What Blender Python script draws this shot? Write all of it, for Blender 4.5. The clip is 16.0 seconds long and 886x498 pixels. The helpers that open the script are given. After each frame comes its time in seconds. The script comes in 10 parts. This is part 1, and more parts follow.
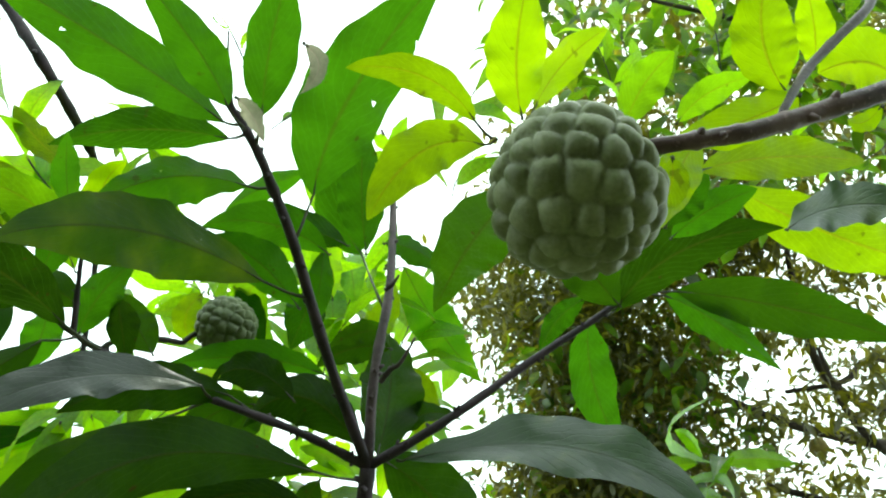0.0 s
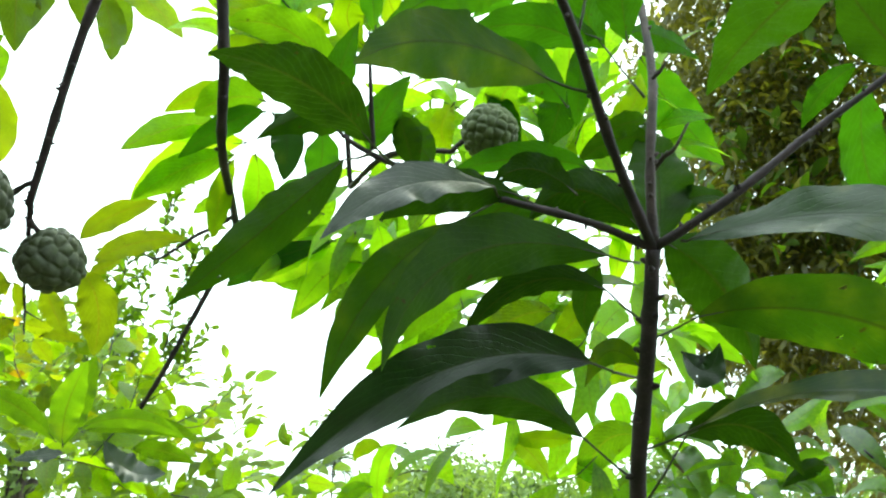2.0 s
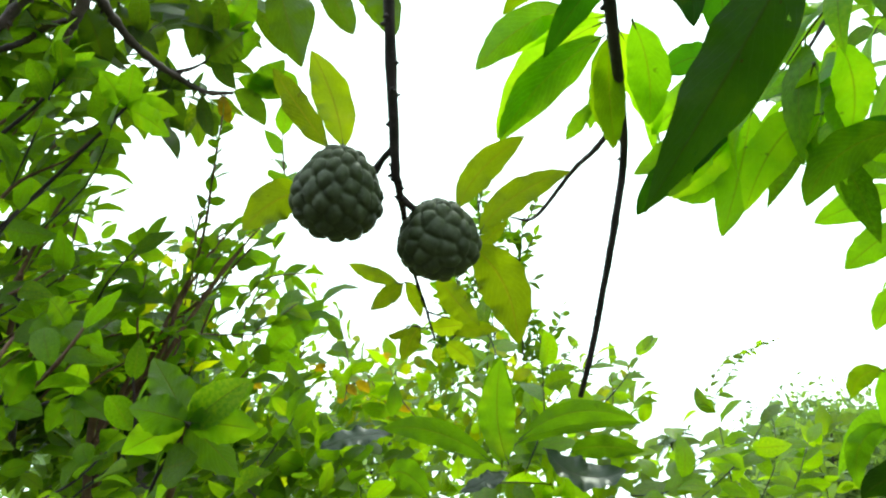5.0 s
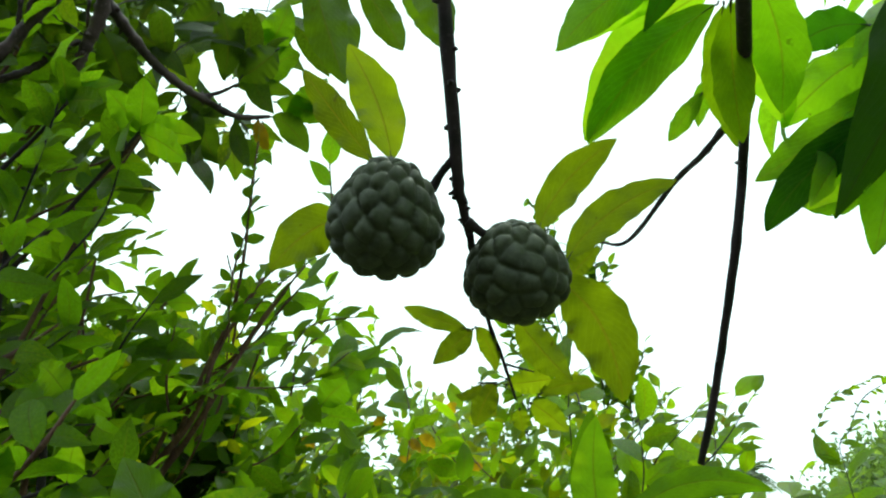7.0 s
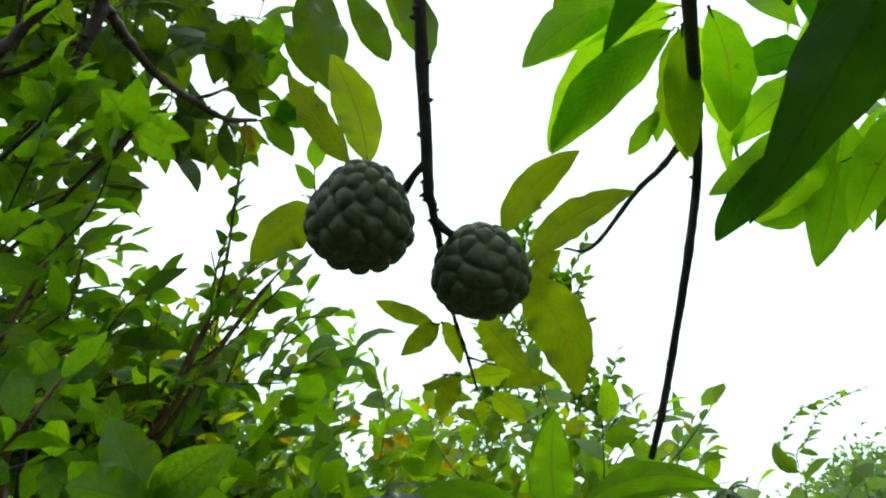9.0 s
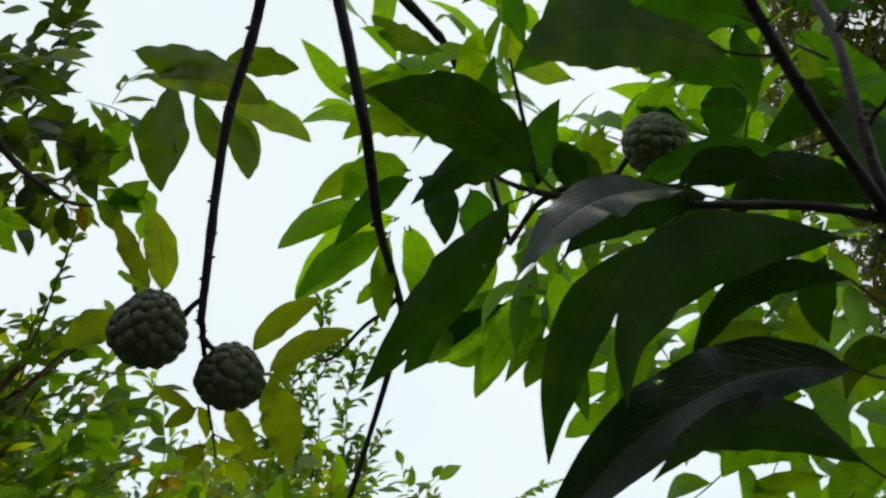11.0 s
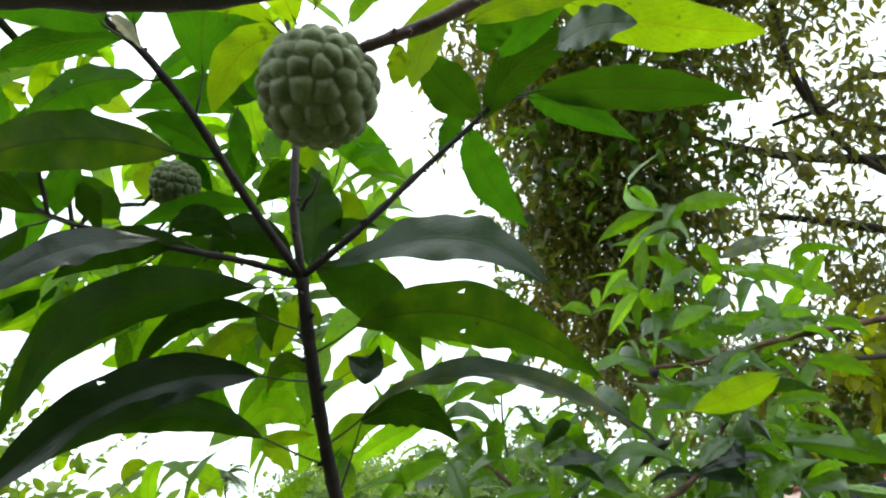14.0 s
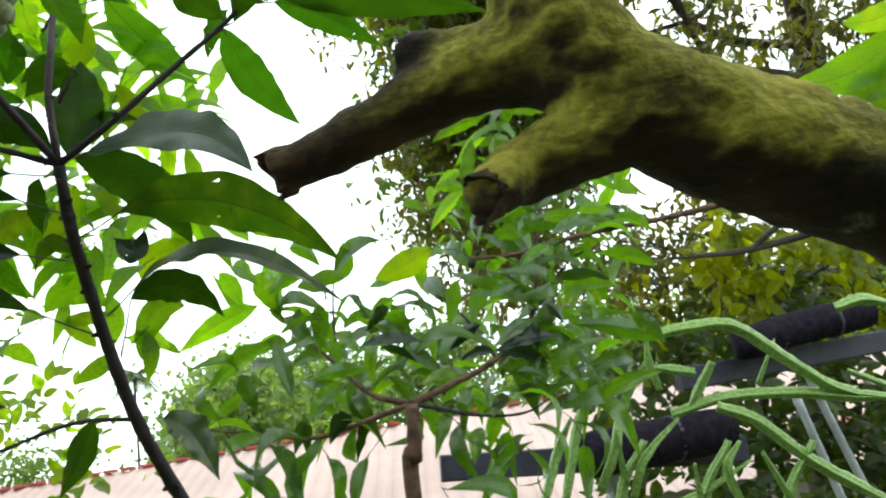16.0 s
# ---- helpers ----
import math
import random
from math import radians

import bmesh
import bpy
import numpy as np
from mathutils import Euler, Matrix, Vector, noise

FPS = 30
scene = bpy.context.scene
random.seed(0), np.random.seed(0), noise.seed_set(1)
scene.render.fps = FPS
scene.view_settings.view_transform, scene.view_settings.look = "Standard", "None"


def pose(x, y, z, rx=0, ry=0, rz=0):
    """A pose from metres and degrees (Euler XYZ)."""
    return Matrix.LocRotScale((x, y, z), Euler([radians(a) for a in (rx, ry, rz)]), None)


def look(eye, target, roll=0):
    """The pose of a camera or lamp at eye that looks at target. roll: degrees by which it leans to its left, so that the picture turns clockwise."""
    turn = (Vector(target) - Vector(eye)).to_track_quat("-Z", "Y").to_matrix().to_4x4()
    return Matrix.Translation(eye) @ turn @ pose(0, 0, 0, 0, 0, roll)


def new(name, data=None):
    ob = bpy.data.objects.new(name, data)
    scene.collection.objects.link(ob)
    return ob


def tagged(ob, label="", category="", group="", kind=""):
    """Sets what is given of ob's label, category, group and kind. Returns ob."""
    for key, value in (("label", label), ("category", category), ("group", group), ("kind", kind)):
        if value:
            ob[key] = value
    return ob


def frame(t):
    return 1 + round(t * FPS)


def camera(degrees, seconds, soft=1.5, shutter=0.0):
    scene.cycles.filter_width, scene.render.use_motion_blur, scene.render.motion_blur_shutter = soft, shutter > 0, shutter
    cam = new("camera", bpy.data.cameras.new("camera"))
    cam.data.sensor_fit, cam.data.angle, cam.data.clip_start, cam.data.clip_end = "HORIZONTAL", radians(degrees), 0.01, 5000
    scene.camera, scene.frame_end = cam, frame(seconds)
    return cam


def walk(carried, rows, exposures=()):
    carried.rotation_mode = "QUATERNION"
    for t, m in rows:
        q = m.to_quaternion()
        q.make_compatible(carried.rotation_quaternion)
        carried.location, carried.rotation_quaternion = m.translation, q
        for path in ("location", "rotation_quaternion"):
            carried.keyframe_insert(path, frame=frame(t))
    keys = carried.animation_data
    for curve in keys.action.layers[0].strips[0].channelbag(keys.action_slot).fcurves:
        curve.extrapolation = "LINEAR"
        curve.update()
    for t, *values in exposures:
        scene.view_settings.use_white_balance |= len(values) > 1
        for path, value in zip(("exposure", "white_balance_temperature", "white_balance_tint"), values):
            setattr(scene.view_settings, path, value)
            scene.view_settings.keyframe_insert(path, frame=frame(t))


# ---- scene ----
cam = camera(59.8, 16.0, 2.2, 0.15)
METRES, EYE, TILT, LEAN, TURN = 1.85, 1.5, 40.0, 0.0, 0.0
SKY, SUN = 2.7, 1.75
# (seconds, stops, kelvin, tint): brightness and white balance along the walk
EXPOSURES = [(0, 0.24, 6500, -9), (1, 0.46, 6500, -6), (2.5, 0.62, 6400, -8), (3.5, 0.50, 6400, -10), (4.2, 0.30, 6400, -10), (5, 0.10, 6400, -10), (7.3, -0.54, 6200, -11), (8.2, -0.62, 6200, -11), (10.3, -1.06, 6500, -2), (11, -1.38, 6500, 6), (11.8, -1.36, 6500, 12), (12.5, -1.01, 6500, 12), (13.5, -0.34, 6500, 3), (14.5, -0.05, 6500, 1), (16, 0.01, 6500, 1)]
ROWS = [
    (0.0, 0.0, 0.0, 0.0, 0.0, 0.0, -0.0),
    (0.5, -0.0047, -0.0066, 0.0025, 1.02, -0.78, 1.78),
    (1.0, -0.0209, -0.0181, 0.0001, 3.79, -5.68, 2.66),
    (1.5, -0.0459, -0.023, -0.0014, 7.48, -11.47, 4.22),
    (2.0, -0.0719, -0.0254, -0.0003, 10.3, -13.63, 6.88),
    (2.5, -0.0988, -0.0222, 0.0035, 13.12, -13.73, 9.97),
    (3.0, -0.124, -0.0155, 0.0021, 15.93, -13.36, 14.17),
    (3.5, -0.1499, -0.0035, -0.0076, 17.51, -12.82, 18.46),
    (4.0, -0.1775, 0.015, -0.0219, 20.14, -12.11, 23.04),
    (4.5, -0.2043, 0.0408, -0.0353, 22.98, -10.65, 27.1),
    (5.0, -0.2284, 0.0661, -0.0476, 26.15, -8.95, 29.61),
    (7.5, -0.2835, 0.146, -0.0558, 31.55, -3.13, 32.99),
    (8.0, -0.2841, 0.1474, -0.0571, 32.07, -2.79, 33.84),
    (10.5, -0.1636, 0.0325, -0.0459, 22.44, -4.95, 21.77),
    (11.0, -0.1164, 0.0049, -0.0245, 17.99, -5.33, 20.31),
    (11.5, -0.0712, -0.0152, -0.0028, 11.02, -6.73, 16.99),
    (12.0, -0.0253, -0.0288, 0.012, 5.45, -7.95, 14.71),
    (12.5, 0.0102, -0.0435, 0.0203, 3.32, -9.2, 14.48),
    (13.0, 0.0384, -0.0612, 0.0262, 1.96, -11.39, 13.51),
    (13.5, 0.0614, -0.0799, 0.0299, 1.76, -13.73, 11.67),
    (14.0, 0.0869, -0.0978, 0.0282, -0.08, -15.79, 10.01),
    (14.5, 0.1158, -0.123, 0.0203, -1.14, -18.05, 11.78),
    (15.0, 0.147, -0.137, 0.017, -2.32, -20.54, 10.9),
    (15.5, 0.1808, -0.1577, 0.0173, -3.84, -22.5, 8.91),
    (16.0, 0.2197, -0.1782, 0.0222, -5.86, -23.87, 7.33),
]
walk(cam, [(t, pose(0, 0, EYE, TILT, LEAN, TURN) @ pose(METRES * x, METRES * y, METRES * z, 90 + pitch, roll, yaw)) for t, x, y, z, yaw, pitch, roll in ROWS], EXPOSURES)

# ---- world and sun: a bright overcast sky ----
world = bpy.data.worlds.new("overcast_sky")
scene.world = world
world.use_nodes = True
wn = world.node_tree
wn.nodes.clear()
w_out = wn.nodes.new("ShaderNodeOutputWorld")
w_bg = wn.nodes.new("ShaderNodeBackground")
w_sky = wn.nodes.new("ShaderNodeTexSky")
w_sky.sky_type, w_sky.sun_disc = "NISHITA", False
w_sky.sun_elevation, w_sky.sun_rotation = radians(62), radians(15)
w_gain = wn.nodes.new("ShaderNodeVectorMath")
w_gain.operation = "SCALE"
w_gain.inputs["Scale"].default_value = 0.10
w_noise = wn.nodes.new("ShaderNodeTexNoise")
w_noise.inputs["Scale"].default_value, w_noise.inputs["Detail"].default_value = 2.2, 4
w_ramp = wn.nodes.new("ShaderNodeValToRGB")
w_ramp.color_ramp.elements[0].position, w_ramp.color_ramp.elements[0].color = 0.3, (0.82, 0.91, 0.95, 1)
w_ramp.color_ramp.elements[1].position, w_ramp.color_ramp.elements[1].color = 0.7, (0.93, 0.975, 1.0, 1)
w_mix = wn.nodes.new("ShaderNodeMix")
w_mix.data_type = "RGBA"
w_mix.inputs[0].default_value = 0.93
wn.links.new(w_sky.outputs[0], w_gain.inputs[0])
wn.links.new(w_noise.outputs["Fac"], w_ramp.inputs[0])
wn.links.new(w_gain.outputs[0], w_mix.inputs[6])
wn.links.new(w_ramp.outputs[0], w_mix.inputs[7])
wn.links.new(w_mix.outputs[2], w_bg.inputs[0])
wn.links.new(w_bg.outputs[0], w_out.inputs[0])
w_bg.inputs[1].default_value = SKY

sun = new("sun", bpy.data.lights.new("sun", "SUN"))
sun.data.energy, sun.data.angle, sun.data.color = SUN, radians(14), (1.0, 0.96, 0.88)
sun.matrix_world = look((0, 0, 20), (-4.5, -9, 0))


# ---- materials ----
class Tree:
    """A small helper round a material's nodes."""

    def __init__(self, name):
        self.mat = bpy.data.materials.new(name)
        self.mat.use_nodes = True
        self.t = self.mat.node_tree
        self.t.nodes.clear()

    def n(self, node_type, **values):
        node = self.t.nodes.new("ShaderNode" + node_type)
        for key, value in values.items():
            if key == "op":
                node.operation = value
            elif key == "kind":
                node.data_type = value
            elif key == "blend":
                node.blend_type = value
            else:
                slot = int(key[1:]) if key[0] == "i" and key[1:].isdigit() else key.replace("_", " ")
                if isinstance(value, bpy.types.NodeSocket):
                    self.t.links.new(value, node.inputs[slot])
                else:
                    node.inputs[slot].default_value = value
        return node

    def math(self, op, a, b=0.0):
        return self.n("Math", op=op, i0=a, i1=b).outputs[0]

    def mix(self, f, a, b, blend="MIX"):
        return self.n("Mix", kind="RGBA", blend=blend, i0=f, i6=a, i7=b).outputs[2]

    def step(self, x, lo, hi):
        node = self.n("MapRange", i0=x, i1=lo, i2=hi, i3=0.0, i4=1.0)
        node.interpolation_type = "SMOOTHSTEP"
        return node.outputs[0]

    def done(self, surface):
        self.t.links.new(surface, self.n("OutputMaterial").inputs[0])
        return self.mat


def rgba(c):
    return (c[0], c[1], c[2], 1.0)


def leaf_material(name, top, glow, share=0.5, vein=0.35, rough=0.36, joined=False, spots=0.5, gloss=0.5, old=(0.20, 0.16, 0.01), age=1.0, relief=0.8):
    """Leaf tissue: a glossy skin over tissue that lets light through, midrib and side veins along the blade, specks and age."""
    top, glow = [0.78 * c for c in top], [0.78 * c for c in glow]
    m = Tree(name)
    uv = m.n("UVMap").outputs[0]
    sep = m.n("SeparateXYZ", Vector=uv)
    u, v = sep.outputs[0], sep.outputs[1]
    away = m.math("ABSOLUTE", m.math("SUBTRACT", v, 0.5))
    rib = m.math("SUBTRACT", 1.0, m.step(away, 0.008, 0.034))
    place = m.n("TexCoord").outputs["Object"]
    sway = m.n("TexNoise", Vector=place, Scale=30.0, Detail=2.0).outputs["Fac"]
    run = m.math("ADD", m.math("SUBTRACT", m.math("MULTIPLY", u, 13.0), m.math("MULTIPLY", away, 8.0)), m.math("MULTIPLY", sway, 1.6))
    side = m.math("ABSOLUTE", m.math("SUBTRACT", m.math("FRACT", run), 0.5))
    side = m.math("MULTIPLY", m.math("SUBTRACT", 1.0, m.step(side, 0.0, 0.085)), 0.5)
    lines = m.math("MAXIMUM", rib, side)
    rnd = m.n("NewGeometry").outputs["Random Per Island"] if joined else m.n("ObjectInfo").outputs["Random"]
    shifted = m.n("VectorMath", op="ADD", i0=place, i1=m.n("CombineXYZ", i0=rnd, i1=rnd, i2=rnd).outputs[0]).outputs[0]
    big = m.n("TexNoise", Vector=shifted, Scale=22.0, Detail=3.0).outputs["Fac"]
    fine = m.n("TexNoise", Vector=shifted, Scale=240.0, Detail=3.0).outputs["Fac"]
    speck = m.n("TexNoise", Vector=shifted, Scale=75.0, Detail=2.0).outputs["Fac"]
    tone = m.math("ADD", m.math("MULTIPLY", big, 0.8), m.math("ADD", m.math("MULTIPLY", rnd, 0.85), m.math("MULTIPLY", fine, 0.3)))
    tone = m.math("MULTIPLY", tone, 1.05)
    grey = m.n("CombineColor", i0=tone, i1=tone, i2=tone).outputs[0]
    aged = m.step(m.math("ADD", m.math("MULTIPLY", big, 0.5), m.math("MULTIPLY", rnd, 0.5)), 0.62, 0.95)
    aged = m.math("MULTIPLY", aged, age)
    base = m.mix(aged, rgba(top), rgba([0.6 * a + 0.4 * b for a, b in zip(top, old)]))
    base = m.mix(1.0, base, grey, "MULTIPLY")
    base = m.mix(m.math("MULTIPLY", lines, vein), base, rgba([1.9 * c + 0.003 for c in top]))
    through_ = m.mix(1.0, m.mix(aged, rgba(glow), rgba([0.62 * a + 0.38 * b for a, b in zip(glow, (0.75, 0.66, 0.01))])), grey, "MULTIPLY")
    through_ = m.mix(m.math("MULTIPLY", rib, 0.6), through_, rgba((0.9 * glow[0] + 0.02, 0.55 * glow[1], 0.8 * glow[2] + 0.004)))
    through_ = m.mix(m.math("MULTIPLY", side, 0.55), through_, rgba([1.5 * c + 0.015 for c in glow]))
    spot = m.math("MULTIPLY", m.step(speck, 0.70, 0.76), spots)
    base = m.mix(spot, base, (0.05, 0.028, 0.01, 1))
    through_ = m.mix(spot, through_, (0.06, 0.03, 0.005, 1))
    height = m.math("ADD", m.math("MULTIPLY", lines, -0.3), m.math("ADD", m.math("MULTIPLY", fine, 0.2), m.math("MULTIPLY", speck, relief)))
    bump = m.n("Bump", Strength=0.6, Distance=0.002, Height=height).outputs[0]
    skin = m.n("BsdfPrincipled", Base_Color=base, Roughness=m.math("ADD", rough - 0.06, m.math("MULTIPLY", fine, 0.14)), Normal=bump)
    skin.inputs["Specular IOR Level"].default_value = gloss
    glowing = m.n("BsdfTranslucent", Color=through_, Normal=bump)
    return m.done(m.n("MixShader", i0=share, i1=skin.outputs[0], i2=glowing.outputs[0]).outputs[0])


def bark_material(name, dark, light, scale=60.0, moss=0.0, rough=0.85, relief=0.004, bare=None):
    """Bark: furrows, lighter lenticels and, where wanted, a coat of moss on what faces upwards."""
    m = Tree(name)
    place = m.n("TexCoord").outputs["Object"]
    big = m.n("TexNoise", Vector=place, Scale=scale * 0.35, Detail=5.0).outputs["Fac"]
    fine = m.n("TexNoise", Vector=place, Scale=scale * 4, Detail=4.0).outputs["Fac"]
    cells = m.n("TexVoronoi", Vector=place, Scale=scale * 1.4).outputs["Distance"]
    col = m.mix(m.step(big, 0.35, 0.68), rgba(dark), rgba(light))
    col = m.mix(m.math("MULTIPLY", m.step(fine, 0.55, 0.75), 0.45), col, rgba([min(1, 1.9 * c + 0.02) for c in light]))
    if moss:
        up = m.n("SeparateXYZ", Vector=m.n("NewGeometry").outputs["Normal"]).outputs[2]
        patch = m.n("TexNoise", Vector=place, Scale=24.0, Detail=6.0).outputs["Fac"]
        cover = m.step(m.math("ADD", m.math("MULTIPLY", up, 0.6), patch), 0.18, 0.64)
        green = m.mix(m.step(fine, 0.35, 0.65), (0.085, 0.090, 0.005, 1), (0.36, 0.33, 0.015, 1))
        if bare is not None:
            far = m.n("VectorMath", op="DISTANCE", i0=m.n("NewGeometry").outputs["Position"], i1=bare[:3]).outputs["Value"]
            cover = m.math("MULTIPLY", cover, m.step(m.math("ADD", far, m.math("MULTIPLY", m.math("SUBTRACT", patch, 0.5), bare[3])), 0.55 * bare[3], 1.3 * bare[3]))
        col = m.mix(m.math("MULTIPLY", cover, moss), col, green)
        lichen = m.n("TexNoise", Vector=place, Scale=17.0, Detail=2.0).outputs["Fac"]
        col = m.mix(m.math("MULTIPLY", m.step(lichen, 0.70, 0.74), 0.6), col, (0.22, 0.21, 0.17, 1))
    bump = m.n("Bump", Strength=0.8, Distance=relief, Height=m.math("ADD", m.math("MULTIPLY", fine, 0.5), m.math("ADD", big, m.math("MULTIPLY", cells, 0.25)))).outputs[0]
    return m.done(m.n("BsdfPrincipled", Base_Color=col, Roughness=rough, Normal=bump).outputs[0])


def limb_material():
    """The near limb: dark bark, reddish and bare at the broken stub, under a coat of moss in long streaks, with a pale lichen patch."""
    m = Tree("mossy_limb_bark")
    place = m.n("NewGeometry").outputs["Position"]
    along = m.n("VectorMath", op="MULTIPLY", i0=place, i1=(12.0, 34.0, 46.0)).outputs[0]
    streak = m.n("TexNoise", Vector=along, Scale=1.0, Detail=5.0, Roughness=0.6).outputs["Fac"]
    big = m.n("TexNoise", Vector=place, Scale=17.0, Detail=5.0).outputs["Fac"]
    fine = m.n("TexNoise", Vector=place, Scale=190.0, Detail=4.0).outputs["Fac"]
    far = m.n("VectorMath", op="DISTANCE", i0=place, i1=(0.339, 0.105, 1.485)).outputs["Value"]
    far = m.math("ADD", far, m.math("MULTIPLY", m.math("SUBTRACT", big, 0.5), 0.09))
    bare = m.math("SUBTRACT", 1.0, m.step(far, 0.045, 0.105))
    dark = m.mix(m.step(streak, 0.35, 0.68), (0.012, 0.006, 0.005, 1), (0.040, 0.022, 0.015, 1))
    red = m.mix(m.step(streak, 0.38, 0.66), (0.016, 0.007, 0.008, 1), (0.095, 0.044, 0.032, 1))
    col = m.mix(bare, dark, red)
    up = m.n("SeparateXYZ", Vector=m.n("NewGeometry").outputs["Normal"]).outputs[2]
    # Moss keeps off the underside, whose bare dark bark also stands in for shade.
    cover = m.step(m.math("ADD", m.math("MULTIPLY", up, 0.50), m.math("ADD", m.math("MULTIPLY", streak, 0.50), m.math("MULTIPLY", big, 0.35))), 0.10, 0.44)
    cover = m.math("MULTIPLY", cover, m.math("SUBTRACT", 1.0, m.math("MULTIPLY", bare, 0.92)))
    stub = m.n("VectorMath", op="DISTANCE", i0=place, i1=(0.412, 0.088, 1.536)).outputs["Value"]
    cover = m.math("MULTIPLY", cover, m.step(stub, 0.024, 0.044))
    green = m.mix(m.step(m.math("ADD", m.math("MULTIPLY", fine, 0.4), m.math("MULTIPLY", streak, 0.6)), 0.36, 0.66), (0.135, 0.118, 0.010, 1), (0.44, 0.385, 0.050, 1))
    col = m.mix(m.math("MULTIPLY", cover, 0.95), col, green)
    patch = m.n("VectorMath", op="DISTANCE", i0=place, i1=LICHEN).outputs["Value"]
    patch = m.math("ADD", patch, m.math("MULTIPLY", m.math("SUBTRACT", fine, 0.5), 0.010))
    col = m.mix(m.math("MULTIPLY", m.math("SUBTRACT", 1.0, m.step(patch, 0.007, 0.015)), 0.8), col, (0.33, 0.31, 0.26, 1))
    bump = m.n("Bump", Strength=0.9, Distance=0.004, Height=m.math("ADD", m.math("MULTIPLY", fine, 0.6), streak)).outputs[0]
    return m.done(m.n("BsdfPrincipled", Base_Color=col, Roughness=0.95, Normal=bump).outputs[0])


LICHEN = (0.623, 0.075, 1.411)


def plain_material(name, a, b, scale=30.0, rough=0.6, metal=0.0, relief=0.002, strength=0.5, gloss=0.5):
    """A surface of two mottled tones with fine grain."""
    m = Tree(name)
    place = m.n("TexCoord").outputs["Object"]
    big = m.n("TexNoise", Vector=place, Scale=scale, Detail=5.0).outputs["Fac"]
    fine = m.n("TexNoise", Vector=place, Scale=scale * 9, Detail=3.0).outputs["Fac"]
    col = m.mix(m.step(m.math("ADD", m.math("MULTIPLY", big, 0.75), m.math("MULTIPLY", fine, 0.25)), 0.34, 0.66), rgba(a), rgba(b))
    bump = m.n("Bump", Strength=strength, Distance=relief, Height=m.math("ADD", big, m.math("MULTIPLY", fine, 0.6))).outputs[0]
    skin = m.n("BsdfPrincipled", Base_Color=col, Roughness=m.math("ADD", rough - 0.08, m.math("MULTIPLY", fine, 0.16)), Metallic=metal, Normal=bump)
    skin.inputs["Specular IOR Level"].default_value = gloss
    return m.done(skin.outputs[0])


LEAF_DARK = leaf_material("lance_leaf", (0.022, 0.046, 0.007), (0.110, 0.345, 0.006), 0.52, rough=0.44, vein=0.5, gloss=0.14, age=0.3, relief=0.8)
# Darker copy of the lance leaf, with the shade on lower leaves painted in.
LEAF_SHADED = leaf_material("shaded_lance_leaf", (0.013, 0.028, 0.004), (0.072, 0.186, 0.004), 0.46, rough=0.44, vein=0.6, gloss=0.10, age=0.35, spots=0.7, relief=0.9)
LEAF_WAXY = leaf_material("waxy_lance_leaf", (0.016, 0.028, 0.014), (0.05, 0.17, 0.010), 0.20, rough=0.30, vein=0.3, gloss=0.52, relief=0.5, spots=0.12)
# Waxy leaf whose greyed base colour imitates a reflection of the sky.
LEAF_SHEEN = leaf_material("sky_sheen_leaf", (0.050, 0.066, 0.058), (0.07, 0.16, 0.03), 0.18, rough=0.36, vein=0.3, gloss=1.0, relief=0.4, spots=0.1)
LEAF_APPLE = leaf_material("apple_leaf", (0.070, 0.14, 0.012), (0.43, 0.82, 0.010), 0.62, rough=0.42)
LEAF_APPLE_J = leaf_material("apple_leaf_mass", (0.070, 0.14, 0.012), (0.43, 0.82, 0.010), 0.62, rough=0.42, joined=True)
LEAF_LIME_J = leaf_material("lime_leaf_mass", (0.16, 0.20, 0.014), (0.80, 0.88, 0.008), 0.60, rough=0.42, joined=True, spots=0.1)
LEAF_LIME = leaf_material("lime_leaf", (0.09, 0.13, 0.010), (0.50, 0.76, 0.006), 0.62, rough=0.45)
LEAF_OLIVE = leaf_material("fruit_side_leaf", (0.075, 0.10, 0.010), (0.43, 0.56, 0.006), 0.58, rough=0.45)
LEAF_SHRUB = leaf_material("shrub_leaf", (0.058, 0.10, 0.010), (0.31, 0.59, 0.008), 0.57, rough=0.42, spots=0.25, gloss=0.3)
LEAF_SHRUB_J = leaf_material("shrub_leaf_mass", (0.058, 0.10, 0.010), (0.32, 0.58, 0.008), 0.57, rough=0.42, spots=0.1, joined=True, gloss=0.3)
LEAF_BOUGH = leaf_material("bough_leaf", (0.036, 0.062, 0.009), (0.185, 0.32, 0.006), 0.50, rough=0.38, spots=0.25)
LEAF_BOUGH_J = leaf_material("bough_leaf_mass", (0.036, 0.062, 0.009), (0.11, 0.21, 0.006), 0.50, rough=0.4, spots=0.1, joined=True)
LEAF_YELLOW = leaf_material("yellow_leaf", (0.30, 0.19, 0.010), (0.80, 0.52, 0.010), 0.55, rough=0.45, spots=0.6)
LEAF_HEDGE = leaf_material("hedge_leaf", (0.12, 0.19, 0.014), (0.52, 0.86, 0.008), 0.58, rough=0.4, spots=0.1)
LEAF_HEDGE_J = leaf_material("hedge_leaf_mass", (0.13, 0.19, 0.014), (0.54, 0.84, 0.008), 0.58, rough=0.4, spots=0.1, joined=True)
LEAF_BUSH = leaf_material("bush_leaf", (0.046, 0.096, 0.011), (0.30, 0.68, 0.008), 0.40, rough=0.22, gloss=1.0)
LEAF_BUSH_J = leaf_material("bush_leaf_mass", (0.046, 0.092, 0.011), (0.28, 0.62, 0.008), 0.40, rough=0.22, joined=True, gloss=1.0)
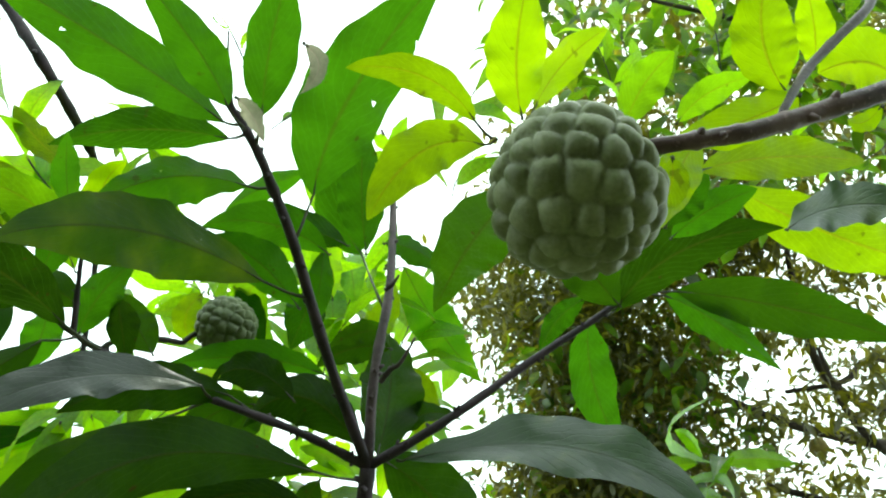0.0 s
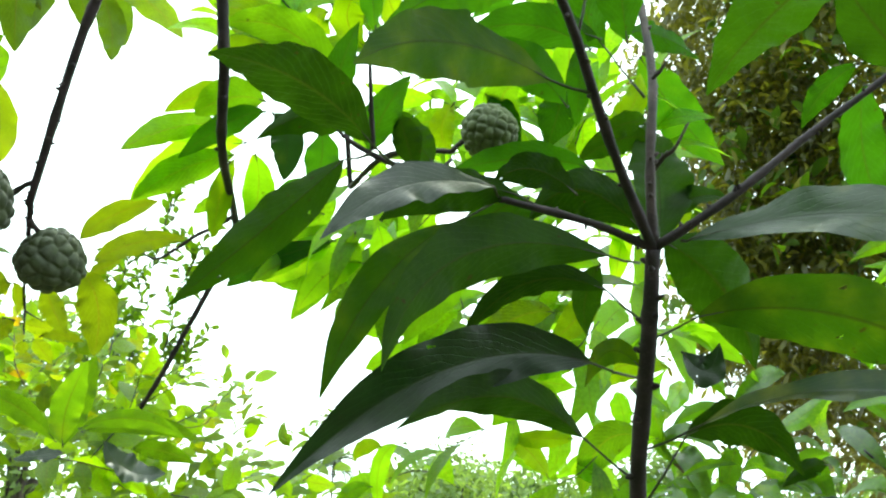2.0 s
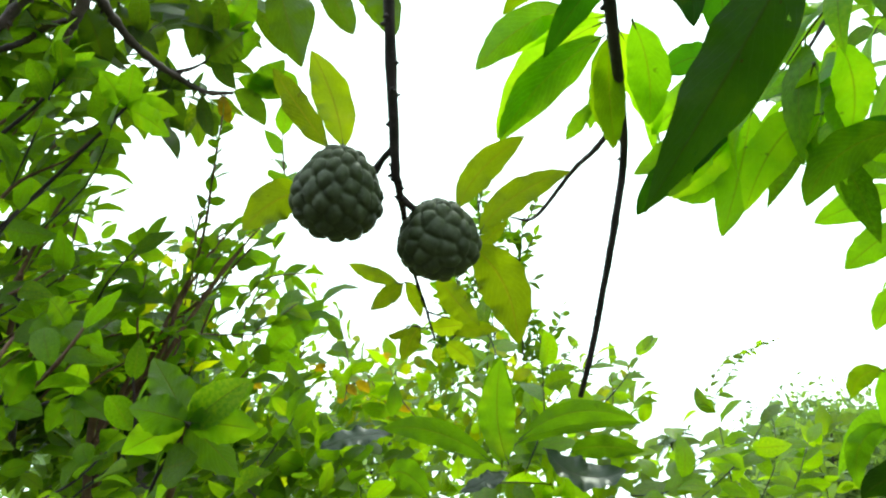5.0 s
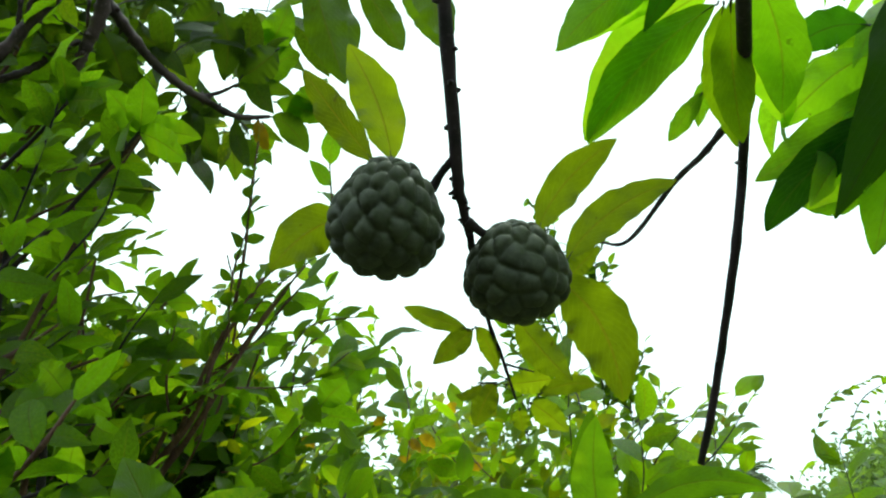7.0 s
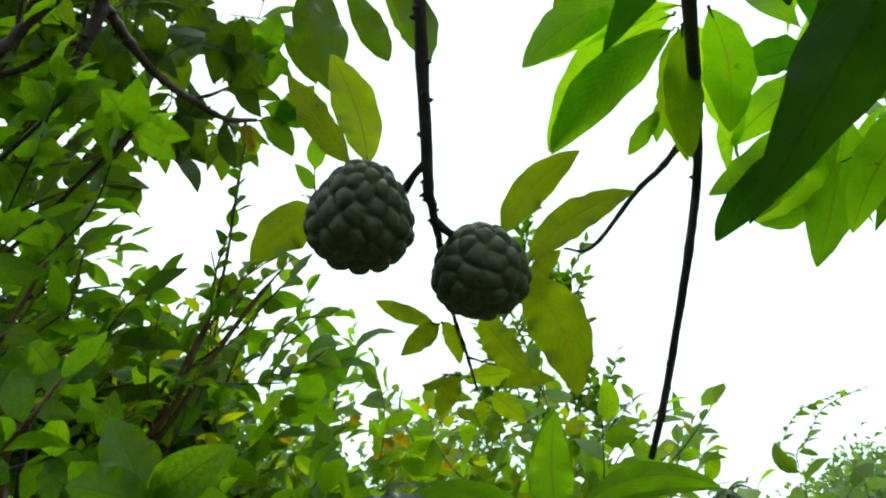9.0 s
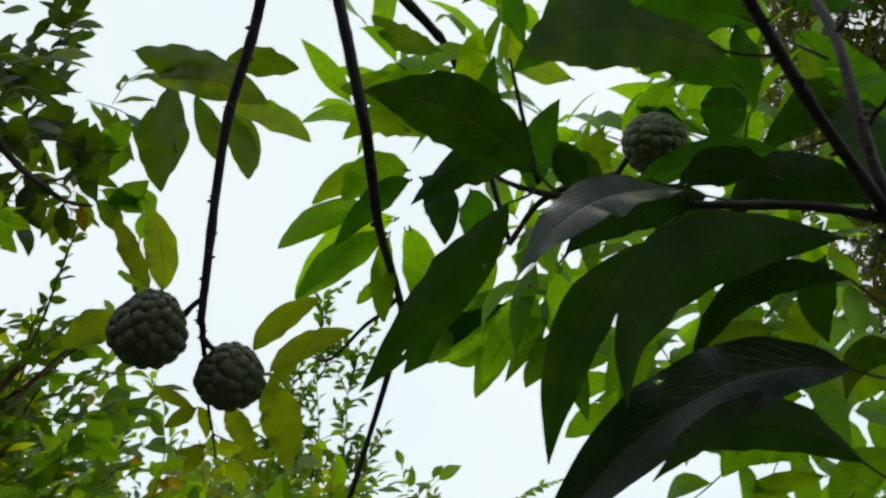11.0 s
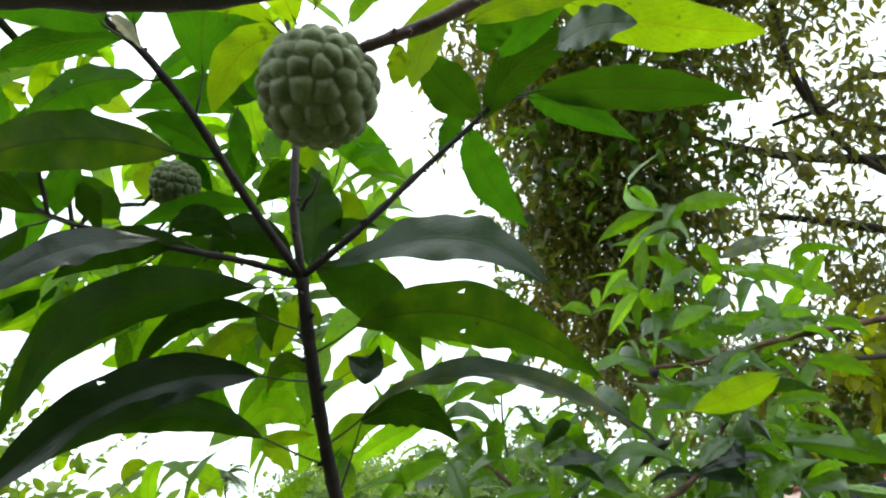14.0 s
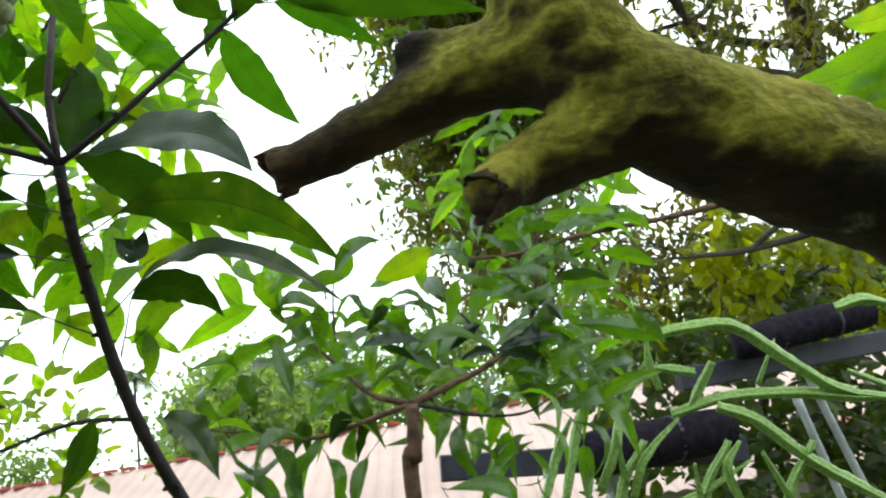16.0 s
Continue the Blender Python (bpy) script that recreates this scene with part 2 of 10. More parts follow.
LEAF_YOUNG = leaf_material("young_bush_leaf", (0.085, 0.17, 0.014), (0.40, 0.82, 0.010), 0.55, rough=0.34, gloss=0.45, spots=0.2)
LEAF_LOW_J = leaf_material("low_bough_leaf_mass", (0.046, 0.085, 0.009), (0.19, 0.40, 0.007), 0.52, rough=0.4, joined=True, spots=0.1, gloss=0.4)
LEAF_TREE_J = leaf_material("tree_leaf_mass", (0.070, 0.078, 0.020), (0.32, 0.32, 0.016), 0.48, rough=0.36, joined=True, spots=0.2, gloss=0.7)
# Distant leaves: the haze of the air is mixed into their pale colour.
LEAF_HAZY_J = leaf_material("hazy_leaf_mass", (0.12, 0.19, 0.06), (0.34, 0.52, 0.06), 0.42, rough=0.6, joined=True, spots=0.0)
LEAF_PALM = leaf_material("palm_leaf", (0.07, 0.11, 0.04), (0.16, 0.26, 0.05), 0.35, rough=0.5)
CACTUS = plain_material("cactus_skin", (0.15, 0.29, 0.05), (0.33, 0.48, 0.15), 60.0, 0.42)
BARK_DARK = bark_material("dark_twig_bark", (0.013, 0.007, 0.013), (0.040, 0.021, 0.036), 90.0, rough=0.7, relief=0.0012)
BARK_PURPLE = bark_material("purple_branch_bark", (0.046, 0.020, 0.028), (0.175, 0.105, 0.118), 80.0, rough=0.5, relief=0.0012)
BARK_STEM = bark_material("purple_stem_bark", (0.028, 0.015, 0.021), (0.095, 0.060, 0.070), 80.0, rough=0.6, relief=0.0012)
BARK_MOSS = bark_material("mossy_bark", (0.012, 0.006, 0.005), (0.038, 0.021, 0.014), 45.0, moss=0.95, relief=0.003)
BARK_LIMB = limb_material()
BARK_BROWN = bark_material("brown_twig_bark", (0.068, 0.028, 0.020), (0.19, 0.100, 0.068), 70.0, rough=0.7, relief=0.0012)
BARK_GREY = bark_material("tree_bark", (0.025, 0.018, 0.015), (0.075, 0.058, 0.048), 14.0, relief=0.01)
LEAF_DEAD = leaf_material("withered_leaf", (0.34, 0.30, 0.22), (0.75, 0.68, 0.48), 0.5, rough=0.7, gloss=0.2, spots=0.6)
PETIOLE = plain_material("petiole", (0.020, 0.022, 0.010), (0.045, 0.045, 0.016), 90.0, 0.55)
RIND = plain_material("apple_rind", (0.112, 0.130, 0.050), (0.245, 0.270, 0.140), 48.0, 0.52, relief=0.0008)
# Greener rind, also darkened for the shade among the leaves.
RIND_SHADED = plain_material("shaded_green_rind", (0.066, 0.088, 0.030), (0.135, 0.165, 0.070), 48.0, 0.55, relief=0.0008)
# Darker rind for the hanging pair: its backlit shade is put into the colour.
RIND_BACKLIT = plain_material("backlit_apple_rind", (0.040, 0.047, 0.027), (0.088, 0.098, 0.060), 48.0, 0.60, relief=0.0008)
CUT_WOOD = plain_material("broken_wood", (0.008, 0.004, 0.003), (0.085, 0.038, 0.024), 120.0, 0.9, relief=0.003)
SOIL = plain_material("grassy_soil", (0.045, 0.060, 0.018), (0.11, 0.12, 0.045), 1.5, 0.95, relief=0.02)


# ---- builders ----
def mesh_of(name, verts, faces, mats, uvs=None, slots=None, smooth=True):
    me = bpy.data.meshes.new(name)
    me.from_pydata([tuple(v) for v in verts], [], faces)
    for mt in mats:
        me.materials.append(mt)
    if uvs is not None:
        layer = me.uv_layers.new(name="UVMap")
        idx = np.empty(len(me.loops), dtype=np.int32)
        me.loops.foreach_get("vertex_index", idx)
        layer.data.foreach_set("uv", np.asarray(uvs, dtype=np.float32)[idx].ravel())
    if slots is not None:
        me.polygons.foreach_set("material_index", np.asarray(slots, dtype=np.int32))
    if smooth:
        me.polygons.foreach_set("use_smooth", np.ones(len(me.polygons), dtype=bool))
    me.update()
    return me


def thing(name, at, label, category, group="", kind=""):
    ob = new(name)
    ob.empty_display_size = 0.05
    ob.location = at
    return tagged(ob, label, category, group, kind)


def part(name, me, parent, label="", at=None, m=None):
    """One mesh object under a thing; its mesh is in the world's axes, with its origin at 'at' (or at the thing's base)."""
    ob = new(name, me)
    ob.parent = parent
    base = parent.location if parent.parent is None else parent.parent.location + parent.location
    if m is not None:
        ob.matrix_basis = Matrix.Translation(-base) @ m
    else:
        ob.location = Vector(at) - base if at is not None else -base
    return tagged(ob, label)


def smooth_line(pts, radii, steps):
    """Catmull-Rom through the points, with the radii."""
    p = np.array(pts, dtype=float)
    r = np.array(radii, dtype=float)
    q = np.vstack([2 * p[0] - p[1], p, 2 * p[-1] - p[-2]])
    out, rad = [], []
    for i in range(len(p) - 1):
        a, b, c, d = q[i:i + 4]
        for s in np.arange(steps) / steps:
            out.append(0.5 * (2 * b + (c - a) * s + (2 * a - 5 * b + 4 * c - d) * s * s + (3 * b - 3 * c + d - a) * s ** 3))
            rad.append(r[i] * (1 - s) + r[i + 1] * s)
    out.append(p[-1])
    rad.append(r[-1])
    return np.array(out), np.array(rad)


def tube_data(line, rad, sides=8, rough=0.0, seed=0, lobes=0, depth=0.0, knots=0.0):
    """Rings along a line; knots swell it here and there; lobes make wings along it."""
    rng = np.random.default_rng(seed)
    n = len(line)
    tan = np.gradient(line, axis=0)
    tan /= np.linalg.norm(tan, axis=1)[:, None] + 1e-12
    ref = np.array([0.31, 0.22, 0.93])
    if abs(tan[0] @ ref) > 0.9:
        ref = np.array([0.93, 0.2, 0.3])
    side = ref - tan[0] * (ref @ tan[0])
    side /= np.linalg.norm(side)
    swell = np.ones(n)
    if knots:
        for c in range(2, n - 1, max(3, n // 9)):
            swell[c] += knots * rng.uniform(0.5, 1.2)
    verts, faces = [], []
    for i in range(n):
        side = side - tan[i] * (side @ tan[i])
        side /= np.linalg.norm(side) + 1e-12
        up = np.cross(tan[i], side)
        for k in range(sides):
            a = 2 * math.pi * k / sides
            r = rad[i] * swell[i] * (1 + rough * rng.normal())
            if lobes:
                r *= 1 - depth * (0.5 - 0.5 * math.cos(lobes * a)) ** 0.6
            verts.append(line[i] + r * (math.cos(a) * side + math.sin(a) * up))
    for i in range(n - 1):
        for k in range(sides):
            a, b = i * sides + k, i * sides + (k + 1) % sides
            faces.append((a, b, b + sides, a + sides))
    faces.append(tuple(range(sides))[::-1])
    faces.append(tuple(range((n - 1) * sides, n * sides)))
    return verts, faces


def branch(parent, pts, radii, mat, name="branch", label="", steps=6, sides=9, rough=0.04, knots=0.0, lobes=0, depth=0.0, seed=1, buds=0):
    """A branch, with buds and leaf scars along it where it has them."""
    line, rad = smooth_line(pts, radii, steps)
    verts, faces = tube_data(line, rad, sides, rough, seed, lobes, depth, knots)
    rng = np.random.default_rng(seed + 500)
    for _ in range(buds):
        i = int(rng.integers(1, len(line) - 2))
        d = Vector(line[i + 1] - line[i]).normalized()
        out_ = Vector(rng.normal(0, 1, 3))
        out_ = (out_ - out_.project(d)).normalized() + d * rng.uniform(-0.2, 0.6)
        r, p = rad[i], Vector(line[i]).lerp(Vector(line[i + 1]), rng.uniform())
        q = [p + out_ * r * k for k in (0.6, 1.2, rng.uniform(1.5, 1.9))]
        tv, tf = tube_data(np.array(q), np.array((0.6, 0.45, 0.2)) * r, 5)
        k = len(verts)
        verts += tv
        faces += [tuple(j + k for j in f) for f in tf]
    return part(name, mesh_of(name, verts, faces, [mat]), parent, label)


def broken_end(parent, at, way, r, seed=3):
    """The splintered end of a snapped branch: a ragged rim round a rotten hollow."""
    rng = np.random.default_rng(seed)
    way = np.array(Vector(way).normalized())
    side = np.array(Vector(way).orthogonal().normalized())
    up = np.cross(way, side)
    sides = 22
    jag = rng.uniform(-0.1, 0.3, sides) * r + 0.35 * r * np.sin(np.arange(sides) * 2 * math.pi / sides * 2 + seed)
    verts, faces = [], []
    for scale, shift, ragged in ((1.04, -0.5, 0.0), (1.03, 0.0, 1.0), (0.86, -0.05, 0.9), (0.74, -0.9, 0.0), (0.35, -1.9, 0.0)):
        for k in range(sides):
            a = 2 * math.pi * k / sides
            q = scale * r * (1 + 0.05 * rng.normal())
            verts.append(np.array(at) + way * (shift * r + ragged * jag[k]) + q * (math.cos(a) * side + math.sin(a) * up))
    for i in range(4):
        for k in range(sides):
            a, b = i * sides + k, i * sides + (k + 1) % sides
            faces.append((a, b, b + sides, a + sides))
    faces.append(tuple(range(4 * sides, 5 * sides)))
    part("broken_end", mesh_of("broken_end", verts, faces, [CUT_WOOD], smooth=False), parent, "splintered brown wood round a dark hollow")


LANCE = lambda u: (math.sin(math.pi * u ** 0.88) ** 0.85) * (1 - 0.25 * u ** 3)
OBLONG = lambda u: math.sin(math.pi * u ** 0.95) ** 0.72
OVATE = lambda u: math.sin(math.pi * u ** 0.80) ** 0.80


def blade_data(b, m, t, normal, width, shape, fold, wave, nu, nv, rng, bites=0):
    """A leaf blade along a bent midrib b-m-t: folded along the midrib, with a wavy rim. The vertices, faces and leaf coordinates."""
    b, m, t, normal = (np.array(a, dtype=float) for a in (b, m, t, normal))
    c = 2 * m - 0.5 * (b + t)
    size = np.linalg.norm(t - b)
    ph, fr = rng.uniform(0, 6.28, 4), rng.uniform(1.5, 3.6, 4)
    twist, curl = rng.normal(0, 0.22), rng.uniform(-0.25, 0.45)
    verts, uvs, faces = [], [], []
    for i in range(nu + 1):
        u = i / nu
        mid = (1 - u) ** 2 * b + 2 * u * (1 - u) * c + u * u * t
        tan = 2 * (1 - u) * (c - b) + 2 * u * (t - c)
        tan /= np.linalg.norm(tan) + 1e-9
        side = np.cross(tan, normal)
        side /= np.linalg.norm(side) + 1e-9
        up = np.cross(side, tan)
        a = twist * (u - 0.5)
        side, up = math.cos(a) * side + math.sin(a) * up, math.cos(a) * up - math.sin(a) * side
        w = 0.5 * width * max(0.02, shape(min(max(u, 0.004), 0.996)))
        for j in range(-nv, nv + 1):
            v = j / nv
            k = 0 if j < 0 else 2
            rim = 1 + 0.035 * math.sin(11 * fr[k] * u + ph[k] * 3)
            lift = abs(v) * math.sin(fold) - curl * v * v * 0.5 + wave * v * v * (math.sin(6.28 * fr[k] * u + ph[k]) + 0.5 * math.sin(14 * fr[k + 1] * u + ph[k + 1]))
            verts.append(mid + side * (v * w * math.cos(fold) * rim) + up * (w * lift))
            uvs.append((u, 0.5 + 0.5 * v))
    cols = 2 * nv + 1
    holes = set()
    for _ in range(bites):
        holes.add((rng.integers(nu // 4, nu - 3), rng.integers(0, cols - 1)))
    for i in range(nu):
        for j in range(cols - 1):
            a = i * cols + j
            if (i, j) not in holes:
                faces.append((a, a + 1, a + cols + 1, a + cols))
            else:
                faces.append((a, a + 1, a + cols + 1))
    return verts, faces, uvs


leaf_seed = [100]


def leaf(parent, b, m, t, normal, width, stalk=None, mat=None, shape=LANCE, fold=None, wave=0.15, bites=0, label="", stalk_r=0.0016):
    """A large leaf with its own midrib line and, where it shows, its stalk down to the twig."""
    leaf_seed[0] += 1
    rng = np.random.default_rng(leaf_seed[0])
    big = bites > 0
    fold = rng.uniform(0.16, 0.42) if fold is None else fold
    verts, faces, uvs = blade_data(b, m, t, normal, width, shape, fold, wave, 44 if big else 32, 8 if big else 5, rng, bites)
    slots = [0] * len(faces)
    c = 2 * np.array(m) - 0.5 * (np.array(b) + np.array(t))
    rib = [(1 - u) ** 2 * np.array(b) + 2 * u * (1 - u) * c + u * u * np.array(t) for u in (0, 0.08)]
    start = np.array(stalk if stalk is not None else np.array(b) - 0.06 * (np.array(m) - np.array(b)))
    stem = np.array([start, 0.5 * (start + np.array(b)) - np.array((0, 0, 0.002)), rib[0], rib[1]])
    tv, tf = tube_data(stem, stalk_r * np.array((1.2, 0.95, 0.8, 0.3)), 5)
    k = len(verts)
    verts += tv
    uvs += [(0.0, 0.5)] * len(tv)
    faces += [tuple(i + k for i in f) for f in tf]
    slots += [1] * len(tf)
    at = Vector(b)
    verts = [np.array(v) - np.array(b) for v in verts]
    return part("leaf", mesh_of("leaf", verts, faces, [mat or LEAF_DARK, PETIOLE], uvs, slots), parent, label, at=at)


def leaf_set(name, count, width, shape, mat, droop=0.14, seed=5, nu=6, nv=2):
    """Alike leaves of unit length along +X with the upper side to +Z, for the many leaves of a twig."""
    rng = np.random.default_rng(seed)
    out = []
    for _ in range(count):
        sag = droop * rng.uniform(0.3, 1.5)
        w = width * rng.uniform(0.85, 1.15)
        v, f, uv = blade_data((0.06, 0, 0), (0.53, rng.normal(0, 0.03), 0.5 * sag), (1, 0, -0.4 * sag), (0, 0, 1), w, shape, rng.uniform(0.05, 0.35), 0.06, nu, nv, rng)
        k = len(v)
        v += [np.array(p) for p in ((0, 0.010, -0.004), (0, -0.010, -0.004), (0.08, -0.008, 0.002), (0.08, 0.008, 0.002))]
        uv += [(0, 0.5)] * 4
        f.append((k, k + 1, k + 2, k + 3))
        out.append(mesh_of(name, v, f, [mat], uv))
    return out


def frame_of(x_axis, up):
    x = Vector(x_axis).normalized()
    y = Vector(up).cross(x)
    y = y.normalized() if y.length > 1e-5 else x.orthogonal().normalized()
    z = x.cross(y)
    return Matrix((x, y, z)).transposed()


class Leaves:
    """Collects the leaves of one plant: the first ones become parts, those past that one joined mass."""

    def __init__(self, parent, meshes, mass_mat, limit=280, name="leaf", facing=(0.0, -0.55, 0.6), scatter=0.42):
        self.parent, self.meshes, self.mass_mat, self.limit, self.name = parent, meshes, mass_mat, limit, name
        self.facing, self.scatter = Vector(facing), scatter
        self.made, self.v, self.f, self.uv, self.k = 0, [], [], [], 0
        self.data = []
        for me in meshes:
            self.data.append((np.array([v.co for v in me.vertices]), [tuple(p.vertices) for p in me.polygons], np.array([(0.0, 0.5)] * len(me.vertices))))
            for lp, uv in zip(me.loops, me.uv_layers[0].data):
                self.data[-1][2][lp.vertex_index] = uv.uv

    def add(self, at, way, up, length, rng, mass=False, holder=None):
        rot = frame_of(way, up).to_4x4()
        s = Matrix.Diagonal((length, length * rng.uniform(0.85, 1.15), length, 1))
        m = Matrix.Translation(at) @ rot @ s
        i = int(rng.integers(len(self.meshes)))
        if not mass and self.made < self.limit:
            part(self.name, self.meshes[i], holder or self.parent, m=m)
            self.made += 1
            return
        v, f, uv = self.data[i]
        mm = np.array(m)
        self.v.append(v @ mm[:3, :3].T + mm[:3, 3] - np.array(self.parent.location))
        self.f += [tuple(q + self.k for q in p) for p in f]
        self.uv.append(uv)
        self.k += len(v)

    def twig(self, a, b, n, length, rng, mat=None, r=0.0016, sag=0.0, spread=0.85, mass=False, tip=True, bend=0.12, start=0.03):
        """A thin twig from a to b with leaves by turns on both sides."""
        a, b = Vector(a), Vector(b)
        run = b - a
        off = Vector(rng.normal(0, 1, 3)) * run.length * bend
        off = off - off.project(run)
        pts = [a, a.lerp(b, 0.5) + off - Vector((0, 0, sag * run.length)), b]
        line, rad = smooth_line(pts, [r * 0.55, r * 0.8, r * 0.4], 5)
        holder = None
        if mat is not None:
            tv, tf = tube_data(line, rad, 5)
            holder = part("twig", mesh_of("twig", tv, tf, [mat]), self.parent)
        for i in range(n):
            u = start + (1 - start) * (i + 0.3 * rng.uniform()) / max(1, n - 0.4)
            q = min(len(line) - 1.001, u * (len(line) - 1))
            p = Vector(line[int(q)]).lerp(Vector(line[int(q) + 1]), q - int(q))
            d = Vector(line[int(q) + 1] - line[int(q)]).normalized()
            up = (self.facing + Vector(rng.normal(0, self.scatter, 3))).normalized()
            s = d.cross(up)
            s = s.normalized() if s.length > 1e-4 else d.orthogonal()
            turn = (1 if i % 2 else -1) * spread * rng.uniform(0.65, 1.2)
            if tip and i == n - 1:
                turn *= 0.2
            way = d * math.cos(turn) + s * math.sin(turn) + Vector((0, 0, -0.22)) + Vector(rng.normal(0, 0.12, 3))
            self.add(p, way, up, length * rng.uniform(0.75, 1.15) * (1 if tip else 0.8), rng, mass, holder)

    def close(self, name="foliage", label=""):
        if self.k:
            me = mesh_of(name, np.concatenate(self.v), self.f, [self.mass_mat], np.concatenate(self.uv))
            ob = new(name, me)
            ob.parent = self.parent
            tagged(ob, label, kind="stuff")


def patch_point(q, rng, jitter):
    """A point of a four-cornered patch, off its surface by up to the jitter."""
    s, t = rng.uniform(), rng.uniform()
    a, b, c, d = (Vector(k) for k in q)
    p = a.lerp(b, s).lerp(d.lerp(c, s), t)
    return p + Vector(rng.normal(0, jitter, 3))


def thicket(leaves, q, count, n, length, rng, jitter=0.08, reach=0.16, mat=None, mass=True, rise=0.7):
    """Twigs that spring up all over a patch of a shrub."""
    for _ in range(count):
        p = patch_point(q, rng, jitter)
        way = Vector((rng.normal(0, 0.6), rng.normal(0, 0.5), rise + rng.normal(0, 0.4))).normalized()
        leaves.twig(p, p + way * reach * rng.uniform(0.6, 1.3), n, length, rng, mat, r=0.0012, mass=mass)


def sugar_apple(at, axis, size, tall, seed, label, stalk=None, count=116, skin=None, neck=0.0, hold=None):
    """A knobbly sugar apple: rounded scales set in spirals over a heart-shaped body, with its stalk."""
    ob = thing("sugar_apple", at, label, "fruit", "sugar apples on the tree")
    rng = np.random.default_rng(seed)
    i = np.arange(count) + 0.5
    z = 1 - 2 * i / count
    a = i * math.pi * (3 - math.sqrt(5)) + rng.normal(0, 0.09, count)
    z = np.clip(z + rng.normal(0, 0.020, count), -1, 1)
    rr = np.sqrt(1 - z * z)
    knobs = np.stack([rr * np.cos(a), rr * np.sin(a), z], 1)
    height = rng.uniform(0.85, 1.10, count)
    rings, segs = 84, 120
    th = np.linspace(0.0, math.pi, rings + 1)[:, None]
    ph = np.linspace(0, 2 * math.pi, segs, endpoint=False)[None, :]
    d = np.stack([np.sin(th) * np.cos(ph), np.sin(th) * np.sin(ph), np.cos(th) + 0 * ph], -1).reshape(-1, 3)
    ang = np.arccos(np.clip(d @ knobs.T, -1, 1))
    order = np.argsort(ang, axis=1)[:, :2]
    d1 = np.take_along_axis(ang, order[:, :1], 1)[:, 0]
    d2 = np.take_along_axis(ang, order[:, 1:2], 1)[:, 0]
    q = np.clip(2 * d1 / (d1 + d2 + 1e-6), 0, 1)
    r = 0.845 + 0.135 * height[order[:, 0]] * (1 - q ** 3.0) ** 0.58
    r *= 1 - 0.07 * np.exp(-((d[:, 2] - 1) / 0.06) ** 2)
    body = d * r[:, None]
    body[:, 0:2] *= (1 - 0.10 * np.clip(-body[:, 2], 0, 1) ** 1.5)[:, None] * size * 0.5
    body[:, 0:2] *= (1 + 0.25 * neck - neck * np.clip((d[:, 2] + 0.45) / 1.45, 0, 1) ** 1.3)[:, None]
    body[:, 2] += 0.10 * (neck > 0) * np.clip(-d[:, 2] - 0.55, 0, 1)
    body[:, 2] *= tall * 0.5
    rot = np.array(frame_of(axis, (0.3, 0.4, 0.87)))
    turn = np.stack([rot[:, 1], rot[:, 2], rot[:, 0]], 1)
    verts = body @ turn.T
    faces = []
    for k in range(rings):
        for j in range(segs):
            p, q = k * segs + j, k * segs + (j + 1) % segs
            faces.append((p, p + segs, q + segs, q))
    part("rind", mesh_of("rind", verts, faces, [skin or RIND]), ob, at=at)
    if stalk is not None:
        top = Vector(at) + Vector(hold or axis).normalized() * tall * 0.40
        branch(ob, [top, top.lerp(Vector(stalk), 0.5) + Vector((0, 0, 0.002)), stalk], [0.0045, 0.0032, 0.0035], BARK_DARK, "stalk", "dark woody stalk", seed=seed)
    return ob


# ---- ground ----
ground = new("ground", mesh_of("ground", [(-400, -400, 0), (400, -400, 0), (400, 400, 0), (-400, 400, 0)], [(0, 1, 2, 3)], [SOIL]))
tagged(ground, "grassy garden soil under the trees", "ground", kind="structure")

# ---- unseen wall with eave, added behind the walk: closes the place, cuts light ----
WALL = plain_material("grey_plaster", (0.10, 0.098, 0.09), (0.15, 0.145, 0.13), 2.5, 0.9)
EAVE = plain_material("dark_eave_board", (0.035, 0.028, 0.024), (0.07, 0.055, 0.045), 6.0, 0.8)


def box_mesh(name, lo, hi, mat, bevel=0.006):
    bm = bmesh.new()
    bmesh.ops.create_cube(bm, size=1)
    for v in bm.verts:
        v.co = [0.5 * (a + b) + c * (b - a) for a, b, c in zip(lo, hi, v.co)]
    bmesh.ops.bevel(bm, geom=bm.edges[:], offset=bevel, segments=2, affect="EDGES")
    me = bpy.data.meshes.new(name)
    bm.to_mesh(me)
    bm.free()
    me.materials.append(mat)
    return me


wall = new("wall_south", box_mesh("wall_south", (-11, -3.8, -0.1), (11, -3.5, 4.4), WALL))
tagged(wall, "plain grey plastered wall, unseen, added to block light", "wall", kind="structure")
eave = new("trim", box_mesh("trim", (-11, -3.5, 3.4), (11, -2.2, 3.52), EAVE))
tagged(eave, "dark boarded eave, unseen, added to block light", "eave", kind="structure")

# ---- young tree with long dark leaves ----
sapling = thing("lance_leaved_tree", (0.134, 1.457, 0), "young tree with long dark green lance-shaped leaves and dark stems", "tree")
branch(sapling, [(0.134, 1.457, -0.05), (0.074, 1.407, 0.607), (-0.046, 1.357, 1.215), (-0.088, 1.245, 1.354), (-0.112, 1.115, 1.487), (-0.112, 0.99, 1.612), (-0.09, 0.824, 1.752), (-0.078, 0.757, 1.84)], [0.021, 0.0175, 0.015, 0.0132, 0.0118, 0.0104, 0.0092, 0.0082], BARK_DARK, "trunk", steps=8, knots=0.12, buds=26)
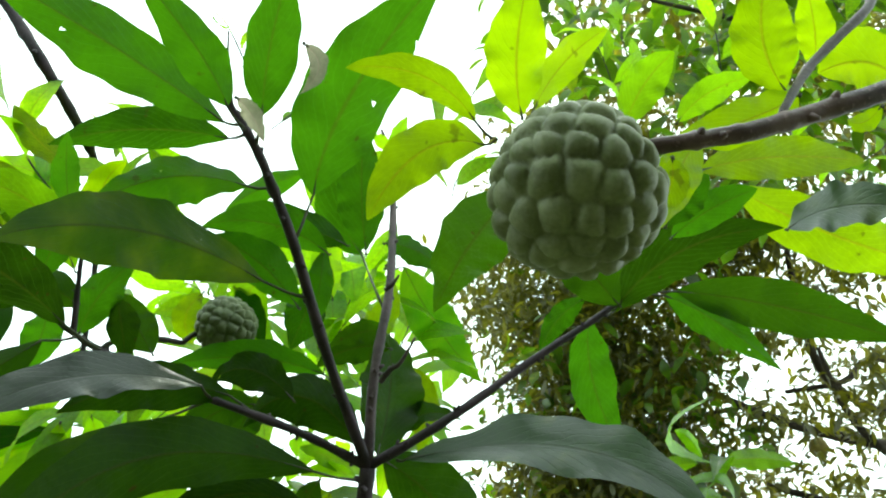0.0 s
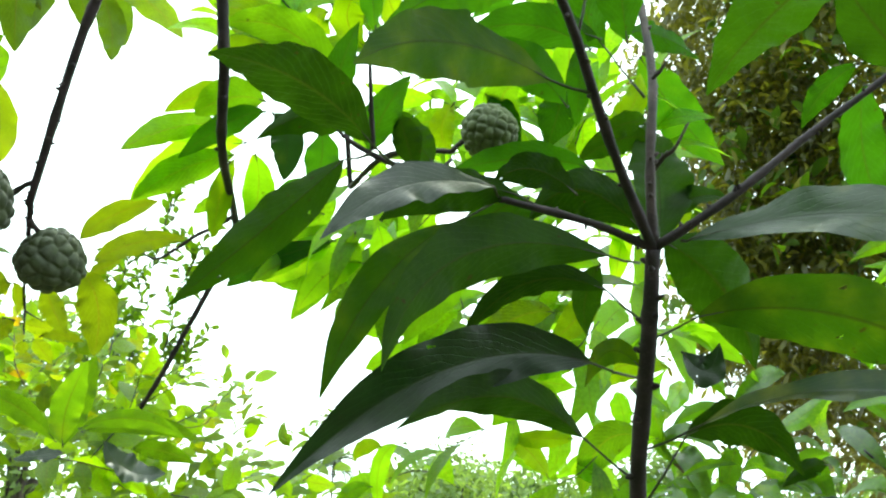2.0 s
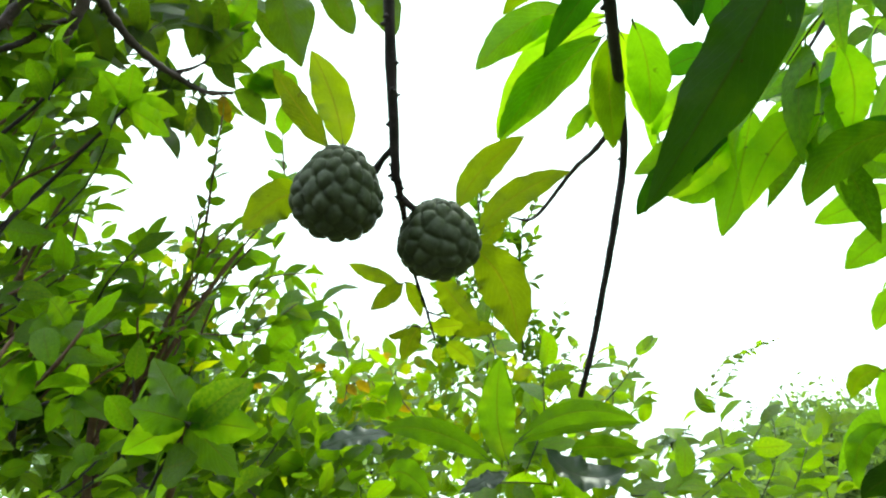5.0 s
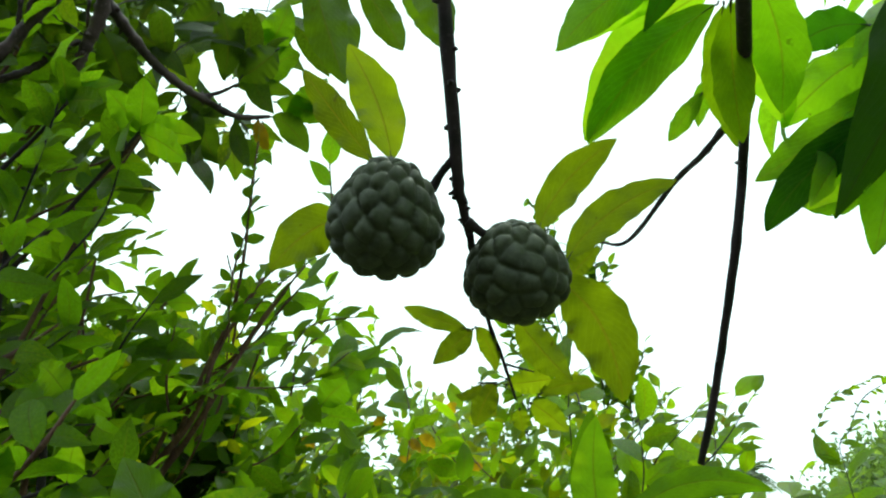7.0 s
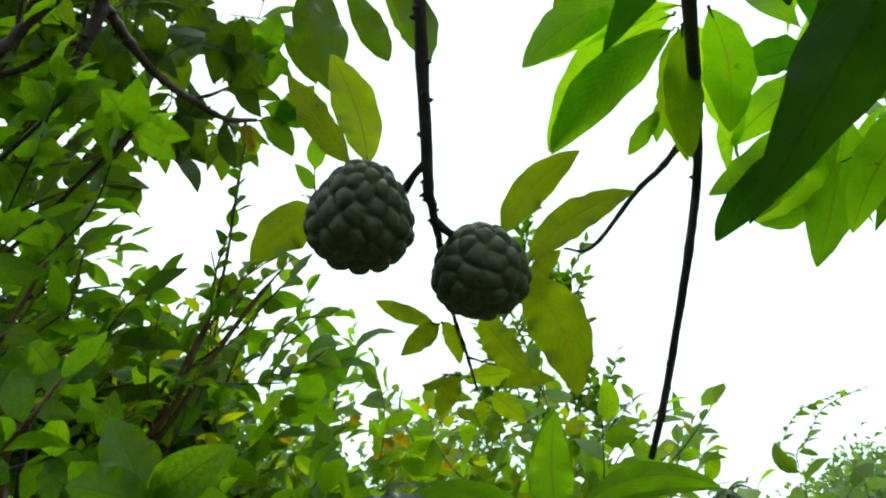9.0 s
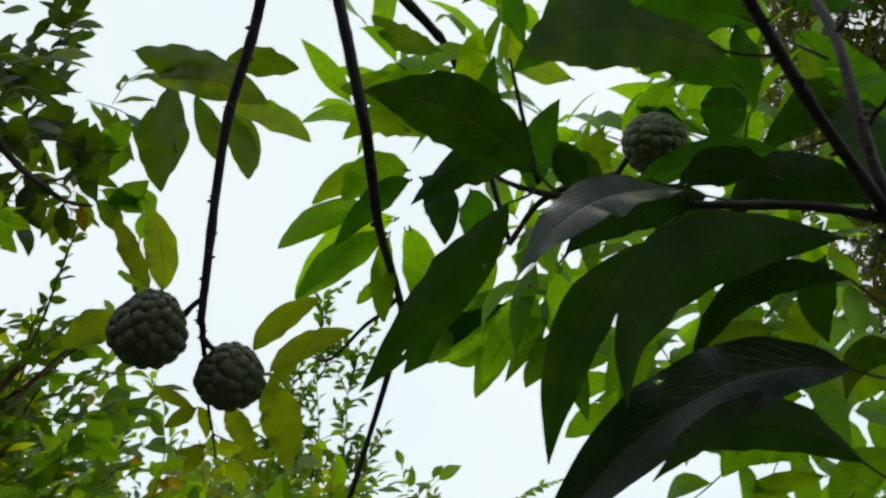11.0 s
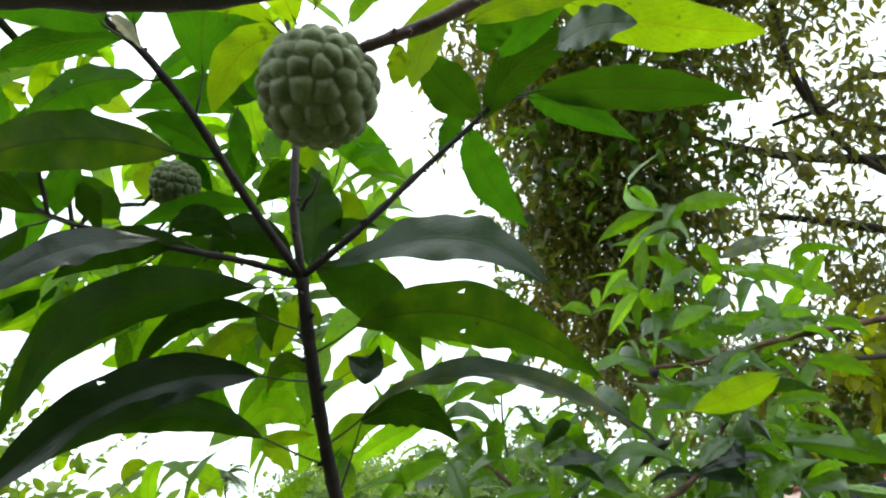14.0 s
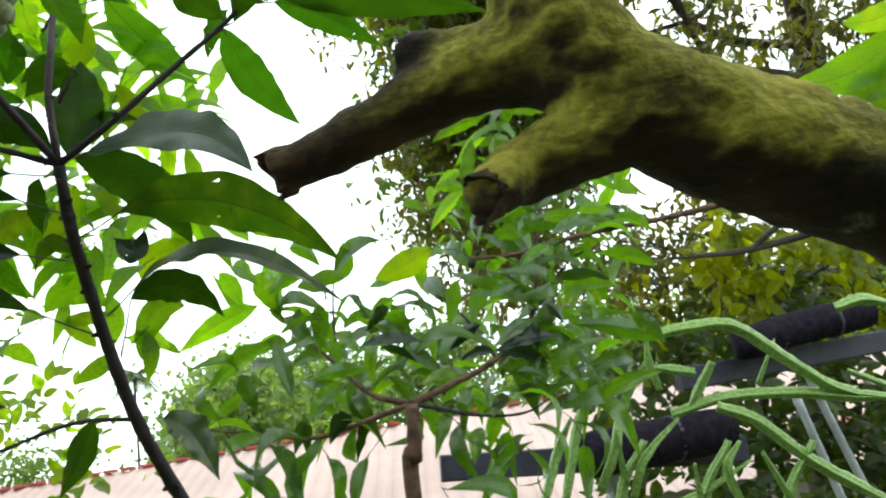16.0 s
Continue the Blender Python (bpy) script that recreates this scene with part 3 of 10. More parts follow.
branch(sapling, [(-0.078, 0.757, 1.84), (-0.116, 0.653, 1.913), (-0.142, 0.558, 1.975), (-0.159, 0.503, 2.003), (-0.168, 0.47, 2.013), (-0.177, 0.442, 2.018), (-0.182, 0.425, 2.02), (-0.183, 0.4, 2.043), (-0.181, 0.38, 2.059)], [0.00576, 0.0054, 0.00504, 0.00468, 0.00432, 0.00396, 0.00288, 0.001296, 0.00072], BARK_DARK, knots=0.15, buds=14)
branch(sapling, [(-0.078, 0.757, 1.84), (-0.074, 0.722, 1.93), (-0.062, 0.712, 2.035), (-0.064, 0.73, 2.166), (-0.07, 0.725, 2.264), (-0.086, 0.72, 2.322)], [0.00576, 0.0054, 0.00504, 0.00468, 0.00288, 0.00216], BARK_STEM, knots=0.15, seed=2, buds=14)
branch(sapling, [(-0.078, 0.757, 1.84), (0.01, 0.742, 1.89), (0.1, 0.739, 1.958), (0.187, 0.728, 2.016), (0.219, 0.718, 2.043)], [0.0054, 0.004896, 0.00432, 0.0036, 0.00288], BARK_DARK, knots=0.15, seed=3, buds=16)
branch(sapling, [(-0.078, 0.757, 1.84), (-0.144, 0.721, 1.86), (-0.261, 0.712, 1.903), (-0.361, 0.695, 1.942), (-0.408, 0.679, 1.967), (-0.434, 0.665, 1.99)], [0.004896, 0.00432, 0.00396, 0.0036, 0.00288, 0.000576], BARK_DARK, knots=0.2, seed=4, buds=16)
leaf(sapling, (-0.17, 0.576, 1.944), (-0.245, 0.464, 1.909), (-0.297, 0.378, 1.825), (-0.875, 0.441, 0.2), 0.073, (-0.129, 0.605, 1.944), mat=LEAF_SHADED)
leaf(sapling, (-0.182, 0.511, 2.005), (-0.248, 0.492, 1.998), (-0.311, 0.49, 1.958), (-0.244, 0.939, 0.244), 0.053, (-0.158, 0.508, 2), bites=1)
leaf(sapling, (-0.206, 0.478, 2.057), (-0.295, 0.392, 2.066), (-0.367, 0.318, 2.057), (-0.6, 0.607, 0.522), 0.064, (-0.175, 0.447, 2.017), bites=1)
leaf(sapling, (-0.212, 0.514, 2.074), (-0.295, 0.496, 2.067), (-0.372, 0.492, 2.041), (-0.238, 0.543, 0.805), 0.047, (-0.172, 0.456, 2.016))
leaf(sapling, (-0.179, 0.414, 2.002), (-0.2, 0.369, 2.024), (-0.246, 0.315, 2.058), (-0.401, 0.641, 0.655), 0.045, (-0.173, 0.454, 2.016))
leaf(sapling, (-0.155, 0.432, 2.012), (-0.143, 0.38, 2.043), (-0.12, 0.324, 2.078), (0.019, 0.529, 0.849), 0.053, (-0.168, 0.47, 2.013))
leaf(sapling, (-0.128, 0.548, 2.03), (-0.085, 0.463, 2.084), (0.008, 0.371, 2.147), (-0.16, 0.458, 0.875), 0.095, (-0.142, 0.558, 1.975), bites=2)
leaf(sapling, (-0.11, 0.801, 2.163), (-0.134, 0.728, 2.219), (-0.095, 0.619, 2.318), (-0.124, 0.636, 0.761), 0.079, (-0.071, 0.74, 2.031))
leaf(sapling, (-0.12, 0.724, 2.115), (-0.208, 0.718, 2.145), (-0.306, 0.733, 2.151), (0.109, 0.937, 0.331), 0.060)
leaf(sapling, (-0.167, 0.667, 2.183), (-0.228, 0.687, 2.174), (-0.275, 0.712, 2.161), (0.221, 0.807, 0.547), 0.036)
leaf(sapling, (-0.362, 0.61, 1.918), (-0.38, 0.479, 1.895), (-0.405, 0.362, 1.839), (-0.6, -0.15, 0.786), 0.063, (-0.361, 0.695, 1.942), mat=LEAF_SHADED, bites=1)
leaf(sapling, (-0.413, 0.667, 1.937), (-0.488, 0.65, 1.849), (-0.576, 0.631, 1.756), (-0.396, 0.901, 0.177), 0.060, (-0.385, 0.687, 1.955), mat=LEAF_SHADED, bites=3)
leaf(sapling, (-0.242, 0.679, 1.891), (-0.309, 0.572, 1.838), (-0.356, 0.49, 1.745), (0.681, -0.658, 0.321), 0.048, (-0.241, 0.714, 1.896), mat=LEAF_WAXY)
leaf(sapling, (-0.14, 0.784, 1.967), (-0.222, 0.75, 1.968), (-0.306, 0.728, 1.943), (-0.3, 0.56, 0.773), 0.044, (-0.109, 0.686, 1.9))
leaf(sapling, (-0.088, 0.757, 1.864), (-0.155, 0.738, 1.912), (-0.215, 0.758, 1.886), (0.046, 0.97, 0.24), 0.064, mat=LEAF_SHADED)
leaf(sapling, (-0.128, 0.722, 1.82), (-0.254, 0.596, 1.773), (-0.31, 0.529, 1.644), (-0.802, 0.555, 0.221), 0.066, (-0.092, 0.803, 1.845), mat=LEAF_SHADED)
leaf(sapling, (-0.291, 0.693, 1.857), (-0.361, 0.655, 1.768), (-0.403, 0.637, 1.652), (0.297, -0.95, 0.098), 0.055, (-0.241, 0.714, 1.896), mat=LEAF_SHADED)
leaf(sapling, (-0.131, 0.747, 1.79), (-0.213, 0.709, 1.788), (-0.283, 0.704, 1.723), (-0.439, 0.724, 0.532), 0.039, (-0.097, 0.85, 1.795), mat=LEAF_SHADED)
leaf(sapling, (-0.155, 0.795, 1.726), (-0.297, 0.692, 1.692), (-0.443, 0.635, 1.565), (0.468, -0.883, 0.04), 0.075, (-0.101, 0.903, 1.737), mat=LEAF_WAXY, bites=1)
leaf(sapling, (-0.169, 0.848, 1.656), (-0.239, 0.709, 1.668), (-0.317, 0.6, 1.613), (-0.761, 0.361, 0.539), 0.053, (-0.105, 1.003, 1.625), mat=LEAF_SHADED)
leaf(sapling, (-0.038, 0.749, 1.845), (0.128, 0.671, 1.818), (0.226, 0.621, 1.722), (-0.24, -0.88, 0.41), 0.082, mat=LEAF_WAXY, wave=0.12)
leaf(sapling, (-0.063, 0.776, 1.856), (0.008, 0.865, 1.824), (0.046, 0.967, 1.761), (-0.314, 0.559, 0.767), 0.093, mat=LEAF_SHADED)
leaf(sapling, (-0.029, 0.854, 1.794), (0.143, 0.84, 1.773), (0.297, 0.869, 1.663), (0.149, 0.87, 0.471), 0.096, (-0.099, 0.873, 1.77), mat=LEAF_SHADED, bites=2)
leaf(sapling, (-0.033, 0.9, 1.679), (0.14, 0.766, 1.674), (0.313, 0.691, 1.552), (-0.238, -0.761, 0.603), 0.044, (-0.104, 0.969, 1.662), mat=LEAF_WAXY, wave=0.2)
leaf(sapling, (-0.05, 0.931, 1.673), (0.026, 0.945, 1.683), (0.083, 0.979, 1.632), (-0.115, 0.808, 0.577), 0.065, (-0.106, 1.023, 1.602), mat=LEAF_SHADED)
leaf(sapling, (0.175, 0.765, 2.032), (0.195, 0.873, 1.998), (0.247, 0.985, 1.962), (-0.313, 0.377, 0.872), 0.064, (0.18, 0.729, 2.011))
leaf(sapling, (0.273, 0.723, 2.042), (0.426, 0.763, 2.044), (0.589, 0.814, 2.027), (-0.152, 0.65, 0.745), 0.067, (0.217, 0.719, 2.04), mat=LEAF_SHADED)
leaf(sapling, (0.262, 0.733, 2.043), (0.333, 0.769, 2.028), (0.415, 0.817, 1.991), (-0.255, 0.8, 0.543), 0.050, (0.217, 0.719, 2.04), mat=LEAF_DARK, bites=1)
leaf(sapling, (0.199, 0.737, 2.022), (0.259, 0.645, 2.038), (0.345, 0.584, 2.018), (0.458, 0.412, 0.788), 0.064, (0.18, 0.729, 2.011), mat=LEAF_SHADED)
leaf(sapling, (0.052, 0.403, 1.889), (0.021, 0.542, 1.952), (-0.01, 0.69, 1.988), (0.10, 0.62, 0.78), 0.068, mat=LEAF_SHADED)
leaf(sapling, (0.179, 0.783, 2.076), (0.145, 0.814, 2.062), (0.125, 0.854, 2.038), (0.453, 0.66, 0.599), 0.035, bites=1)
leaf(sapling, (-0.058, 0.898, 2.219), (-0.008, 0.969, 2.158), (0.059, 1.035, 2.102), (-0.271, 0.748, 0.607), 0.075, (-0.071, 0.743, 2.092), mat=LEAF_DARK)
leaf(sapling, (-0.07, 0.769, 1.859), (-0.062, 0.795, 1.953), (-0.069, 0.82, 2.047), (0.271, -0.928, 0.255), 0.084, mat=LEAF_SHADED)
leaf(sapling, (-0.067, 0.8, 1.884), (-0.025, 0.796, 1.92), (0.022, 0.818, 1.925), (0.147, -0.982, 0.115), 0.033, mat=LEAF_SHADED)
leaf(sapling, (-0.077, 0.784, 2.168), (-0.034, 0.799, 2.166), (0.012, 0.829, 2.146), (-0.41, 0.897, 0.165), 0.044)
leaf(sapling, (-0.32, 0.484, 1.95), (-0.313, 0.448, 1.962), (-0.302, 0.414, 1.971), (-0.649, 0.061, 0.758), 0.025)
leaf(sapling, (-0.219, 0.773, 2.103), (-0.25, 0.805, 2.081), (-0.208, 0.86, 2.031), (-0.1, 0.643, 0.759), 0.055, mat=LEAF_APPLE, bites=2)
leaf(sapling, (-0.101, 0.84, 1.733), (-0.135, 0.834, 1.75), (-0.164, 0.855, 1.715), (0.176, 0.97, 0.167), 0.034, mat=LEAF_SHADED)
leaf(sapling, (-0.137, 0.818, 1.852), (-0.157, 0.84, 1.819), (-0.158, 0.87, 1.782), (0.233, 0.815, 0.531), 0.040, mat=LEAF_SHADED)
leaf(sapling, (-0.158, 1.027, 1.503), (-0.184, 1.029, 1.448), (-0.219, 1.032, 1.389), (-0.198, 0.969, 0.146), 0.050, mat=LEAF_SHADED)
leaf(sapling, (-0.119, 1.25, 1.518), (-0.069, 1.26, 1.478), (-0.031, 1.285, 1.386), (0.637, -0.737, 0.227), 0.081, mat=LEAF_WAXY, bites=1)
leaf(sapling, (-0.048, 0.877, 1.759), (-0.023, 0.89, 1.74), (-0.005, 0.884, 1.771), (0.12, -0.975, 0.184), 0.046, mat=LEAF_WAXY, bites=2)
leaf(sapling, (-0.074, 0.721, 2.275), (-0.092, 0.722, 2.265), (-0.11, 0.728, 2.251), (-0.205, 0.813, 0.545), 0.021, mat=LEAF_APPLE)
leaf(sapling, (-0.074, 0.721, 2.275), (-0.061, 0.699, 2.293), (-0.047, 0.681, 2.306), (0.178, 0.685, 0.707), 0.022, mat=LEAF_APPLE)
leaf(sapling, (-0.074, 0.721, 2.275), (-0.052, 0.713, 2.276), (-0.03, 0.709, 2.273), (0.089, 0.206, 0.974), 0.024, mat=LEAF_APPLE)
leaf(sapling, (-0.074, 0.721, 2.275), (-0.068, 0.731, 2.255), (-0.063, 0.745, 2.23), (-0.245, 0.877, 0.414), 0.022, mat=LEAF_APPLE)
leaf(sapling, (-0.074, 0.721, 2.275), (-0.084, 0.707, 2.283), (-0.095, 0.698, 2.286), (0.03, 0.426, 0.904), 0.022, mat=LEAF_APPLE)
leaf(sapling, (-0.224, 0.716, 1.901), (-0.295, 0.672, 1.888), (-0.358, 0.644, 1.842), (-0.527, 0.829, 0.188), 0.055, (-0.173, 0.719, 1.871), mat=LEAF_SHADED)
leaf(sapling, (-0.324, 0.733, 1.963), (-0.348, 0.715, 1.995), (-0.373, 0.697, 2.026), (-0.404, 0.894, 0.194), 0.048, mat=LEAF_SHADED)
leaf(sapling, (-0.158, 0.723, 1.9), (-0.207, 0.714, 1.931), (-0.251, 0.726, 1.921), (0.077, 0.983, 0.167), 0.046, mat=LEAF_SHADED, bites=1)
leaf(sapling, (-0.395, 0.68, 1.989), (-0.446, 0.658, 2.001), (-0.52, 0.656, 1.97), (-0.225, 0.92, 0.322), 0.054, mat=LEAF_SHADED)
leaf(sapling, (-0.12, 0.398, 2.066), (-0.108, 0.411, 2.05), (-0.124, 0.425, 2.032), (0.349, 0.746, 0.567), 0.020, mat=LEAF_DEAD)
leaf(sapling, (-0.173, 0.414, 2.013), (-0.16, 0.424, 2.001), (-0.15, 0.438, 1.984), (0.274, 0.617, 0.738), 0.020, mat=LEAF_DEAD)
branch(sapling, [(-0.107, 1.108, 1.504), (-0.229, 1.11, 1.516), (-0.364, 1.123, 1.49), (-0.43, 1.072, 1.462)], [0.00432, 0.00396, 0.0036, 0.00216], BARK_DARK, seed=8)
leaf(sapling, (-0.162, 0.698, 2.003), (-0.203, 0.65, 2.029), (-0.254, 0.63, 2.048), (-0.247, 0.624, 0.741), 0.054, mat=LEAF_DARK)
leaf(sapling, (-0.142, 0.706, 2.091), (-0.145, 0.723, 2.045), (-0.153, 0.758, 2.01), (-0.193, 0.651, 0.734), 0.034, mat=LEAF_DARK)
leaf(sapling, (-0.07, 0.774, 2.017), (-0.099, 0.759, 2.008), (-0.14, 0.773, 1.992), (-0.16, 0.684, 0.712), 0.031, mat=LEAF_SHADED)
leaf(sapling, (-0.088, 0.676, 2.065), (-0.092, 0.622, 2.111), (-0.089, 0.579, 2.177), (-0.158, 0.592, 0.79), 0.058, mat=LEAF_DARK, bites=1)
leaf(sapling, (-0.419, 0.637, 1.994), (-0.401, 0.606, 2.021), (-0.378, 0.59, 2.066), (-0.201, 0.591, 0.781), 0.039, mat=LEAF_DARK)
leaf(sapling, (-0.392, 0.694, 1.962), (-0.367, 0.664, 1.994), (-0.334, 0.655, 2.036), (-0.168, 0.636, 0.753), 0.048, mat=LEAF_DARK)
leaf(sapling, (-0.355, 0.679, 1.998), (-0.345, 0.688, 1.967), (-0.342, 0.722, 1.938), (-0.149, 0.662, 0.734), 0.038, mat=LEAF_SHADED)
leaf(sapling, (-0.283, 0.614, 2.093), (-0.324, 0.608, 2.074), (-0.371, 0.622, 2.064), (-0.125, 0.574, 0.809), 0.041, mat=LEAF_DARK)
leaf(sapling, (-0.132, 0.675, 2.061), (-0.198, 0.645, 2.079), (-0.273, 0.653, 2.082), (-0.013, 0.594, 0.804), 0.053, mat=LEAF_DARK)
leaf(sapling, (-0.268, 0.793, 2.101), (-0.246, 0.805, 2.067), (-0.23, 0.838, 2.041), (-0.05, 0.661, 0.749), 0.043, mat=LEAF_DARK)
leaf(sapling, (-0.167, 0.797, 2.101), (-0.179, 0.81, 2.063), (-0.197, 0.842, 2.037), (0.003, 0.666, 0.746), 0.055, mat=LEAF_DARK, bites=1)
leaf(sapling, (-0.065, 0.801, 2.013), (-0.111, 0.795, 2.009), (-0.157, 0.819, 1.996), (0.06, 0.686, 0.725), 0.045, mat=LEAF_SHADED)
leaf(sapling, (-0.219, 0.806, 1.939), (-0.265, 0.798, 1.921), (-0.317, 0.826, 1.88), (-0.072, 0.73, 0.68), 0.051, mat=LEAF_SHADED)
leaf(sapling, (-0.222, 0.838, 1.963), (-0.24, 0.84, 1.932), (-0.257, 0.871, 1.893), (-0.048, 0.736, 0.675), 0.045, mat=LEAF_SHADED)
branch(sapling, [(-0.371, 0.646, 1.932), (-0.365, 0.609, 1.977), (-0.356, 0.564, 2.026)], [0.0032, 0.0026, 0.0014], BARK_DARK, seed=9, buds=4)
leaf(sapling, (0.192, 0.684, 1.995), (0.153, 0.65, 2.028), (0.124, 0.627, 2.078), (0.032, 0.651, 0.758), 0.066, mat=LEAF_SHADED)

branch(sapling, [(-0.069, 0.744, 1.933), (-0.058, 0.732, 1.941), (-0.046, 0.722, 1.945), (-0.03, 0.705, 1.966)], [0.003, 0.0028, 0.0022, 0.0012], BARK_STEM, seed=12, buds=3)
branch(sapling, [(-0.065, 0.688, 2.017), (-0.056, 0.683, 2.022), (-0.049, 0.676, 2.029)], [0.0026, 0.0022, 0.0012], BARK_STEM, seed=12, buds=3)

# ---- sugar apple tree: mossy limb, branches, leaves ----
apple_tree = thing("sugar_apple_tree", (1.1, -0.55, 0), "sugar apple tree with a mossy limb and yellow-green leaves", "tree")
branch(apple_tree, [(1.1, -0.55, -0.05), (1.05, -0.5, 0.6), (0.95, -0.35, 1.05), (0.86, -0.12, 1.26)], [0.05, 0.046, 0.042, 0.039], BARK_MOSS, "trunk", "trunk furred with green moss", steps=10, sides=20, rough=0.022, knots=0.05)
branch(apple_tree, [(0.585, 0.135, 1.74), (0.61, 0.15, 1.782), (0.62, -0.05, 2.05), (0.52, -0.38, 2.4), (0.4, -0.75, 2.75)], [0.026, 0.026, 0.024, 0.02, 0.014], BARK_MOSS, "limb", "limb furred with green moss", steps=10, sides=20, rough=0.022, knots=0.05)


def forked_limb(parent, arms, mat, label):
    """A limb whose arms grow into each other: tubes made into one skin, smoothed and roughened."""
    verts, faces = [], []
    for seed, (pts, radii) in enumerate(arms):
        line, rad = smooth_line(pts, radii, 8)
        tv, tf = tube_data(line, rad, 18, 0.03, seed + 4, knots=0.06)
        k = len(verts)
        verts += tv
        faces += [tuple(i + k for i in f) for f in tf]
    ob = part("limb", mesh_of("limb", verts, faces, [mat]), parent, label)
    skin = ob.modifiers.new("skin", "REMESH")
    skin.mode, skin.voxel_size, skin.use_smooth_shade = "VOXEL", 0.0034, True
    soft = ob.modifiers.new("soft", "SMOOTH")
    soft.factor, soft.iterations = 0.5, 9
    for name, size, strength in (("lumps", 0.035, 0.007), ("furrows", 0.009, 0.0028)):
        tex = bpy.data.textures.new(name, "CLOUDS")
        tex.noise_scale, tex.noise_depth = size, 2
        rough = ob.modifiers.new(name, "DISPLACE")
        rough.texture, rough.strength, rough.mid_level, rough.texture_coords = tex, strength, 0.5, "LOCAL"
    return ob


forked_limb(apple_tree, [
    ([(0.90, -0.22, 1.17), (0.80, 0.02, 1.335), (0.718, 0.105, 1.386), (0.652, 0.087, 1.421), (0.601, 0.079, 1.443), (0.555, 0.072, 1.466), (0.518, 0.067, 1.492), (0.499, 0.062, 1.522), (0.496, 0.06, 1.555), (0.512, 0.075, 1.61), (0.60, 0.145, 1.765)], [0.041, 0.038, 0.037, 0.0355, 0.034, 0.033, 0.032, 0.0315, 0.0305, 0.029, 0.026]),
    ([(0.525, 0.066, 1.503), (0.485, 0.068, 1.510), (0.453, 0.073, 1.511), (0.421, 0.083, 1.505), (0.391, 0.092, 1.498), (0.36, 0.1, 1.491), (0.341, 0.104, 1.487)], [0.030, 0.0245, 0.0195, 0.0165, 0.0147, 0.0135, 0.013]),
    ([(0.56, 0.068, 1.472), (0.525, 0.062, 1.470), (0.466, 0.064, 1.453), (0.453, 0.053, 1.443), (0.442, 0.044, 1.435)], [0.026, 0.0215, 0.0165, 0.0132, 0.0115]),
    ([(0.475, 0.066, 1.513), (0.44, 0.077, 1.527), (0.419, 0.086, 1.534)], [0.018, 0.0142, 0.0132]),
], BARK_LIMB, "forked limb furred with green moss, with broken stubs")
broken_end(apple_tree, (0.342, 0.104, 1.487), (-1.197, -0.535, -0.54), 0.0133, 3)
broken_end(apple_tree, (0.442, 0.044, 1.435), (-1.315, -0.791, -0.60), 0.0111, 4)
broken_end(apple_tree, (0.419, 0.086, 1.532), (-1.287, -0.281, -0.057), 0.0127, 5)
branch(apple_tree, [(0.52, -0.38, 2.4), (0.15, -0.2, 2.62), (-0.3, 0.1, 2.74), (-0.5, 0.34, 2.78), (-0.62, 0.46, 2.86)], [0.0176, 0.016, 0.0136, 0.0112, 0.0064], BARK_PURPLE, steps=8, knots=0.12, seed=21)
# Out-of-view limbs, added to carry the shading crown.
branch(apple_tree, [(0.4, -0.75, 2.75), (-0.1, -1, 2.9), (-0.6, -1.1, 3)], [0.0112, 0.00784, 0.00336], BARK_PURPLE, steps=8, knots=0.12)
branch(apple_tree, [(0.4, -0.75, 2.75), (0.5, -1.2, 3), (0.4, -1.6, 3.1)], [0.0112, 0.00784, 0.00336], BARK_PURPLE, steps=8, knots=0.12)
branch(apple_tree, [(0.52, -0.38, 2.4), (1, -0.7, 2.6), (1.5, -0.9, 2.8)], [0.0112, 0.00784, 0.00336], BARK_PURPLE, steps=8, knots=0.12)
branch(apple_tree, [(0.15, -0.2, 2.62), (-0.2, -0.7, 2.8), (-0.5, -0.8, 2.9)], [0.008, 0.0056, 0.0024], BARK_PURPLE, steps=8, knots=0.12)
branch(apple_tree, [(-0.30, -0.20, 1.68), (-0.16, -0.065, 1.648), (-0.095, -0.031, 1.646), (-0.05, -0.01, 1.651), (-0.012, 0.009, 1.656), (0.034, 0.03, 1.661), (0.085, 0.042, 1.662), (0.127, 0.044, 1.672), (0.17, 0.035, 1.70), (0.26, 0.0, 1.80), (0.45, -0.05, 1.95), (0.62, -0.06, 2.05)], [0.014, 0.019, 0.021, 0.022, 0.022, 0.022, 0.022, 0.022, 0.022, 0.021, 0.021, 0.02], BARK_DARK, "limb", "low dark limb", steps=6, sides=16, rough=0.02, seed=31)
branch(apple_tree, [(0.103, 0.262, 1.786), (0.126, 0.26, 1.789), (0.156, 0.26, 1.796), (0.195, 0.261, 1.812), (0.236, 0.26, 1.828), (0.335, 0.268, 1.881), (0.45, 0.14, 1.99), (0.61, -0.02, 2.03)], [0.004, 0.00464, 0.00496, 0.00528, 0.0056, 0.0064, 0.008, 0.0096], BARK_PURPLE, steps=8, knots=0.12, sides=11, buds=8)
branch(apple_tree, [(0.176, 0.269, 1.809), (0.187, 0.271, 1.83), (0.221, 0.281, 1.881), (0.274, 0.284, 1.94), (0.329, 0.291, 2.008), (0.44, 0.15, 1.99)], [0.00096, 0.0024, 0.0028, 0.0032, 0.0034, 0.0044], BARK_STEM, knots=0.15)
leaf(apple_tree, (0.047, 0.301, 1.857), (0.043, 0.271, 1.877), (0.049, 0.237, 1.902), (-0.081, 0.572, 0.816), 0.037, mat=LEAF_LIME, shape=OBLONG, fold=0.1, stalk_r=0.0011)
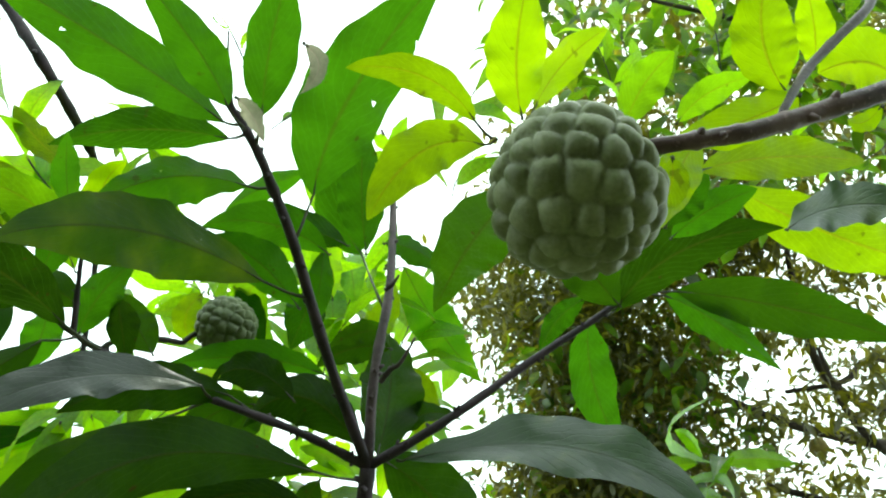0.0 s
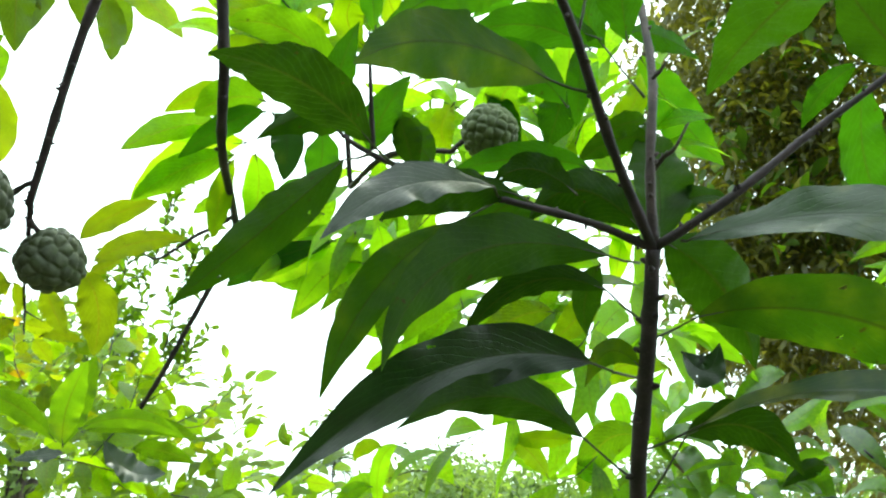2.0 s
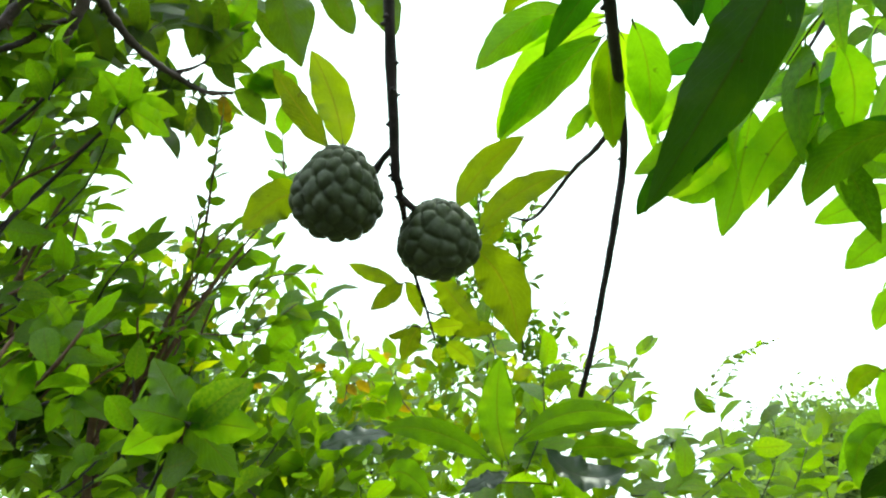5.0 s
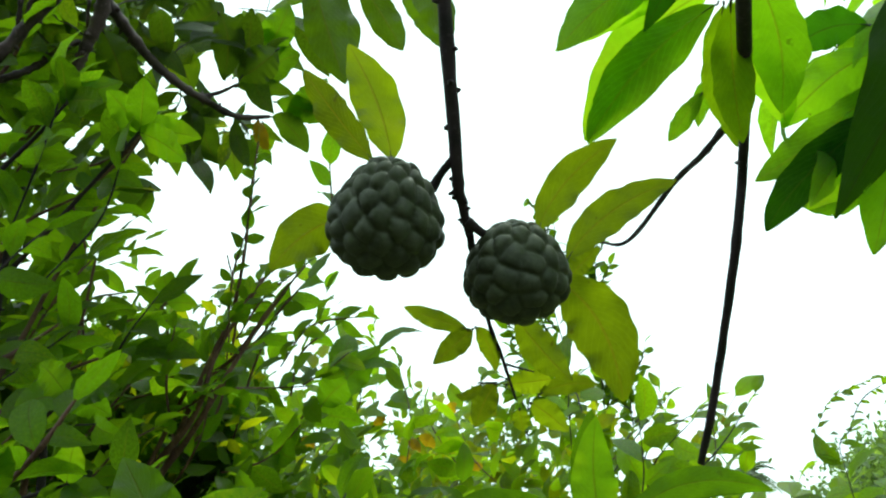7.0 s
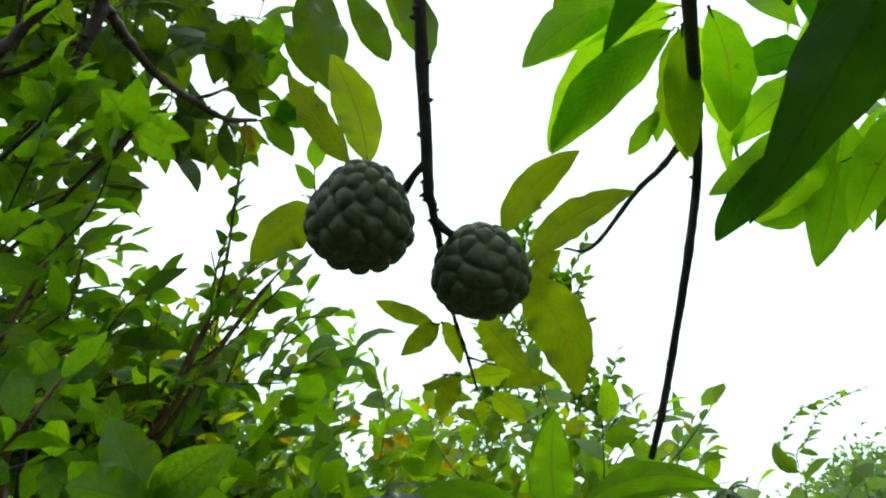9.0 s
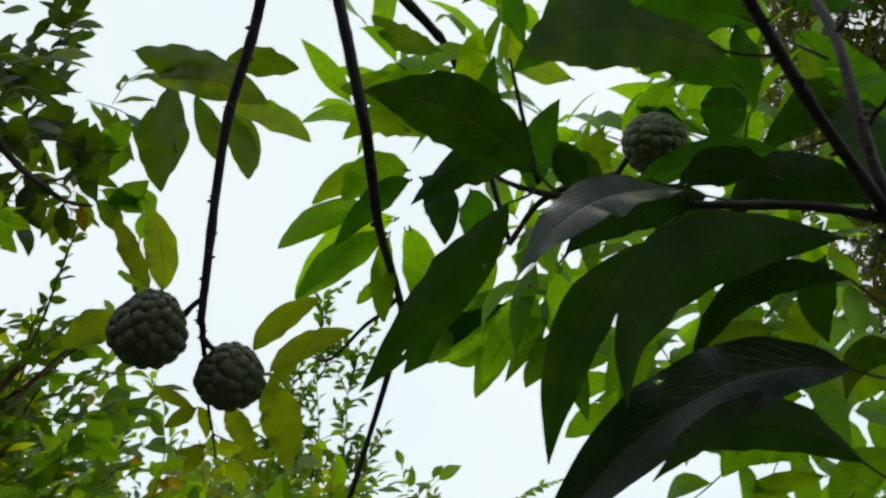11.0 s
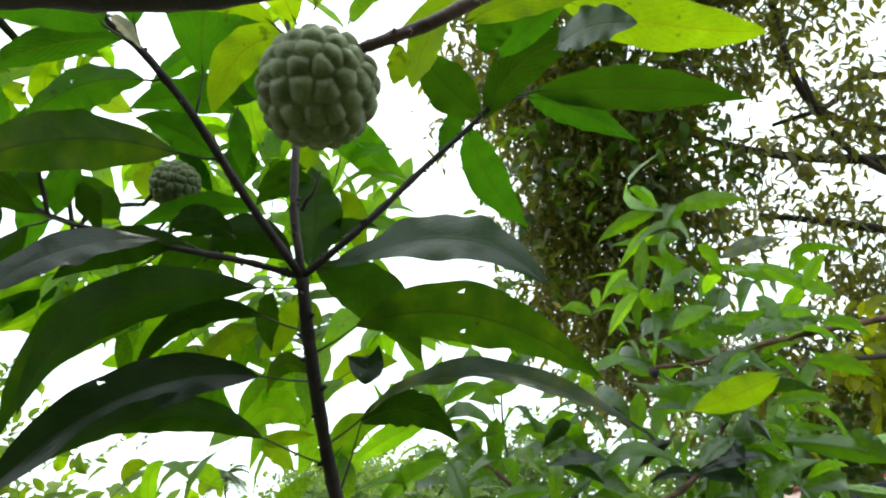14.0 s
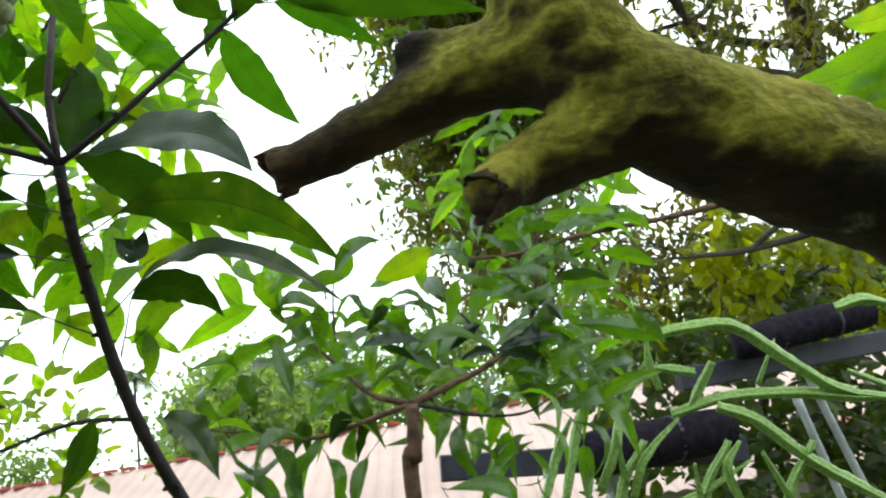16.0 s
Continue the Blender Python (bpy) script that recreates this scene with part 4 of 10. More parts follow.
leaf(apple_tree, (0.059, 0.325, 1.891), (0.081, 0.311, 1.923), (0.111, 0.302, 1.948), (-0.44, 0.631, 0.639), 0.025, mat=LEAF_LIME, shape=OBLONG, fold=0.1, stalk_r=0.0011)
leaf(apple_tree, (0.021, 0.33, 1.885), (-0.012, 0.302, 1.895), (-0.059, 0.289, 1.887), (-0.134, 0.308, 0.942), 0.024, (0.032, 0.337, 1.876), mat=LEAF_LIME, shape=OBLONG, fold=0.1, stalk_r=0.0011)
leaf(apple_tree, (0.028, 0.353, 1.888), (-0.015, 0.35, 1.877), (-0.049, 0.371, 1.836), (-0.148, 0.85, 0.506), 0.038, (0.035, 0.337, 1.876), mat=LEAF_LIME, shape=OBLONG, fold=0.1, stalk_r=0.0011)
leaf(apple_tree, (0.204, 0.291, 1.868), (0.191, 0.272, 1.892), (0.193, 0.248, 1.92), (0.247, 0.714, 0.655), 0.038, mat=LEAF_LIME, shape=OBLONG, fold=0.1, stalk_r=0.0011)
leaf(apple_tree, (0.241, 0.307, 1.912), (0.241, 0.291, 1.931), (0.235, 0.272, 1.954), (0.289, 0.714, 0.637), 0.024, mat=LEAF_LIME, shape=OBLONG, fold=0.1, stalk_r=0.0011)
leaf(apple_tree, (0.207, 0.287, 1.858), (0.18, 0.296, 1.848), (0.129, 0.307, 1.835), (0.121, 0.921, 0.371), 0.030, mat=LEAF_LIME, shape=OBLONG, fold=0.1, stalk_r=0.0011)
leaf(apple_tree, (0.125, 0.29, 1.808), (0.124, 0.3, 1.796), (0.117, 0.309, 1.786), (0.405, 0.764, 0.502), 0.020, mat=LEAF_LIME, shape=OBLONG, fold=0.1, stalk_r=0.0011)
leaf(apple_tree, (0.183, 0.385, 1.896), (0.251, 0.396, 1.922), (0.329, 0.416, 1.938), (-0.316, 0.785, 0.534), 0.034, mat=LEAF_LIME, shape=OBLONG, fold=0.1, stalk_r=0.0011)
leaf(apple_tree, (0.31, 0.586, 2.076), (0.441, 0.642, 2.053), (0.586, 0.691, 2.049), (-0.139, 0.569, 0.81), 0.069, mat=LEAF_LIME, shape=OBLONG, fold=0.1, stalk_r=0.0011)
leaf(apple_tree, (0.299, 0.314, 1.903), (0.274, 0.305, 1.914), (0.244, 0.31, 1.909), (-0.029, 0.887, 0.461), 0.049, mat=LEAF_LIME, shape=OBLONG, fold=0.1, stalk_r=0.0011)
leaf(apple_tree, (0.256, 0.291, 1.853), (0.246, 0.297, 1.846), (0.236, 0.296, 1.847), (0.128, 0.936, 0.329), 0.013, mat=LEAF_LIME, shape=OBLONG, fold=0.1, stalk_r=0.0011)
leaf(apple_tree, (0.269, 0.449, 1.898), (0.298, 0.42, 1.894), (0.337, 0.403, 1.875), (-0.544, -0.837, 0.056), 0.044, mat=LEAF_SHEEN, shape=OBLONG, fold=0.1, stalk_r=0.0011)
leaf(apple_tree, (0.146, 0.412, 1.974), (0.162, 0.39, 2), (0.186, 0.373, 2.02), (-0.061, 0.738, 0.672), 0.034, mat=LEAF_APPLE, shape=OBLONG, fold=0.1, stalk_r=0.0011)
leaf(apple_tree, (0.198, 0.429, 2), (0.225, 0.413, 2.019), (0.263, 0.404, 2.03), (-0.088, 0.66, 0.746), 0.026, mat=LEAF_APPLE, shape=OBLONG, fold=0.1, stalk_r=0.0011)
leaf(apple_tree, (0.203, 0.523, 1.966), (0.219, 0.506, 1.986), (0.242, 0.493, 2.001), (0.016, 0.774, 0.633), 0.039, mat=LEAF_DARK, shape=OBLONG, fold=0.1, stalk_r=0.0011)
leaf(apple_tree, (0.223, 0.567, 1.991), (0.262, 0.549, 2.012), (0.306, 0.537, 2.027), (-0.024, 0.738, 0.674), 0.036, mat=LEAF_DARK, shape=OBLONG, fold=0.1, stalk_r=0.0011)
leaf(apple_tree, (0.167, 0.336, 1.877), (0.145, 0.34, 1.843), (0.129, 0.346, 1.806), (-0.049, 0.986, 0.161), 0.029, mat=LEAF_LIME, shape=OBLONG, fold=0.1, stalk_r=0.0011)
leaf(apple_tree, (0.431, 0.603, 1.581), (0.396, 0.638, 1.575), (0.356, 0.671, 1.572), (0.588, 0.692, 0.42), 0.035, mat=LEAF_LIME, shape=OBLONG, fold=0.1, stalk_r=0.0011)
leaf(apple_tree, (-0.477, 0.682, 2.214), (-0.517, 0.661, 2.238), (-0.546, 0.633, 2.271), (-0.325, 0.877, 0.353), 0.036, mat=LEAF_LIME, shape=OBLONG, fold=0.1, stalk_r=0.0011)
leaf(apple_tree, (-0.506, 0.711, 2.145), (-0.551, 0.681, 2.181), (-0.615, 0.663, 2.201), (-0.231, 0.913, 0.336), 0.050, mat=LEAF_LIME, shape=OBLONG, fold=0.1, stalk_r=0.0011)
leaf(apple_tree, (-0.438, 0.767, 2.189), (-0.456, 0.74, 2.222), (-0.424, 0.714, 2.255), (-0.546, 0.589, 0.596), 0.050, mat=LEAF_LIME, shape=OBLONG, fold=0.1, stalk_r=0.0011)
leaf(apple_tree, (-0.546, 0.777, 2.173), (-0.587, 0.755, 2.209), (-0.651, 0.745, 2.218), (-0.167, 0.947, 0.274), 0.057, mat=LEAF_LIME, shape=OBLONG, fold=0.1, stalk_r=0.0011)
leaf(apple_tree, (-0.51, 0.758, 2.216), (-0.563, 0.734, 2.256), (-0.616, 0.728, 2.259), (-0.139, 0.936, 0.325), 0.044, mat=LEAF_APPLE, shape=OBLONG, fold=0.1, stalk_r=0.0011)
leaf(apple_tree, (-0.339, 0.789, 2.184), (-0.385, 0.768, 2.219), (-0.404, 0.739, 2.274), (-0.348, 0.903, 0.254), 0.045, mat=LEAF_LIME, shape=OBLONG, fold=0.1, stalk_r=0.0011)
leaf(apple_tree, (-0.466, 0.909, 1.921), (-0.513, 0.91, 1.912), (-0.567, 0.929, 1.863), (-0.084, 0.887, 0.454), 0.047, mat=LEAF_APPLE, shape=OBLONG, fold=0.1, stalk_r=0.0011)
leaf(apple_tree, (-0.404, 0.935, 1.881), (-0.466, 0.929, 1.881), (-0.513, 0.942, 1.848), (-0.039, 0.943, 0.329), 0.044, mat=LEAF_APPLE, shape=OBLONG, fold=0.1, stalk_r=0.0011)
leaf(apple_tree, (-0.32, 0.932, 1.901), (-0.361, 0.942, 1.875), (-0.417, 0.965, 1.818), (-0.06, 0.902, 0.428), 0.047, mat=LEAF_APPLE, shape=OBLONG, fold=0.1, stalk_r=0.0011)
leaf(apple_tree, (-0.206, 0.966, 1.853), (-0.261, 0.965, 1.845), (-0.323, 0.98, 1.805), (-0.003, 0.96, 0.281), 0.045, mat=LEAF_LIME, shape=OBLONG, fold=0.1, stalk_r=0.0011)
leaf(apple_tree, (-0.144, 0.952, 1.893), (-0.171, 0.971, 1.848), (-0.214, 0.985, 1.814), (0.019, 0.927, 0.373), 0.042, mat=LEAF_LIME, shape=OBLONG, fold=0.1, stalk_r=0.0011)
leaf(apple_tree, (-0.149, 0.839, 2.118), (-0.158, 0.817, 2.159), (-0.144, 0.796, 2.206), (-0.398, 0.813, 0.426), 0.044, mat=LEAF_APPLE, shape=OBLONG, fold=0.1, stalk_r=0.0011)
leaf(apple_tree, (-0.125, 0.867, 2.067), (-0.084, 0.857, 2.093), (-0.065, 0.836, 2.139), (-0.314, 0.751, 0.581), 0.042, mat=LEAF_LIME, shape=OBLONG, fold=0.1, stalk_r=0.0011)
leaf(apple_tree, (-0.042, 0.888, 2.039), (-0.024, 0.91, 1.997), (-0.032, 0.937, 1.941), (0.06, 0.887, 0.457), 0.038, mat=LEAF_LIME, shape=OBLONG, fold=0.1, stalk_r=0.0011)
branch(apple_tree, [(-0.311, 0.776, 2.005), (-0.346, 0.785, 2.016), (-0.417, 0.823, 2.038), (-0.495, 0.911, 2.049)], [0.0032, 0.0036, 0.004, 0.004], BARK_DARK, knots=0.15)
branch(apple_tree, [(-0.6, 0.44, 2.85), (-0.762, 0.523, 2.666), (-0.605, 0.613, 2.45), (-0.546, 0.64, 2.37), (-0.506, 0.722, 2.319), (-0.494, 0.776, 2.287), (-0.5, 0.86, 2.2), (-0.495, 0.911, 2.049)], [0.0096, 0.0088, 0.0084, 0.0076, 0.0072, 0.0048, 0.004, 0.004], BARK_DARK, knots=0.18, buds=8)
branch(apple_tree, [(-0.52, 0.38, 2.76), (-0.578, 0.462, 2.298), (-0.634, 0.516, 2.202), (-0.712, 0.565, 2.101), (-0.803, 0.651, 1.938), (-0.819, 0.671, 1.914), (-0.831, 0.69, 1.896)], [0.0072, 0.0068, 0.0064, 0.00576, 0.00496, 0.004, 0.00336], BARK_DARK, steps=9, knots=0.18, seed=11, buds=34)
branch(apple_tree, [(-0.822, 0.678, 1.902), (-0.821, 0.691, 1.896), (-0.821, 0.707, 1.894)], [0.004, 0.0036, 0.004], BARK_DARK)
branch(apple_tree, [(-0.831, 0.69, 1.896), (-0.852, 0.718, 1.887), (-0.868, 0.745, 1.852), (-0.873, 0.762, 1.825), (-0.88, 0.781, 1.792)], [0.0032, 0.00224, 0.00192, 0.0016, 0.00096], BARK_DARK, knots=0.3)
branch(apple_tree, [(-0.874, 0.766, 1.819), (-0.866, 0.776, 1.814), (-0.859, 0.785, 1.81)], [0.00128, 0.00096, 0.00064], BARK_DARK)
branch(apple_tree, [(-0.886, 0.765, 1.806), (-0.897, 0.754, 1.808)], [0.00112, 0.00064], BARK_DARK)
leaf(apple_tree, (-0.852, 0.632, 1.958), (-0.846, 0.616, 2.006), (-0.848, 0.592, 2.056), (-0.708, 0.64, 0.298), 0.040, mat=LEAF_OLIVE, shape=OBLONG, fold=0.1, stalk_r=0.0011)
leaf(apple_tree, (-0.863, 0.622, 1.96), (-0.877, 0.6, 2.003), (-0.889, 0.577, 2.05), (-0.103, 0.9, 0.424), 0.031, mat=LEAF_OLIVE, shape=OBLONG, fold=0.1, stalk_r=0.0011)
leaf(apple_tree, (-0.9, 0.62, 1.922), (-0.925, 0.603, 1.917), (-0.959, 0.591, 1.895), (-0.538, 0.752, 0.38), 0.042, mat=LEAF_OLIVE, shape=OBLONG, fold=0.1, stalk_r=0.0011)
leaf(apple_tree, (-0.806, 0.752, 1.911), (-0.777, 0.768, 1.952), (-0.735, 0.799, 1.987), (-0.762, 0.511, 0.397), 0.034, mat=LEAF_OLIVE, shape=OBLONG, fold=0.1, stalk_r=0.0011)
leaf(apple_tree, (-0.803, 0.784, 1.892), (-0.763, 0.806, 1.927), (-0.713, 0.846, 1.95), (-0.638, 0.742, 0.205), 0.034, mat=LEAF_OLIVE, shape=OBLONG, fold=0.1, stalk_r=0.0011)
leaf(apple_tree, (-0.817, 0.783, 1.878), (-0.802, 0.812, 1.836), (-0.811, 0.835, 1.776), (-0.296, 0.857, 0.421), 0.055, mat=LEAF_OLIVE, shape=OBLONG, fold=0.1, stalk_r=0.0011)
leaf(apple_tree, (-0.85, 0.762, 1.85), (-0.847, 0.783, 1.826), (-0.839, 0.809, 1.799), (-0.737, 0.566, 0.371), 0.031, mat=LEAF_OLIVE, shape=OBLONG, fold=0.1, stalk_r=0.0011)
leaf(apple_tree, (-0.884, 0.735, 1.848), (-0.903, 0.717, 1.861), (-0.92, 0.7, 1.875), (-0.6, 0.772, 0.208), 0.017, mat=LEAF_OLIVE, shape=OBLONG, fold=0.1, stalk_r=0.0011)
leaf(apple_tree, (-0.881, 0.738, 1.847), (-0.896, 0.732, 1.838), (-0.917, 0.724, 1.826), (-0.481, 0.832, 0.278), 0.021, mat=LEAF_OLIVE, shape=OBLONG, fold=0.1, stalk_r=0.0011)
leaf(apple_tree, (-0.878, 0.74, 1.848), (-0.877, 0.752, 1.834), (-0.882, 0.763, 1.814), (-0.391, 0.744, 0.542), 0.017, mat=LEAF_OLIVE, shape=OBLONG, fold=0.1, stalk_r=0.0011)
leaf(apple_tree, (-0.864, 0.793, 1.793), (-0.846, 0.811, 1.799), (-0.83, 0.834, 1.797), (-0.699, 0.544, 0.464), 0.017, mat=LEAF_OLIVE, shape=OBLONG, fold=0.1, stalk_r=0.0011)
leaf(apple_tree, (-0.886, 0.765, 1.806), (-0.9, 0.763, 1.793), (-0.914, 0.764, 1.776), (-0.375, 0.867, 0.33), 0.023, mat=LEAF_OLIVE, shape=OBLONG, fold=0.1, stalk_r=0.0011)
leaf(apple_tree, (-0.881, 0.785, 1.785), (-0.884, 0.789, 1.777), (-0.887, 0.793, 1.768), (-0.483, 0.719, 0.5), 0.016, mat=LEAF_OLIVE, shape=OBLONG, fold=0.1, stalk_r=0.0011)
leaf(apple_tree, (-0.872, 0.791, 1.788), (-0.866, 0.803, 1.778), (-0.86, 0.82, 1.763), (-0.485, 0.676, 0.554), 0.022, mat=LEAF_OLIVE, shape=OBLONG, fold=0.1, stalk_r=0.0011)
leaf(apple_tree, (-0.88, 0.772, 1.804), (-0.864, 0.786, 1.803), (-0.851, 0.796, 1.803), (-0.559, 0.67, 0.489), 0.022, mat=LEAF_OLIVE, shape=OBLONG, fold=0.1, stalk_r=0.0011)
leaf(apple_tree, (-0.815, 0.796, 1.882), (-0.803, 0.806, 1.894), (-0.786, 0.816, 1.908), (-0.728, 0.563, 0.391), 0.019, mat=LEAF_OLIVE, shape=OBLONG, fold=0.1, stalk_r=0.0011)
leaf(apple_tree, (-0.894, 0.757, 1.807), (-0.907, 0.752, 1.8), (-0.914, 0.745, 1.802), (-0.556, 0.815, 0.164), 0.009, mat=LEAF_OLIVE, shape=OBLONG, fold=0.1, stalk_r=0.0011)
branch(apple_tree, [(-0.46, 0.3, 2.76), (-0.497, 0.448, 2.191), (-0.505, 0.49, 2.126), (-0.513, 0.529, 2.065), (-0.526, 0.576, 2.007), (-0.568, 0.669, 1.964), (-0.659, 0.887, 1.975), (-0.703, 0.917, 1.906), (-0.753, 0.945, 1.835), (-0.789, 0.966, 1.787), (-0.825, 0.984, 1.743)], [0.0072, 0.0068, 0.00656, 0.0064, 0.00624, 0.0056, 0.0048, 0.0044, 0.004, 0.004, 0.00336], BARK_DARK, steps=8, knots=0.14, seed=12, buds=12)
branch(apple_tree, [(-0.658, 0.872, 1.995), (-0.697, 0.89, 1.988), (-0.733, 0.906, 1.987), (-0.809, 0.933, 1.966), (-0.841, 0.929, 1.978)], [0.0036, 0.0032, 0.0028, 0.00224, 0.0012], BARK_DARK, knots=0.15)
leaf(apple_tree, (-0.614, 0.774, 2.034), (-0.679, 0.756, 2.006), (-0.741, 0.752, 1.963), (-0.374, 0.829, 0.416), 0.046, mat=LEAF_APPLE, shape=OBLONG, fold=0.1, stalk_r=0.0011)
leaf(apple_tree, (-0.6, 0.772, 2.052), (-0.669, 0.732, 2.048), (-0.728, 0.711, 2.031), (-0.341, 0.426, 0.838), 0.029, mat=LEAF_APPLE, shape=OBLONG, fold=0.1, stalk_r=0.0011)
leaf(apple_tree, (-0.606, 0.762, 2.018), (-0.633, 0.785, 1.978), (-0.649, 0.82, 1.934), (0.242, 0.852, 0.464), 0.031, mat=LEAF_LIME, shape=OBLONG, fold=0.1, stalk_r=0.0011)
leaf(apple_tree, (-0.602, 0.801, 2.05), (-0.606, 0.843, 2.01), (-0.62, 0.881, 1.966), (0.078, 0.733, 0.676), 0.042, mat=LEAF_APPLE, shape=OBLONG, fold=0.1, stalk_r=0.0011)
leaf(apple_tree, (-0.532, 0.883, 2.019), (-0.56, 0.869, 2.027), (-0.59, 0.865, 2.02), (-0.265, 0.85, 0.456), 0.035, mat=LEAF_DARK, shape=OBLONG, fold=0.1, stalk_r=0.0011)
leaf(apple_tree, (-0.53, 0.899, 2.001), (-0.575, 0.884, 1.991), (-0.623, 0.878, 1.966), (-0.318, 0.894, 0.315), 0.040, mat=LEAF_APPLE, shape=OBLONG, fold=0.1, stalk_r=0.0011)
leaf(apple_tree, (-0.545, 0.987, 2.027), (-0.613, 0.96, 1.988), (-0.672, 0.932, 1.961), (-0.475, 0.859, 0.192), 0.039, mat=LEAF_APPLE, shape=OBLONG, fold=0.1, stalk_r=0.0011)
leaf(apple_tree, (-0.536, 0.964, 1.988), (-0.619, 0.928, 1.945), (-0.675, 0.914, 1.901), (-0.417, 0.897, 0.151), 0.039, mat=LEAF_DARK, shape=OBLONG, fold=0.1, stalk_r=0.0011)
leaf(apple_tree, (-0.573, 1.055, 2.007), (-0.622, 1.041, 1.97), (-0.66, 1.015, 1.962), (-0.461, 0.877, 0.134), 0.044, mat=LEAF_APPLE, shape=OBLONG, fold=0.1, stalk_r=0.0011)
leaf(apple_tree, (-0.539, 1.019, 2.024), (-0.575, 1.026, 1.96), (-0.621, 1.031, 1.889), (-0.141, 0.975, 0.171), 0.055, mat=LEAF_APPLE, shape=OBLONG, fold=0.1, stalk_r=0.0011)
leaf(apple_tree, (-0.553, 0.989, 1.992), (-0.597, 0.979, 1.958), (-0.646, 0.964, 1.928), (-0.367, 0.913, 0.178), 0.037, mat=LEAF_APPLE, shape=OBLONG, fold=0.1, stalk_r=0.0011)
leaf(apple_tree, (-0.469, 1.057, 2.086), (-0.488, 1.077, 2.029), (-0.505, 1.103, 1.968), (0.073, 0.936, 0.343), 0.043, mat=LEAF_APPLE, shape=OBLONG, fold=0.1, stalk_r=0.0011)
leaf(apple_tree, (-0.427, 1.126, 2.131), (-0.444, 1.143, 2.083), (-0.465, 1.165, 2.023), (0.096, 0.946, 0.31), 0.052, mat=LEAF_APPLE, shape=OBLONG, fold=0.1, stalk_r=0.0011)
leaf(apple_tree, (-0.41, 1.042, 1.954), (-0.461, 1.021, 1.93), (-0.511, 1.006, 1.898), (-0.383, 0.917, 0.109), 0.040, mat=LEAF_DARK, shape=OBLONG, fold=0.1, stalk_r=0.0011)
leaf(apple_tree, (-0.415, 1.106, 1.953), (-0.455, 1.09, 1.934), (-0.488, 1.075, 1.922), (-0.437, 0.891, 0.121), 0.043, mat=LEAF_APPLE, shape=OBLONG, fold=0.1, stalk_r=0.0011)
leaf(apple_tree, (-0.429, 1.125, 1.905), (-0.478, 1.098, 1.894), (-0.527, 1.073, 1.881), (-0.494, 0.857, 0.147), 0.040, mat=LEAF_APPLE, shape=OBLONG, fold=0.1, stalk_r=0.0011)
leaf(apple_tree, (-0.438, 1.14, 1.869), (-0.479, 1.123, 1.851), (-0.519, 1.11, 1.828), (-0.36, 0.933, 0.017), 0.040, mat=LEAF_APPLE, shape=OBLONG, fold=0.1, stalk_r=0.0011)
leaf(apple_tree, (-0.47, 1.157, 1.806), (-0.496, 1.152, 1.785), (-0.517, 1.152, 1.76), (-0.098, 0.995, 0.003), 0.028, mat=LEAF_APPLE, shape=OBLONG, fold=0.1, stalk_r=0.0011)
leaf(apple_tree, (-0.663, 0.839, 2.013), (-0.688, 0.843, 2.001), (-0.709, 0.848, 1.991), (-0.068, 0.871, 0.486), 0.018, mat=LEAF_APPLE, shape=OBLONG, fold=0.1, stalk_r=0.0011)
leaf(apple_tree, (-0.649, 0.842, 2.024), (-0.667, 0.849, 2.015), (-0.684, 0.863, 1.999), (0.049, 0.809, 0.586), 0.018, mat=LEAF_APPLE, shape=OBLONG, fold=0.1, stalk_r=0.0011)
leaf(apple_tree, (-0.46, 0.752, 2.099), (-0.502, 0.679, 2.145), (-0.585, 0.649, 2.15), (-0.247, 0.553, 0.796), 0.058, mat=LEAF_APPLE, shape=OBLONG, fold=0.12)
leaf(apple_tree, (-0.546, 0.714, 2.135), (-0.573, 0.681, 2.137), (-0.621, 0.679, 2.127), (-0.297, 0.546, 0.783), 0.031, mat=LEAF_LIME, shape=OBLONG, fold=0.12)
leaf(apple_tree, (-0.589, 0.723, 2.097), (-0.625, 0.699, 2.081), (-0.681, 0.698, 2.06), (-0.341, 0.567, 0.75), 0.034, mat=LEAF_LIME, shape=OBLONG, fold=0.12)
leaf(apple_tree, (-0.555, 0.726, 2.081), (-0.591, 0.699, 2.071), (-0.638, 0.703, 2.053), (-0.321, 0.577, 0.751), 0.055, mat=LEAF_APPLE, shape=OBLONG, fold=0.12)
leaf(apple_tree, (-0.55, 0.719, 2.058), (-0.589, 0.702, 2.033), (-0.654, 0.709, 1.993), (-0.328, 0.595, 0.734), 0.034, mat=LEAF_DARK, shape=OBLONG, fold=0.12)
leaf(apple_tree, (-0.498, 0.789, 2.066), (-0.497, 0.799, 2.029), (-0.518, 0.825, 1.998), (-0.245, 0.651, 0.718), 0.048, mat=LEAF_DARK, shape=OBLONG, fold=0.12)
leaf(apple_tree, (-0.32, 0.825, 2.116), (-0.338, 0.832, 2.081), (-0.33, 0.863, 2.059), (-0.118, 0.658, 0.743), 0.036, mat=LEAF_LIME, shape=OBLONG, fold=0.12)
leaf(apple_tree, (-0.453, 1.071, 1.857), (-0.409, 1.07, 1.85), (-0.355, 1.088, 1.864), (-0.164, 0.803, 0.574), 0.039, mat=LEAF_APPLE, shape=OBLONG, fold=0.12)
leaf(apple_tree, (-0.478, 0.723, 2.218), (-0.488, 0.718, 2.201), (-0.479, 0.744, 2.196), (-0.222, 0.549, 0.806), 0.032, mat=LEAF_LIME, shape=OBLONG, fold=0.12)
